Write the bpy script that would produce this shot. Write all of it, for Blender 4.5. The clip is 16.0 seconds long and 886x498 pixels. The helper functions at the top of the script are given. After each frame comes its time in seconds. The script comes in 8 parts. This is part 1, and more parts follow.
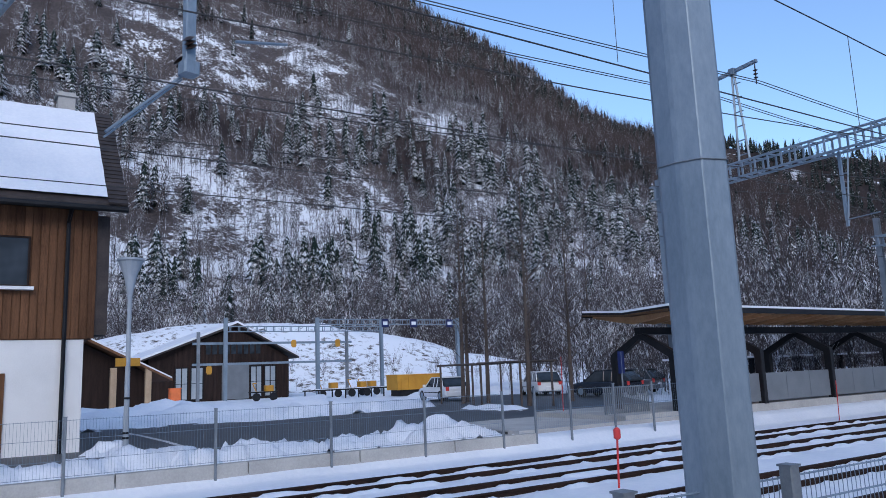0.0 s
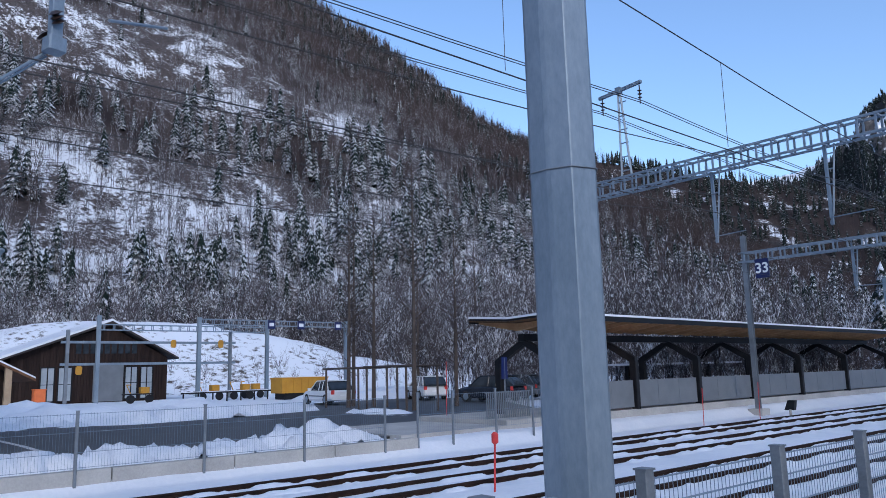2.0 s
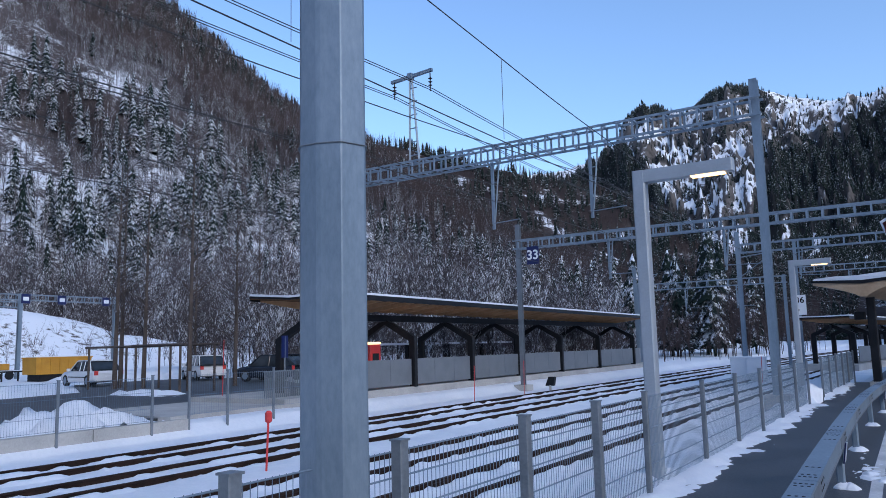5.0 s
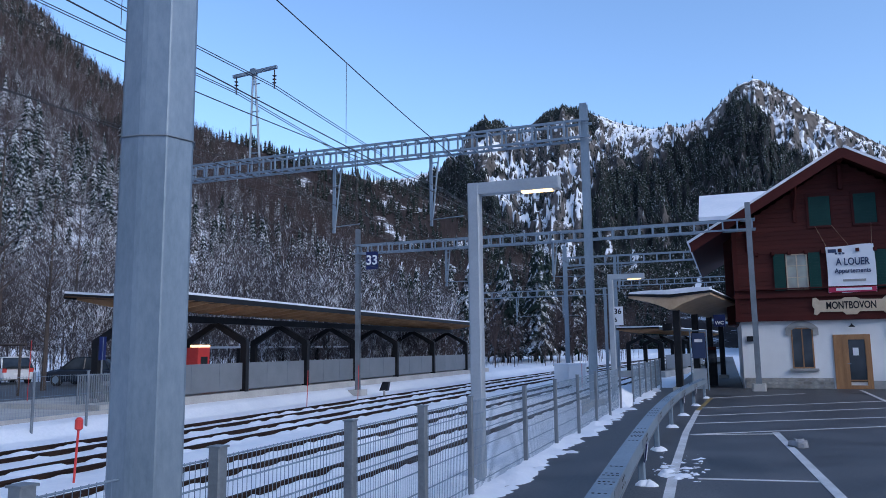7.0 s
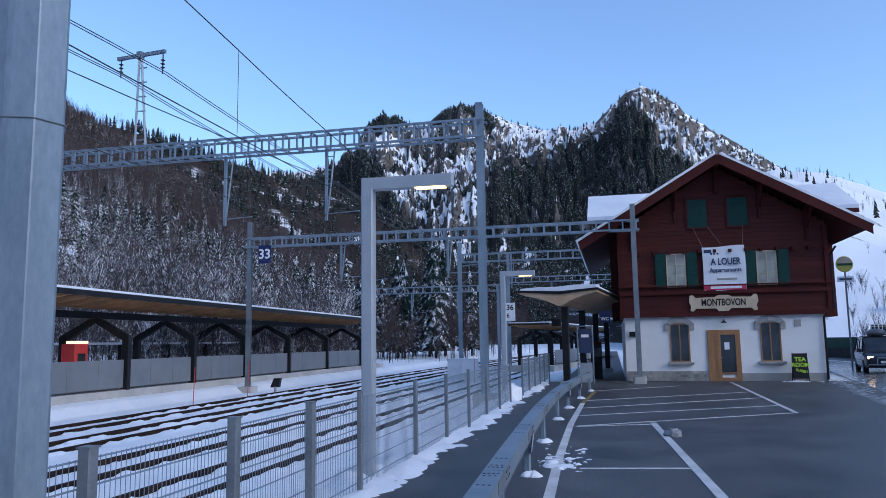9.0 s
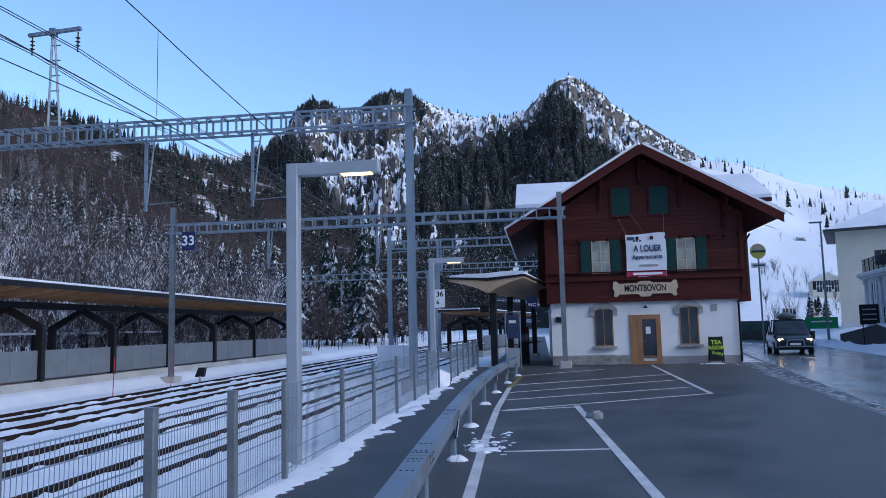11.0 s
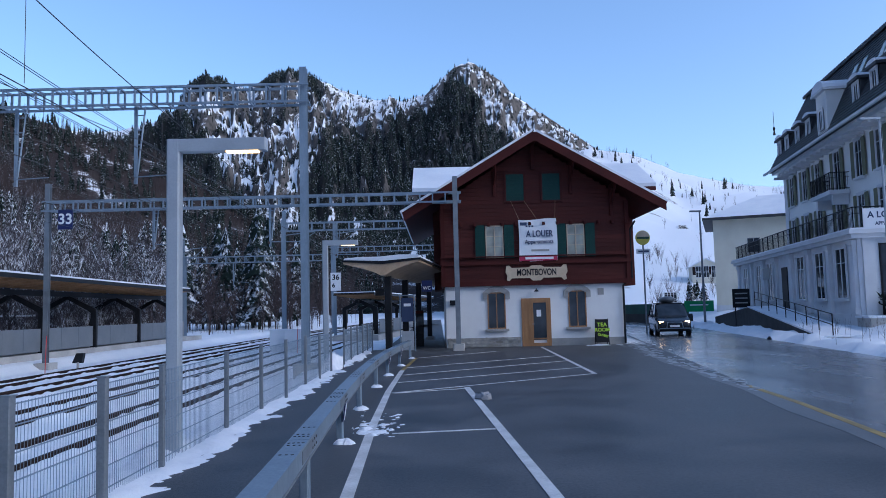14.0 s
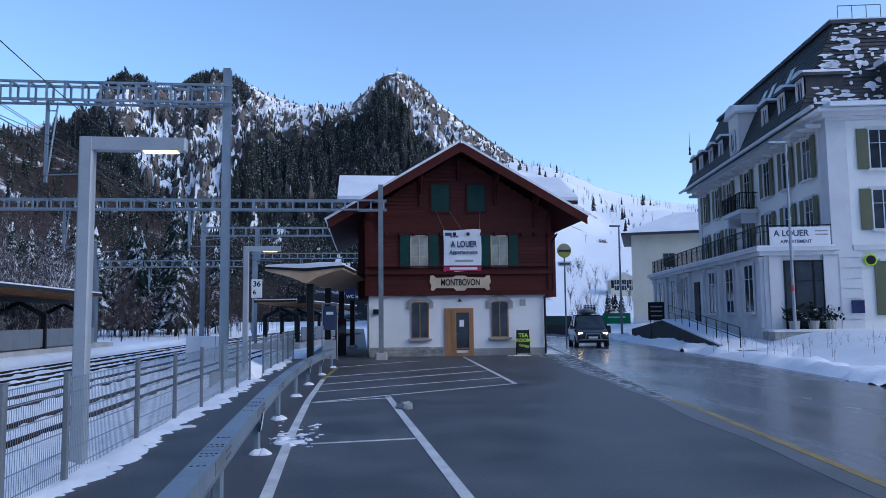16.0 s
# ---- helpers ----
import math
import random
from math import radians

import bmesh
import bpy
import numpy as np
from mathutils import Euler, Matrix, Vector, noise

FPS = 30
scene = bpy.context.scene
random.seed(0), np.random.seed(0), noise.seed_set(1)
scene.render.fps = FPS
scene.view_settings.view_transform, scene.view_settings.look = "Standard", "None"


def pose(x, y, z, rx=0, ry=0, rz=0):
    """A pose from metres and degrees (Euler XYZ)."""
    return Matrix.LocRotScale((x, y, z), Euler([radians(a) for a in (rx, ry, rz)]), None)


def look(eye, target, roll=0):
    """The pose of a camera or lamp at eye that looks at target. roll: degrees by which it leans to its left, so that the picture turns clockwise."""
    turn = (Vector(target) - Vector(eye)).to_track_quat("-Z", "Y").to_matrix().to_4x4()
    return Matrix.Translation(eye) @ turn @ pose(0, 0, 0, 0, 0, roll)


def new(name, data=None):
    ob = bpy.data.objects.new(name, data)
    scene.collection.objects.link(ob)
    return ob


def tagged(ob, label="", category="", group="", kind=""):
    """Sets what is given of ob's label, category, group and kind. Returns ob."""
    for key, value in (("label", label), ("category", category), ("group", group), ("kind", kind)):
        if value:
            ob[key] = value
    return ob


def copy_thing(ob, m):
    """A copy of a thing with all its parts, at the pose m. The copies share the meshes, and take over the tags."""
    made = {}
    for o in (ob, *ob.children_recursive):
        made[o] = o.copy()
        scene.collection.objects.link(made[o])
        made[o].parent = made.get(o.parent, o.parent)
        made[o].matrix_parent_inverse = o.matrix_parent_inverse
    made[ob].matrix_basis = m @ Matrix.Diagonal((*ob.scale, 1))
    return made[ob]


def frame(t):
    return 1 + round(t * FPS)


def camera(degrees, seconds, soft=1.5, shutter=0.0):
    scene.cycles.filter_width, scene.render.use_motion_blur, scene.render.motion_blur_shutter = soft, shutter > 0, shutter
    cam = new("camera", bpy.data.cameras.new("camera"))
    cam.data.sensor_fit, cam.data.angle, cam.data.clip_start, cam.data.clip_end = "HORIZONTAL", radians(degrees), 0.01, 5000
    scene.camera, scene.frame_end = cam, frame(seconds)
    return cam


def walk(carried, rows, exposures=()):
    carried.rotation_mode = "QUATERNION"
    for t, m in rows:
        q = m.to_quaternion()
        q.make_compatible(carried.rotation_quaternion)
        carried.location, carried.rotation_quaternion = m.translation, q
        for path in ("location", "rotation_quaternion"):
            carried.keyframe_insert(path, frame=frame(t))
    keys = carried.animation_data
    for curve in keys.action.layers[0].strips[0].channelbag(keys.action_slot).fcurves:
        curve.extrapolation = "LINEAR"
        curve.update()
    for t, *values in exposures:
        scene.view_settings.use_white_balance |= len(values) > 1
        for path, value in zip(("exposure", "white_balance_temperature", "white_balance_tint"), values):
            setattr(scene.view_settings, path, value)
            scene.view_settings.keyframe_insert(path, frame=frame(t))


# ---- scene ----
cam = camera(61.4, 16.0, 0.8)
PATH = [
    (0, (-0.404, -0.347, 1.822), (-2.0668, 0.7167, 2.1460), -2.23),
    (0.5, (-0.419, -0.330, 1.824), (-2.0361, 0.8015, 2.1474), -1.48),
    (1, (-0.427, -0.264, 1.817), (-2.0039, 0.9227, 2.1441), -1.19),
    (1.5, (-0.423, -0.214, 1.816), (-1.9591, 1.0243, 2.1440), -1.23),
    (2, (-0.413, -0.170, 1.811), (-1.9047, 1.1216, 2.1364), -1.50),
    (2.5, (-0.399, -0.145, 1.805), (-1.8435, 1.2019, 2.1215), -1.80),
    (3, (-0.386, -0.120, 1.802), (-1.7782, 1.2842, 2.1044), -1.89),
    (3.5, (-0.356, -0.099, 1.792), (-1.6859, 1.3671, 2.0784), -1.86),
    (4, (-0.340, -0.080, 1.776), (-1.5941, 1.4535, 2.0482), -1.72),
    (6.5, (-0.250, -0.079, 1.776), (-1.0421, 1.7389, 2.0372), -0.92),
    (7, (-0.233, -0.085, 1.778), (-0.9333, 1.7692, 2.0413), -0.70),
    (7.5, (-0.215, -0.089, 1.777), (-0.8322, 1.7957, 2.0394), -0.60),
    (8, (-0.187, -0.089, 1.781), (-0.7325, 1.8174, 2.0401), -0.59),
    (8.5, (-0.187, -0.073, 1.777), (-0.6741, 1.8503, 2.0320), -0.73),
    (9, (-0.182, -0.076, 1.773), (-0.6185, 1.8598, 2.0212), -0.85),
    (11.5, (-0.103, -0.077, 1.771), (-0.3126, 1.9023, 1.9682), -1.51),
    (12, (-0.079, -0.033, 1.764), (-0.2414, 1.9515, 1.9483), -1.58),
    (12.5, (-0.057, -0.043, 1.754), (-0.1724, 1.9465, 1.9270), -1.55),
    (13, (-0.041, -0.018, 1.761), (-0.1105, 1.9736, 1.9248), -1.52),
    (13.5, (-0.036, -0.044, 1.761), (-0.0639, 1.9498, 1.9209), -1.44),
    (14, (-0.015, -0.017, 1.756), (-0.0002, 1.9762, 1.9153), -1.44),
    (14.5, (-0.002, -0.024, 1.747), (0.0599, 1.9690, 1.9085), -1.34),
    (15, (0.012, -0.040, 1.758), (0.1226, 1.9500, 1.9244), -1.12),
    (15.5, (0.012, -0.053, 1.768), (0.1745, 1.9330, 1.9401), -0.87),
    (16, (0.000, 0.000, 1.750), (0.2154, 1.9801, 1.9307), -0.67),
]
walk(cam, [(t, look(eye, target, roll)) for t, eye, target, roll in PATH],
     exposures=[(0, 0.90, 5600, 10), (3.5, 0.90, 5550, 10), (7, 0.95, 5400, 10), (16, 0.92, 5300, 10)])

# ---- world and sun ----
SUN_BEARING, SUN_ELEVATION = -114.0, 26.0
world = bpy.data.worlds.new("sky")
scene.world = world
world.use_nodes = True
wn = world.node_tree
wn.nodes.clear()
sky = wn.nodes.new("ShaderNodeTexSky")
sky.sky_type = "NISHITA"
sky.sun_disc = False
sky.sun_elevation = radians(SUN_ELEVATION)
sky.sun_rotation = radians(-SUN_BEARING)
sky.altitude = 800
sky.air_density, sky.dust_density, sky.ozone_density = 1.0, 3.8, 1.4
wb = wn.nodes.new("ShaderNodeBackground")
wb.inputs["Strength"].default_value = 0.13
wo = wn.nodes.new("ShaderNodeOutputWorld")
wn.links.new(sky.outputs[0], wb.inputs[0])
wn.links.new(wb.outputs[0], wo.inputs[0])
sun_data = bpy.data.lights.new("sun", "SUN")
sun_data.energy, sun_data.angle, sun_data.color = 0.3, radians(10), (1.0, 0.80, 0.62)
sun = new("sun", sun_data)
sb, se = radians(SUN_BEARING), radians(SUN_ELEVATION)
sun_from = Vector((math.sin(sb) * math.cos(se), math.cos(sb) * math.cos(se), math.sin(se)))
sun.matrix_world = look(sun_from * 100, (0, 0, 0))


# ---- materials ----
def nodes_of(m):
    m.use_nodes = True
    nt = m.node_tree
    return nt, nt.nodes, nt.links, nt.nodes["Principled BSDF"]


def ramp(nt, fac, stops):
    r = nt.nodes.new("ShaderNodeValToRGB")
    el = r.color_ramp.elements
    while len(el) < len(stops):
        el.new(0.5)
    for e, (p, c) in zip(el, stops):
        e.position, e.color = p, (*c, 1) if len(c) == 3 else c
    nt.links.new(fac, r.inputs[0])
    return r.outputs[0]


def noise_tex(nt, scale, detail=6, rough=0.6, coord="Object", stretch=None):
    tc = nt.nodes.new("ShaderNodeTexCoord")
    src = tc.outputs[coord]
    if stretch:
        mp = nt.nodes.new("ShaderNodeMapping")
        mp.inputs["Scale"].default_value = stretch
        nt.links.new(src, mp.inputs[0])
        src = mp.outputs[0]
    n = nt.nodes.new("ShaderNodeTexNoise")
    n.inputs["Scale"].default_value, n.inputs["Detail"].default_value, n.inputs["Roughness"].default_value = scale, detail, rough
    nt.links.new(src, n.inputs["Vector"])
    return n.outputs["Fac"]


def mix(nt, fac, a, b):
    m = nt.nodes.new("ShaderNodeMix")
    m.data_type = "RGBA"
    for sock, v in ((m.inputs["Factor"], fac), (m.inputs["A"], a), (m.inputs["B"], b)):
        if isinstance(v, (int, float)):
            sock.default_value = v
        elif isinstance(v, tuple):
            sock.default_value = (*v, 1)
        else:
            nt.links.new(v, sock)
    return m.outputs["Result"]


def math_node(nt, op, a, b=None):
    m = nt.nodes.new("ShaderNodeMath")
    m.operation = op
    for i, v in enumerate((a, b)):
        if v is None:
            continue
        if isinstance(v, (int, float)):
            m.inputs[i].default_value = v
        else:
            nt.links.new(v, m.inputs[i])
    return m.outputs[0]


def bump(nt, bsdf, fac, strength, dist):
    b = nt.nodes.new("ShaderNodeBump")
    b.inputs["Strength"].default_value, b.inputs["Distance"].default_value = strength, dist
    nt.links.new(fac, b.inputs["Height"])
    nt.links.new(b.outputs[0], bsdf.inputs["Normal"])


def surface(name, dark, light, scale=4.0, fine=40.0, rough=0.7, metal=0.0, rough_var=0.1, relief=0.2, dist=0.01, stretch=None, island=0.0):
    """A two-scale surface: broad stains and fine grain between two colours."""
    m = bpy.data.materials.new(name)
    nt, N, L, p = nodes_of(m)
    broad, grain = noise_tex(nt, scale, 4, stretch=stretch), noise_tex(nt, fine, 5, 0.7, stretch=stretch)
    both = math_node(nt, "ADD", math_node(nt, "MULTIPLY", broad, 0.6), math_node(nt, "MULTIPLY", grain, 0.4))
    col = ramp(nt, both, [(0.36, dark), (0.64, light)])
    if island:
        oi = N.new("ShaderNodeObjectInfo")
        hs = N.new("ShaderNodeHueSaturation")
        L.new(math_node(nt, "ADD", 1 - island / 2, math_node(nt, "MULTIPLY", oi.outputs["Random"], island)), hs.inputs["Value"])
        L.new(col, hs.inputs["Color"])
        col = hs.outputs[0]
    L.new(col, p.inputs["Base Color"])
    r = math_node(nt, "ADD", rough - rough_var / 2, math_node(nt, "MULTIPLY", broad, rough_var))
    L.new(r, p.inputs["Roughness"])
    p.inputs["Metallic"].default_value = metal
    if relief:
        bump(nt, p, grain, relief, dist)
    return m


def snowy(name, dark, light, amount=0.5, scale=1.0, rough=0.85, flat=0.35, relief=0.3):
    """A surface that carries snow where it faces upwards, broken by noise."""
    m = bpy.data.materials.new(name)
    nt, N, L, p = nodes_of(m)
    g = N.new("ShaderNodeNewGeometry")
    sep = N.new("ShaderNodeSeparateXYZ")
    L.new(g.outputs["Normal"], sep.inputs[0])
    n1, n2 = noise_tex(nt, scale, 5, 0.7), noise_tex(nt, scale * 0.12, 3)
    base = ramp(nt, n1, [(0.35, dark), (0.65, light)])
    up = math_node(nt, "ADD", math_node(nt, "MULTIPLY", sep.outputs[2], flat), math_node(nt, "MULTIPLY", n1, 1.0))
    up = math_node(nt, "ADD", up, math_node(nt, "MULTIPLY", n2, 0.5))
    up = math_node(nt, "SUBTRACT", up, flat * 0.8 + 0.25)
    edge = 0.5 + (0.5 - amount) * 0.6
    cover = ramp(nt, up, [(max(0.0, edge - 0.06), (0, 0, 0)), (min(1.0, edge + 0.06), (1, 1, 1))])
    L.new(mix(nt, cover, base, (0.80, 0.82, 0.85)), p.inputs["Base Color"])
    p.inputs["Roughness"].default_value = rough
    if relief:
        bump(nt, p, n1, relief, 0.05)
    return m


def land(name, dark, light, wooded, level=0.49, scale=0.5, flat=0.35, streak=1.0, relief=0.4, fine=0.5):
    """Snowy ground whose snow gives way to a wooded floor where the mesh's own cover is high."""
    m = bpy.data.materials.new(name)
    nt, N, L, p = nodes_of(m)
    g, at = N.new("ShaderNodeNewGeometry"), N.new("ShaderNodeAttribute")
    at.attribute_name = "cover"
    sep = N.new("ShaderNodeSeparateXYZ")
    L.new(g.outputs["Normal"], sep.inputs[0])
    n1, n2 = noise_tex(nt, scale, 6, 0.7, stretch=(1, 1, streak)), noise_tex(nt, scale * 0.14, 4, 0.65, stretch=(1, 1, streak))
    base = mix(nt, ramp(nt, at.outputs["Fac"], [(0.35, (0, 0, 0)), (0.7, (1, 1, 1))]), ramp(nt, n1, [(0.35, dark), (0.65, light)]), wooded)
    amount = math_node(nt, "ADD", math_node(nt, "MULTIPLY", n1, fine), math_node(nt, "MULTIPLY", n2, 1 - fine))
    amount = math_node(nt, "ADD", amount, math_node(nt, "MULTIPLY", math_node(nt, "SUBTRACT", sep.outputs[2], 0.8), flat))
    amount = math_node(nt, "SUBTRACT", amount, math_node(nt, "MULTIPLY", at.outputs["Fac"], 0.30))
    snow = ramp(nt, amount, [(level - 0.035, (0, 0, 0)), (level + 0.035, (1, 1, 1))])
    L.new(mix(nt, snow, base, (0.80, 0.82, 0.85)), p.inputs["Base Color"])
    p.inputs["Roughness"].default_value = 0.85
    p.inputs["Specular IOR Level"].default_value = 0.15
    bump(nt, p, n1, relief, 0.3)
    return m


def glass_dark(name, tint=(0.02, 0.025, 0.03), rough=0.06):
    m = bpy.data.materials.new(name)
    nt, N, L, p = nodes_of(m)
    n = noise_tex(nt, 1.2, 2)
    L.new(ramp(nt, n, [(0.3, tint), (0.7, tuple(c * 2.2 for c in tint))]), p.inputs["Base Color"])
    p.inputs["Roughness"].default_value = rough
    p.inputs["IOR"].default_value = 1.5
    return m


def glow(name, colour, strength):
    m = bpy.data.materials.new(name)
    nt, N, L, p = nodes_of(m)
    p.inputs["Base Color"].default_value = (*colour, 1)
    p.inputs["Emission Color"].default_value = (*colour, 1)
    p.inputs["Emission Strength"].default_value = strength
    return m


SNOW = surface("snow", (0.72, 0.75, 0.80), (0.86, 0.87, 0.89), 0.5, 9.0, 0.75, relief=0.5, dist=0.04)
ASPHALT = surface("asphalt", (0.013, 0.014, 0.016), (0.105, 0.108, 0.114), 0.7, 26.0, 0.55, rough_var=0.5, relief=0.55, dist=0.010)
WET_ROAD = surface("wet_asphalt", (0.095, 0.102, 0.112), (0.20, 0.21, 0.225), 0.6, 30.0, 0.24, rough_var=0.34, relief=0.06, dist=0.003, stretch=(1, 0.2, 1))
PAINT = surface("road_paint", (0.42, 0.42, 0.42), (0.68, 0.68, 0.68), 2.0, 30.0, 0.6)
YELLOW_PAINT = surface("yellow_road_paint", (0.16, 0.12, 0.05), (0.40, 0.27, 0.06), 2.0, 30.0, 0.6)
GALV = surface("galvanised_steel", (0.165, 0.215, 0.265), (0.275, 0.335, 0.395), 1.6, 30.0, 0.5, 0.35, 0.2, 0.06, 0.002, stretch=(1, 1, 0.35))
GALV_DARK = surface("weathered_galvanised_steel", (0.14, 0.16, 0.18), (0.24, 0.265, 0.29), 2.0, 30.0, 0.55, 0.3, 0.2, 0.06, 0.002)
LAMP_GREY = surface("grey_lamp_paint", (0.30, 0.335, 0.37), (0.38, 0.42, 0.46), 2.0, 40.0, 0.45, 0.1, relief=0.03)
RUST = surface("rusty_rail", (0.014, 0.010, 0.009), (0.045, 0.026, 0.019), 3.0, 60.0, 0.75, 0.2, relief=0.3, dist=0.003)
CONCRETE = surface("concrete", (0.33, 0.32, 0.30), (0.50, 0.49, 0.46), 0.8, 25.0, 0.85, relief=0.2, dist=0.004)
BLACK_STEEL = surface("black_painted_steel", (0.010, 0.011, 0.013), (0.022, 0.023, 0.026), 2.0, 40.0, 0.45, relief=0.04)
PANEL_GREY = surface("grey_perforated_panel", (0.17, 0.185, 0.20), (0.23, 0.245, 0.26), 1.0, 90.0, 0.5, 0.3, relief=0.1)
# deck timber darker than the joists: under-roof shade put into the colour
DECK = surface("timber_deck_painted_shade", (0.060, 0.034, 0.018), (0.12, 0.068, 0.036), 1.2, 14.0, 0.7, relief=0.1)
SOFFIT = surface("oiled_timber_soffit", (0.38, 0.20, 0.085), (0.62, 0.36, 0.17), 1.2, 14.0, 0.6, relief=0.15, stretch=(1, 6, 1))
PALE_WOOD = surface("pale_timber", (0.38, 0.26, 0.15), (0.52, 0.38, 0.24), 1.2, 14.0, 0.6, relief=0.1)
RED_WOOD = surface("dark_red_painted_boards", (0.052, 0.014, 0.012), (0.090, 0.024, 0.019), 0.7, 18.0, 0.65, relief=0.2, dist=0.004, stretch=(0.3, 1, 3), island=0.25)
RED_TRIM = surface("dark_red_trim", (0.045, 0.010, 0.009), (0.078, 0.018, 0.015), 1.0, 20.0, 0.7)
GREEN_SHUTTER = surface("dark_green_shutter", (0.010, 0.040, 0.034), (0.020, 0.066, 0.056), 1.5, 25.0, 0.5)
WHITE_PLASTER = surface("white_plaster", (0.70, 0.70, 0.69), (0.83, 0.83, 0.82), 0.6, 30.0, 0.85, relief=0.12)
CREAM_PLASTER = surface("cream_plaster", (0.66, 0.62, 0.50), (0.78, 0.75, 0.63), 0.5, 30.0, 0.85, relief=0.12)
HOTEL_WALL = surface("pale_hotel_plaster", (0.76, 0.77, 0.74), (0.86, 0.86, 0.83), 0.5, 30.0, 0.85, relief=0.12)
HOTEL_TRIM = surface("light_grey_stone_trim", (0.58, 0.59, 0.60), (0.72, 0.73, 0.74), 0.8, 30.0, 0.8)
OLIVE_SHUTTER = surface("olive_green_shutter", (0.105, 0.112, 0.06), (0.16, 0.168, 0.09), 1.5, 25.0, 0.6)
SLATE = surface("dark_slate", (0.024, 0.025, 0.028), (0.062, 0.063, 0.067), 1.5, 22.0, 0.6, relief=0.3, island=0.3)
STONE = surface("rubble_stone", (0.22, 0.21, 0.19), (0.46, 0.44, 0.40), 2.0, 20.0, 0.85, relief=0.3, island=0.5)
STONE_TRIM = surface("grey_stone_surround", (0.27, 0.27, 0.26), (0.38, 0.37, 0.35), 2.0, 30.0, 0.8)
OAK = surface("oiled_oak_door", (0.24, 0.12, 0.045), (0.38, 0.20, 0.08), 1.5, 16.0, 0.5, stretch=(4, 4, 0.6))
BROWN_BOARD = surface("weathered_brown_boards", (0.075, 0.036, 0.018), (0.20, 0.10, 0.05), 0.9, 14.0, 0.7, relief=0.2, stretch=(4, 4, 0.5), island=0.45)
DARK_BOARD = surface("dark_shed_boards", (0.016, 0.011, 0.010), (0.040, 0.025, 0.020), 0.9, 14.0, 0.75, relief=0.2, stretch=(4, 4, 0.5), island=0.4)
TILE_DARK = surface("dark_roof_tile", (0.02, 0.016, 0.015), (0.055, 0.042, 0.038), 2.0, 22.0, 0.75, relief=0.3, island=0.4)
GLASS = glass_dark("window_glass")
# pale base tint paints the bright sky reflection into the glass colour
GLASS_SKY = glass_dark("painted_sky_reflection_glass", (0.22, 0.23, 0.20), 0.03)
WHITE_PAINT = surface("white_paint", (0.74, 0.75, 0.76), (0.83, 0.84, 0.85), 2.0, 40.0, 0.5, relief=0.03)
BANNER_CLOTH = surface("white_banner_cloth", (0.74, 0.76, 0.79), (0.84, 0.85, 0.87), 1.0, 60.0, 0.7, relief=0.15)
RED_PLASTIC = surface("red_plastic", (0.50, 0.03, 0.03), (0.66, 0.06, 0.05), 2.0, 40.0, 0.45, relief=0.03)
ORANGE_PLASTIC = surface("orange_plastic", (0.62, 0.13, 0.03), (0.78, 0.20, 0.05), 2.0, 40.0, 0.5, relief=0.03)
GREEN_PLASTIC = surface("green_plastic", (0.02, 0.22, 0.07), (0.04, 0.32, 0.11), 2.0, 40.0, 0.5, relief=0.03)
YELLOW_METAL = surface("yellow_painted_metal", (0.42, 0.20, 0.015), (0.56, 0.29, 0.025), 1.2, 20.0, 0.55, relief=0.06)
BLUE_SIGN = surface("blue_enamel", (0.005, 0.012, 0.07), (0.009, 0.019, 0.11), 2.0, 40.0, 0.35, relief=0.02)
SIGN_CREAM = surface("tan_painted_sign", (0.46, 0.36, 0.24), (0.62, 0.50, 0.35), 2.0, 30.0, 0.6)
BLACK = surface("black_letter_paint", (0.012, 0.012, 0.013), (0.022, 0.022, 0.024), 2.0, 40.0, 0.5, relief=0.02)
NAVY_LETTER = surface("navy_letter_print", (0.02, 0.035, 0.09), (0.03, 0.05, 0.12), 2.0, 40.0, 0.5, relief=0.02)
MAGENTA = surface("crimson_print", (0.34, 0.01, 0.05), (0.46, 0.02, 0.08), 2.0, 40.0, 0.6, relief=0.02)
LIME = surface("lime_chalk", (0.42, 0.66, 0.03), (0.55, 0.80, 0.06), 5.0, 60.0, 0.7, relief=0.02)
RUBBER = surface("tyre_rubber", (0.012, 0.012, 0.012), (0.025, 0.025, 0.025), 4.0, 60.0, 0.85)
CAR_WHITE = surface("white_car_paint", (0.70, 0.71, 0.72), (0.78, 0.79, 0.80), 1.0, 60.0, 0.25, relief=0)
CAR_NAVY = surface("dark_blue_car_paint", (0.012, 0.016, 0.026), (0.022, 0.028, 0.042), 1.0, 60.0, 0.22, relief=0)
CAR_GREY = surface("grey_car_paint", (0.16, 0.17, 0.18), (0.22, 0.23, 0.24), 1.0, 60.0, 0.25, 0.5, relief=0)
BARK = surface("bark", (0.045, 0.034, 0.028), (0.11, 0.088, 0.075), 2.0, 20.0, 0.9, relief=0.3)
CONIFER = snowy("snowy_conifer_needles", (0.006, 0.013, 0.011), (0.018, 0.030, 0.023), 0.47, 2.2)
CONIFER_DARK = snowy("dark_conifer_needles", (0.008, 0.013, 0.012), (0.018, 0.028, 0.023), 0.30, 2.2)
TWIGS = snowy("frosted_bare_twigs", (0.060, 0.054, 0.058), (0.125, 0.114, 0.120), 0.49, 2.6, flat=0.1, relief=0)
TWIGS_DARK = snowy("bare_brown_twigs", (0.052, 0.041, 0.041), (0.105, 0.082, 0.080), 0.24, 2.6, flat=0.1, relief=0)
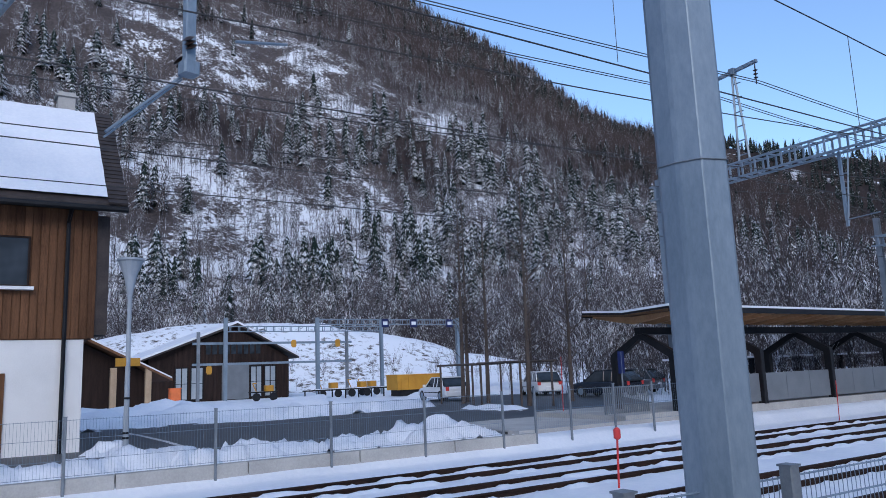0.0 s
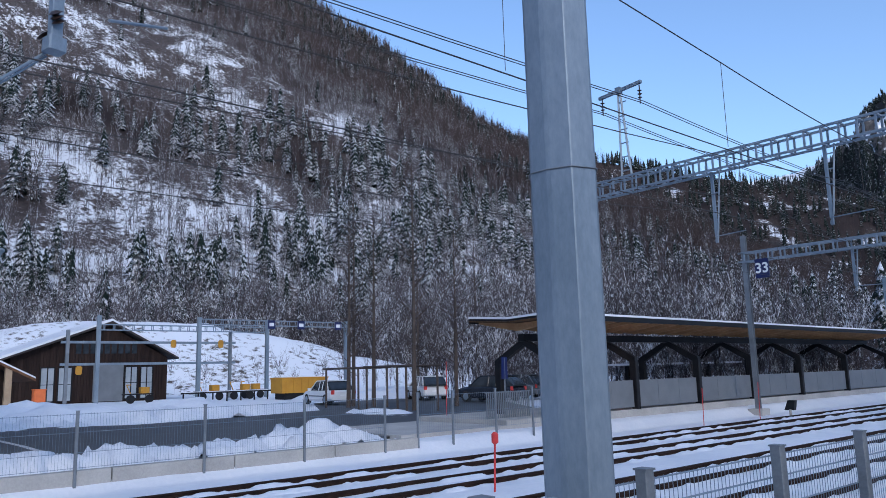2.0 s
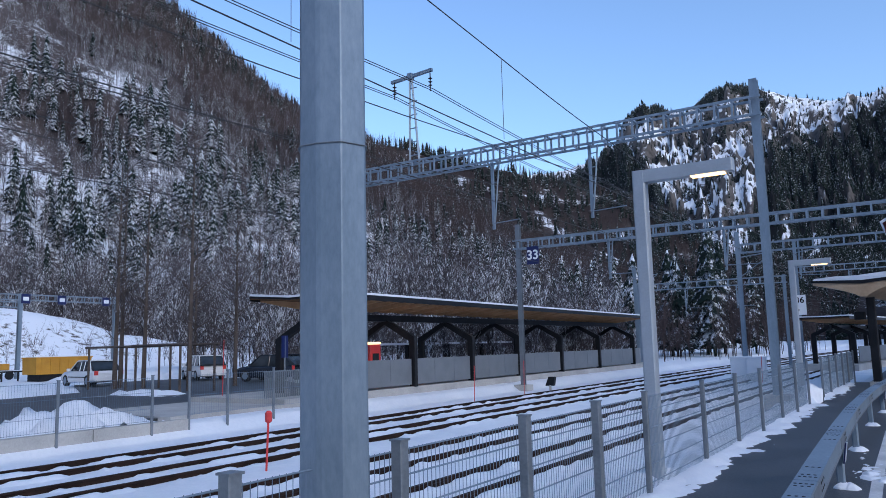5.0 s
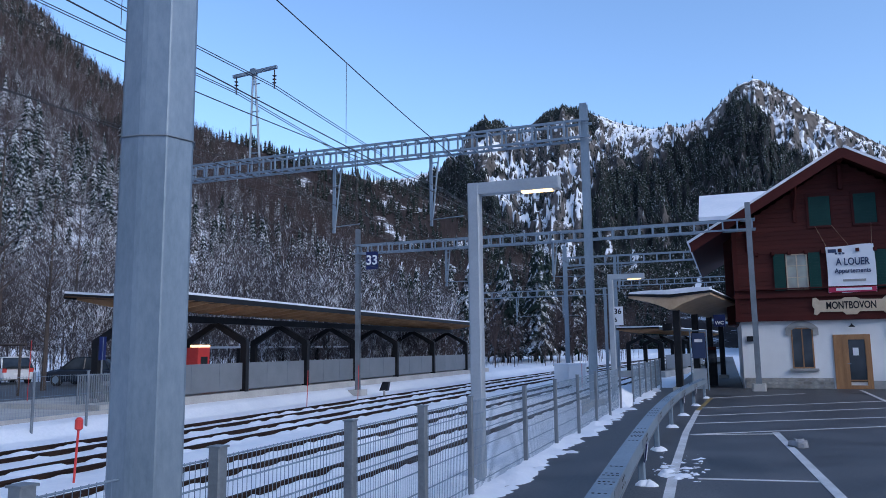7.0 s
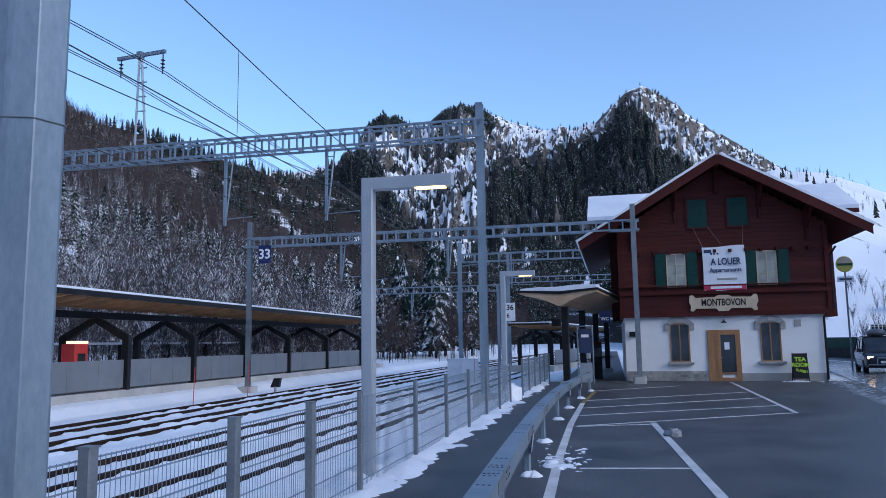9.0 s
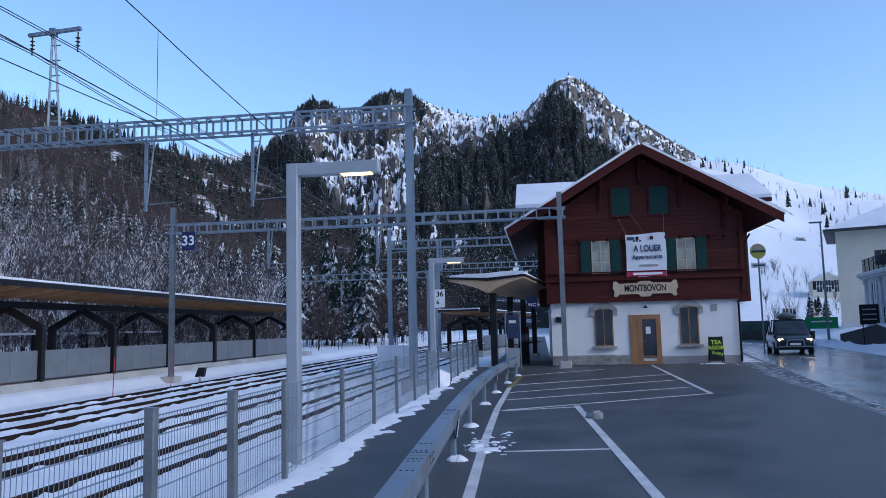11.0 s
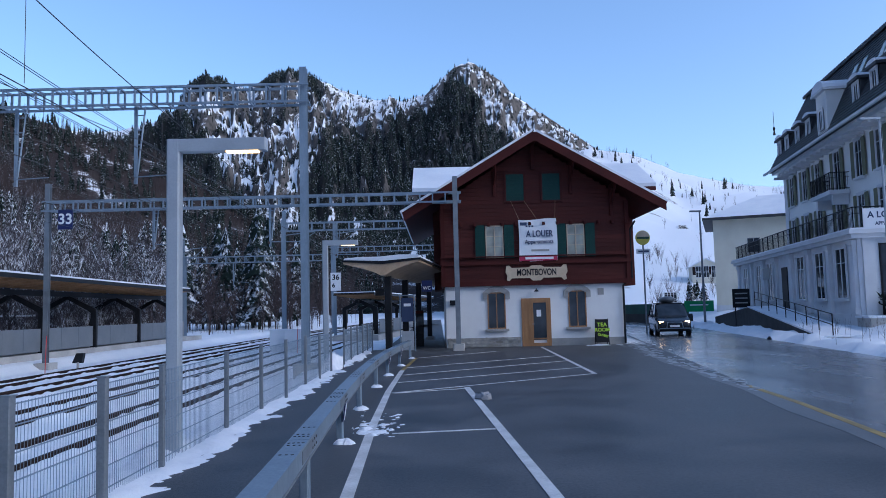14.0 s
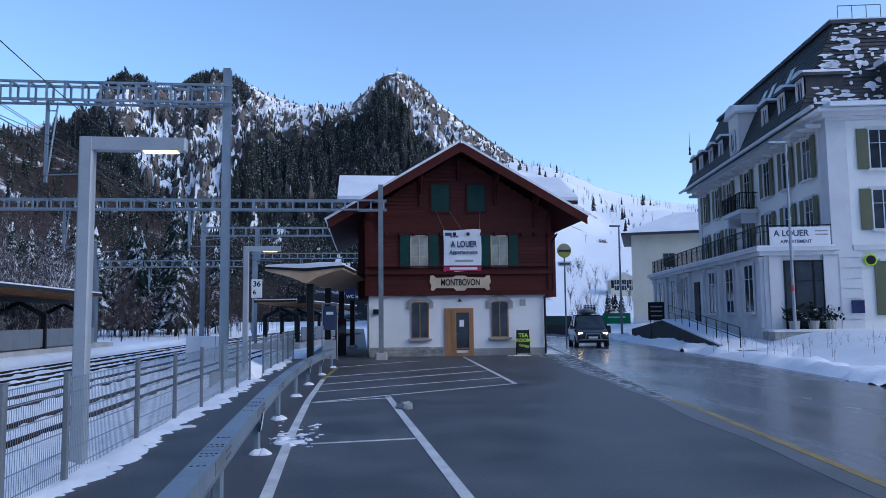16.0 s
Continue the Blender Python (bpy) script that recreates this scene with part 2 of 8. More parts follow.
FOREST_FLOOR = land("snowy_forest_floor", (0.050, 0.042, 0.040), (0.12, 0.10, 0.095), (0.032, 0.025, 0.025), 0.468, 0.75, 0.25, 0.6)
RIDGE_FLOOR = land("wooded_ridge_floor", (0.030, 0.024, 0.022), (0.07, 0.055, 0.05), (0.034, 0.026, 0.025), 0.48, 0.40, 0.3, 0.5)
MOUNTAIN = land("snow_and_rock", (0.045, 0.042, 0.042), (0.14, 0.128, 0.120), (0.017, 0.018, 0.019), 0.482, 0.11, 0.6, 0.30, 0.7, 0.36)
HILL_SNOW = snowy("snow_meadow", (0.10, 0.085, 0.07), (0.2, 0.18, 0.15), 0.74, 0.06, flat=0.4, relief=0.3)
WIRE = surface("dark_copper_wire", (0.03, 0.03, 0.032), (0.06, 0.06, 0.062), 2.0, 30.0, 0.6, 0.3, relief=0)
CERAMIC = surface("brown_ceramic_insulator", (0.03, 0.02, 0.018), (0.06, 0.04, 0.03), 2.0, 30.0, 0.3, relief=0)
LAMP_GLOW = glow("warm_led_panel", (1.0, 0.60, 0.20), 2.2)
HEAD_GLOW = glow("headlight_glow", (1.0, 0.60, 0.24), 5.0)
TICKET_GLOW = glow("lit_lamp_bulb", (1.0, 0.55, 0.20), 1.6)


# matt paints and timber shine little
for dull in (RED_TRIM, RED_WOOD, BLACK_STEEL, DARK_BOARD, BROWN_BOARD, GREEN_SHUTTER, BLACK, RUST, DECK, CONIFER, CONIFER_DARK, TWIGS, TWIGS_DARK):
    for nd in dull.node_tree.nodes:
        if nd.type == "BSDF_PRINCIPLED":
            nd.inputs["Specular IOR Level"].default_value = 0.15


# ---- shape helpers ----
class Shape:
    """Collects vertices and faces of one mesh."""

    def __init__(self):
        self.v, self.f = [], []

    def add(self, verts, faces):
        n = len(self.v)
        self.v += [tuple(p) for p in verts]
        self.f += [tuple(n + i for i in f) for f in faces]
        return self

    def box(self, c, s, turn=0.0, lean=0.0, bevel=0.0):
        """A box of size s about c, turned about z and leant about its own y; bevel chamfers its upright edges."""
        hx, hy, hz = s[0] / 2, s[1] / 2, s[2] / 2
        if bevel:
            b = bevel
            ring = [(hx - b, -hy), (hx, -hy + b), (hx, hy - b), (hx - b, hy), (-hx + b, hy), (-hx, hy - b), (-hx, -hy + b), (-hx + b, -hy)]
        else:
            ring = [(hx, -hy), (hx, hy), (-hx, hy), (-hx, -hy)]
        m = Matrix.Translation(c) @ Matrix.Rotation(turn, 4, "Z") @ Matrix.Rotation(lean, 4, "Y")
        n = len(ring)
        pts = [m @ Vector((x, y, -hz)) for x, y in ring] + [m @ Vector((x, y, hz)) for x, y in ring]
        return self.add(pts, [tuple(range(n - 1, -1, -1)), tuple(range(n, 2 * n))] + [(i, (i + 1) % n, n + (i + 1) % n, n + i) for i in range(n)])

    def tube(self, p, q, r, r2=None, n=8, cap=True):
        p, q = Vector(p), Vector(q)
        r2 = r if r2 is None else r2
        d = (q - p).normalized()
        a = d.orthogonal().normalized()
        b = d.cross(a)
        ring = [(math.cos(2 * math.pi * i / n + math.pi / n), math.sin(2 * math.pi * i / n + math.pi / n)) for i in range(n)]
        pts = [p + (a * x + b * y) * r for x, y in ring] + [q + (a * x + b * y) * r2 for x, y in ring]
        faces = [(i, (i + 1) % n, n + (i + 1) % n, n + i) for i in range(n)]
        if cap:
            faces += [tuple(range(n - 1, -1, -1)), tuple(range(n, 2 * n))]
        return self.add(pts, faces)

    def path(self, pts, r, n=6):
        """One continuous tube through the points."""
        pts = [Vector(p) for p in pts]
        base, side = len(self.v), None
        for i, p in enumerate(pts):
            d = (pts[min(i + 1, len(pts) - 1)] - pts[max(i - 1, 0)]).normalized()
            a = d.orthogonal() if side is None or (side - d * side.dot(d)).length < 1e-6 else side - d * side.dot(d)
            side = a.normalized()
            b = d.cross(side)
            self.v += [tuple(p + (side * math.cos(2 * math.pi * k / n) + b * math.sin(2 * math.pi * k / n)) * r) for k in range(n)]
        for i in range(len(pts) - 1):
            self.f += [(base + i * n + k, base + i * n + (k + 1) % n, base + (i + 1) * n + (k + 1) % n, base + (i + 1) * n + k) for k in range(n)]
        self.f += [tuple(base + k for k in range(n - 1, -1, -1)), tuple(base + (len(pts) - 1) * n + k for k in range(n))]
        return self

    def lathe(self, c, prof, n=12, axis=None):
        """A turned body: prof is a list of (radius, height) from c along axis."""
        ax = Vector(axis or (0, 0, 1)).normalized()
        a = ax.orthogonal().normalized()
        b = ax.cross(a)
        pts, faces = [], []
        for r, h in prof:
            for i in range(n):
                t = 2 * math.pi * i / n
                pts.append(Vector(c) + ax * h + (a * math.cos(t) + b * math.sin(t)) * r)
        for k in range(len(prof) - 1):
            for i in range(n):
                j = (i + 1) % n
                faces.append((k * n + i, k * n + j, (k + 1) * n + j, (k + 1) * n + i))
        faces += [tuple(range(n - 1, -1, -1)), tuple((len(prof) - 1) * n + i for i in range(n))]
        return self.add(pts, faces)

    def extrude(self, poly, along):
        """A flat outline (points in space) given thickness along a vector."""
        n, d = len(poly), Vector(along)
        pts = [Vector(p) for p in poly] + [Vector(p) + d for p in poly]
        return self.add(pts, [tuple(range(n - 1, -1, -1)), tuple(range(n, 2 * n))] + [(i, (i + 1) % n, n + (i + 1) % n, n + i) for i in range(n)])

    def mesh(self, name, material, smooth=False):
        me = bpy.data.meshes.new(name)
        me.from_pydata(self.v, [], self.f)
        me.materials.append(material)
        bm = bmesh.new()
        bm.from_mesh(me)
        bmesh.ops.recalc_face_normals(bm, faces=bm.faces)
        bm.to_mesh(me)
        bm.free()
        if smooth:
            me.shade_smooth()
        return me


def part(name, shape, material, parent, label="", smooth=False, at=None):
    ob = new(name, shape if isinstance(shape, bpy.types.Mesh) else shape.mesh(name, material, smooth))
    ob.parent = parent
    if at is not None:
        ob.matrix_basis = at
    return tagged(ob, label=label)


def thing(name, at, label, category, group="", kind=""):
    ob = new(name)
    ob.empty_display_size = 0.2
    ob.matrix_basis = at if isinstance(at, Matrix) else Matrix.Translation(at)
    return tagged(ob, label, category, group, kind)


def solid(name, shape, material, label, category, group="", kind="", smooth=False, at=None):
    ob = new(name, shape.mesh(name, material, smooth))
    if at is not None:
        ob.matrix_basis = at
    return tagged(ob, label, category, group, kind)


def lettering(text, size, material, parent, at, label="", extrude=0.004, name="lettering", width=0.0):
    """Raised letters, centred, in the x-z plane facing -y of the pose at."""
    cu = bpy.data.curves.new(name, "FONT")
    cu.body, cu.size, cu.extrude, cu.align_x, cu.align_y = text, size, extrude, "CENTER", "CENTER"
    cu.offset = size * 0.022
    tmp = bpy.data.objects.new(name, cu)
    me = bpy.data.meshes.new_from_object(tmp)
    bpy.data.objects.remove(tmp)
    wide = max(v.co.x for v in me.vertices) - min(v.co.x for v in me.vertices)
    sx = width / wide if width else 1.0
    me.transform(Matrix.Rotation(radians(90), 4, "X") @ Matrix.Diagonal((sx, 1, 1, 1)))
    me.materials.clear()
    me.materials.append(material)
    return part(name, me, material, parent, label, at=at)


def smoothstep(a, b, x):
    t = np.clip((x - a) / (b - a), 0, 1)
    return t * t * (3 - 2 * t)


def fbm(x, y, scale, octaves=5, seed=0.0):
    """Fractal noise over arrays of x and y, about -1 to 1."""
    out = np.zeros_like(x)
    for i, (a, b) in enumerate(zip(x.ravel(), y.ravel())):
        out.ravel()[i] = noise.fractal(Vector((a / scale + seed, b / scale - seed, seed)), 0.9, 2.1, octaves)
    return out


def sheet(name, X, Y, Z, material, smooth=True, cover=None):
    """A grid of points as one mesh; cover is how wooded the ground is at each point."""
    h, w = X.shape
    me = bpy.data.meshes.new(name)
    idx = np.arange(h * w).reshape(h, w)
    faces = np.stack([idx[:-1, :-1], idx[:-1, 1:], idx[1:, 1:], idx[1:, :-1]], -1).reshape(-1, 4)
    me.from_pydata(np.stack([X, Y, Z], -1).reshape(-1, 3).tolist(), [], faces.tolist())
    if cover is not None:
        me.attributes.new("cover", "FLOAT", "POINT").data.foreach_set("value", np.asarray(cover, np.float32).ravel())
    me.materials.append(material)
    if smooth:
        me.shade_smooth()
    return me

# ---- ground ----
def ground_height(x, y):
    """Valley floor: a shallow railway bed between the yard and the car park, rising gently to the hotel."""
    bed = smoothstep(-17.3, -16.7, x) * (1 - smoothstep(-3.35, -2.75, x))
    z = -0.07 - 0.33 * bed
    z = z + 1.0 * smoothstep(16.5, 22.0, x - 0.165 * (y - 34)) * smoothstep(8, 30, y) * (1 - smoothstep(95, 120, y))
    return z


def stretched(lo, hi, knots):
    """Coordinates with a fine step near the middle: knots are (from, to, step)."""
    out = []
    for a, b, s in knots:
        out += list(np.arange(a, b, s))
    return np.array([lo, *out, hi])


gx = stretched(-4000, 4000, [(-2500, -400, 300), (-400, -120, 40), (-120, -30, 5), (-30, -18, 1.0), (-18, 0, 0.3), (0, 40, 1.0), (40, 120, 5), (120, 400, 40), (400, 2500, 300)])
gy = stretched(-4000, 4000, [(-2500, -400, 300), (-400, -60, 40), (-60, -4, 4), (-4, 44, 0.6), (44, 120, 3), (120, 400, 40), (400, 2500, 300)])
X, Y = np.meshgrid(gx, gy)
Z = ground_height(X, Y) + 0.025 * fbm(X, Y, 1.7, 3) * (np.abs(X) < 130)
tagged(new("ground", sheet("ground", X, Y, Z, SNOW)), "snow-covered valley floor with a shallow railway bed", "ground", kind="structure")


# ---- mountains: polar height fields about the valley ----
def controls(b, pts):
    return np.interp(b, [p[0] for p in pts], [p[1] for p in pts])


def slope(b, r, foot, crest, skyline, power, rough, seed):
    """Height of a mountainside seen from the valley: foot and crest distances, crest elevation by bearing."""
    top = np.tan(np.radians(controls(b, skyline))) * crest
    s = np.clip((r - foot) / (crest - foot), 0, 1.25)
    up = np.where(s <= 1, np.power(np.maximum(s, 0), power), 1 - 1.6 * (s - 1))
    x, y = np.sin(np.radians(b)) * r, np.cos(np.radians(b)) * r
    n = fbm(x, y, rough, 5, seed)
    return top * up + n * rough * 0.11 * np.minimum(1, s * 3) * (1 - 0.6 * smoothstep(0.9, 1.0, s)), s


SKY_A = [(-130, 34), (-110, 36), (-90, 36), (-75, 33.5), (-63, 29.8), (-57.3, 26.5), (-53.7, 24.6), (-51.5, 22.9), (-49.7, 22.0), (-47.2, 20.1), (-45.1, 18.8), (-43, 17.6), (-41, 16.7), (-37, 14.4), (-33, 12.0), (-28, 9), (-20, 5), (-10, 2)]
SKY_B = [(-60, 18), (-44, 16.4), (-40.1, 15.9), (-36.7, 15.6), (-34, 14.9), (-31.5, 14.5), (-28.5, 13.9), (-25.3, 12.9), (-23.2, 12.2), (-18, 10.4), (-13, 8.0), (-8, 5.6), (0, 4), (10, 3)]
SKY_C = [(-40, 12.3), (-23.1, 13.2), (-20.9, 14.0), (-19.4, 15.0), (-18.7, 16.6), (-17.6, 17.4), (-16.2, 17.4), (-15.4, 17.1), (-14.2, 16.8), (-13.4, 17.3), (-11.9, 18.1), (-10.2, 18.1), (-9, 17.6), (-7.3, 16.9), (-5.1, 16.2),
         (-2.5, 16.1), (-0.7, 16.4), (0.6, 17.6), (1.7, 18.6), (2.9, 18.8), (4.2, 18.1), (5.3, 17.3), (5.9, 16.4), (7.6, 15.2), (10.2, 13.4), (11.5, 12.6), (13, 11.4), (16, 9.3), (25, 6.3), (40, 5.3)]
SKY_D = [(-2, 5), (6, 9), (9, 10.8), (11.5, 12.0), (12.3, 11.7), (14, 11.4), (14.9, 11.1), (16.1, 10.5), (18.1, 9.6), (20.9, 8.9), (24.4, 8.2), (35, 8.4), (50, 9), (70, 10)]
FOOT_A, CREST_A, FOOT_B, CREST_B, FOOT_C, CREST_C, FOOT_D, CREST_D = 135, 620, 420, 900, 520, 1500, 100, 640


def height_a(b, r):
    return slope(b, r, FOOT_A, CREST_A, SKY_A, 1.18, 120, 3.0)


def height_b(b, r):
    return slope(b, r, FOOT_B, CREST_B, SKY_B, 1.1, 160, 11.0)


def height_c(b, r):
    z, s = slope(b, r, FOOT_C, CREST_C, SKY_C, 1.25, 200, 7.0)
    rib = np.abs(fbm(b, r * 0.0035, 1.3, 4, 31.0)) + 0.5 * np.abs(fbm(b, r * 0.006, 0.5, 3, 17.0))
    return z + 38 * (rib - 0.3) * smoothstep(0.2, 0.5, s) * (1 - 0.85 * smoothstep(0.9, 1.0, s)), s


def height_d(b, r):
    return slope(b, r, FOOT_D, CREST_D, SKY_D, 1.05, 70, 5.0)


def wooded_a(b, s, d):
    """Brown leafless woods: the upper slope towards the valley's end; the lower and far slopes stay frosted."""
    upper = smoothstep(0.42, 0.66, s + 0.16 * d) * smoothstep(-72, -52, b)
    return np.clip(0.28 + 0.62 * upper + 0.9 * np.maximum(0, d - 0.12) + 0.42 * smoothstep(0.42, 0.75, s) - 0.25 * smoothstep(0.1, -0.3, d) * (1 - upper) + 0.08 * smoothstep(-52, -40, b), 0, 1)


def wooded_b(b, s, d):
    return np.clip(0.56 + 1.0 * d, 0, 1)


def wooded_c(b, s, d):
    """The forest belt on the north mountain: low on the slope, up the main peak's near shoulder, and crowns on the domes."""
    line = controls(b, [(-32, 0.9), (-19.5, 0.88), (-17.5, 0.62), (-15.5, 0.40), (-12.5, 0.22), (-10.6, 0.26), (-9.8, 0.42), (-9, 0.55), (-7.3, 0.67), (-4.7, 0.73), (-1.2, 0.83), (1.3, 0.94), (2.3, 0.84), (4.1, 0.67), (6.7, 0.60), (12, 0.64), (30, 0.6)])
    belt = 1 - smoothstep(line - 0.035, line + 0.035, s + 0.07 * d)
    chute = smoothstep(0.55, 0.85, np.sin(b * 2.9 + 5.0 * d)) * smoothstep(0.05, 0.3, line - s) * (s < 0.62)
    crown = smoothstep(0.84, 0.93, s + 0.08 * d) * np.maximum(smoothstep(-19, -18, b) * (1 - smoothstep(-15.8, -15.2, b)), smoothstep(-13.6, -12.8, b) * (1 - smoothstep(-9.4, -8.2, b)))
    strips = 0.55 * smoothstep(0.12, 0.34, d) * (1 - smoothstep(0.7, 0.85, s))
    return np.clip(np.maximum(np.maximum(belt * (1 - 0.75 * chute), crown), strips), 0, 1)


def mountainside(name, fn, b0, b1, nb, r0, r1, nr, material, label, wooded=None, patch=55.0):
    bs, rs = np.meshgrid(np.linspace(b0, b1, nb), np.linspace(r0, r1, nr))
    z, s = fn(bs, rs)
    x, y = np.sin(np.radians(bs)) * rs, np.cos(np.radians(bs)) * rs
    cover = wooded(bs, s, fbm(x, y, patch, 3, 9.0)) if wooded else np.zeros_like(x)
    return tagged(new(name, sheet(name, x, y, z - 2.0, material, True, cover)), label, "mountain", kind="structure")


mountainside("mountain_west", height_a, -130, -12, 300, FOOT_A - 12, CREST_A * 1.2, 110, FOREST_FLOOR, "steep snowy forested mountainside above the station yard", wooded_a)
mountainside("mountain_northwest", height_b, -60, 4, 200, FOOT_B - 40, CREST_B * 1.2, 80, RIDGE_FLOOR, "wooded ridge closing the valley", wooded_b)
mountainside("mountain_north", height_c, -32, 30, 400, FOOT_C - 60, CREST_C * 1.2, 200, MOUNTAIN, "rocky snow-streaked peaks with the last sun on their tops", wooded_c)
mountainside("hill_northeast", height_d, 2, 75, 150, FOOT_D - 25, CREST_D * 1.25, 60, HILL_SNOW, "open snow-covered alpine meadow hill")


# unseen ridge added round the back and sides to block direct sun
def ring(b, r):
    return slope(b, r, 800, 1600, [(60, 11), (75, 13), (120, 17), (180, 21), (230, 22), (250, 27), (292, 27), (300, 24), (306, 20), (312, 16), (318, 13), (330, 7)], 1.1, 240, 21.0)


mountainside("sun_block_ring", ring, 60, 330, 160, 790, 1900, 40, MOUNTAIN, "unseen mountain ring added to block the sun")

# snow knoll behind the depot
kb, kr = np.meshgrid(np.linspace(-95, -36, 110), np.linspace(84, 150, 40))
kz = np.tan(np.radians(controls(kb, [(-95, 1.0), (-86, 2.2), (-81.7, 3.2), (-77.7, 3.8), (-72.6, 4.0), (-67.2, 3.7), (-61.3, 2.8), (-57, 1.6), (-52.8, 0.7), (-46.5, -0.4), (-36, -0.7)]))) * 118 + 1.7
kz = kz * smoothstep(88, 112, kr) * (1 - 0.55 * smoothstep(122, 150, kr)) - 0.1
kx, ky = np.sin(np.radians(kb)) * kr, np.cos(np.radians(kb)) * kr
kz = kz + 0.45 * fbm(kx, ky, 7.0, 4, 2.0) * smoothstep(88, 100, kr)
KNOLL = snowy("snow_over_rough_grass", (0.07, 0.06, 0.05), (0.15, 0.125, 0.10), 0.60, 0.9, flat=0.35)
tagged(new("knoll", sheet("knoll", kx, ky, kz, KNOLL)), "snow-covered grassy knoll behind the depot", "hill", kind="structure")


# ---- forests ----
def conifer_shape(rng, tiers, sides, slim=0.2, trunk=True):
    """One unit-high conifer: drooping ragged tiers of boughs round a thin trunk."""
    v, f = [], []
    for k in range(tiers):
        t = k / tiers
        z0, z1 = 0.08 + 0.90 * t, 0.08 + 0.90 * min(1.03, t + 1.9 / tiers)
        rad = slim * (1 - t) ** 0.85 * (0.85 + 0.3 * rng.random()) + 0.012
        base = len(v)
        for i in range(sides):
            a = 2 * math.pi * (i + 0.5 * (k % 2)) / sides + 0.4 * rng.random()
            q = rad * (1.12 if i % 2 else 0.52) * (0.8 + 0.4 * rng.random())
            v.append((q * math.cos(a), q * math.sin(a), z0 + (-0.02 if i % 2 else 0.03)))
        v.append((0.01 * rng.random(), 0.01 * rng.random(), z1))
        f += [(base + i, base + (i + 1) % sides, base + sides) for i in range(sides)]
    if not trunk:
        return np.array(v), np.array(f)
    base = len(v)
    for z, r in ((0.0, 0.014), (0.5, 0.007)):
        v += [(r * math.cos(a), r * math.sin(a), z) for a in (0, 2.1, 4.2)]
    f += [(base, base + 1, base + 4), (base, base + 4, base + 3), (base + 1, base + 2, base + 5), (base + 1, base + 5, base + 4), (base + 2, base, base + 3), (base + 2, base + 3, base + 5)]
    return np.array(v), np.array(f)


def bare_shape(rng, limbs, twigs, spread=1.0):
    """One unit-high leafless tree: a trunk, steeply rising limbs and a haze of twigs, all thin blades."""
    v, f = [], []

    def blade(p, q, w, both=True):
        p, q = np.array(p), np.array(q)
        d = q - p
        s = np.cross(d, rng.normal(size=3))
        s = s / (np.linalg.norm(s) + 1e-9) * w
        n = len(v)
        v.extend([p - s, p + s, q])
        f.append((n, n + 1, n + 2))
        if both:
            s2 = np.cross(d, s)
            s2 = s2 / (np.linalg.norm(s2) + 1e-9) * w
            v.extend([p - s2, p + s2, q])
            f.append((n + 3, n + 4, n + 5))

    blade((0, 0, -0.02), (rng.normal() * 0.025, rng.normal() * 0.025, 1.0), 0.0075)
    for _ in range(limbs):
        z = 0.22 + 0.58 * rng.random()
        a, l = 6.283 * rng.random(), spread * (0.07 + 0.12 * rng.random()) * (1.2 - z * 0.6)
        tip = (l * math.cos(a), l * math.sin(a), z + l * (1.5 + 1.5 * rng.random()))
        blade((0, 0, z), tip, 0.0045)
        for _ in range(twigs):
            u = 0.3 + 0.7 * rng.random()
            p = np.array((0, 0, z)) * (1 - u) + np.array(tip) * u
            q = p + np.array((rng.normal() * 0.035, rng.normal() * 0.035, 0.05 + 0.08 * rng.random()))
            blade(p, q, 0.0036, False)
    return np.array(v), np.array(f)


def wood(name, shapes, spots, heights, material, label, rng, category="forest"):
    """Many trees in one mesh of kind stuff."""
    vs, fs, n = [], [], 0
    for (x, y, z), h in zip(spots, heights):
        v, f = shapes[rng.integers(len(shapes))]
        a = 6.283 * rng.random()
        c, s = math.cos(a), math.sin(a)
        w = h * (0.85 + 0.3 * rng.random())
        p = np.stack([(v[:, 0] * c - v[:, 1] * s) * w + x, (v[:, 0] * s + v[:, 1] * c) * w + y, v[:, 2] * h + z], -1)
        vs.append(p)
        fs.append(f + n)
        n += len(v)
    V, F = np.concatenate(vs), np.concatenate(fs)
    me = bpy.data.meshes.new(name)
    me.vertices.add(len(V))
    me.vertices.foreach_set("co", V.astype(np.float32).ravel())
    me.loops.add(F.size)
    me.loops.foreach_set("vertex_index", F.astype(np.int32).ravel())
    me.polygons.add(len(F))
    me.polygons.foreach_set("loop_start", np.arange(0, F.size, 3, dtype=np.int32))
    me.update(calc_edges=True)
    me.materials.append(material)
    return tagged(new(name, me), label, category, kind="stuff")


def scatter(rng, count, b0, b1, r0, r1, fn, keep):
    """Spots on a mountainside, kept by a density function of bearing, distance and noise."""
    b = b0 + (b1 - b0) * rng.random(count)
    r = np.sqrt(r0 * r0 + (r1 * r1 - r0 * r0) * rng.random(count))
    z, s = fn(b, r)
    x, y = np.sin(np.radians(b)) * r, np.cos(np.radians(b)) * r
    d = fbm(x, y, 55.0, 3, 9.0)
    ok = rng.random(count) < keep(b, r, s, d)
    return np.stack([x, y, z - 2.4], -1)[ok], s[ok]


rng = np.random.default_rng(7)
CONES = [conifer_shape(rng, 9, 10, 0.14 + 0.05 * rng.random()) for _ in range(7)]
CONES_FAR = [conifer_shape(rng, 6, 6, 0.14 + 0.05 * rng.random(), False) for _ in range(5)]
CONES_TINY = [conifer_shape(rng, 3, 5, 0.19 + 0.05 * rng.random(), False) for _ in range(5)]
BARES = [bare_shape(rng, 10, 3) for _ in range(8)]

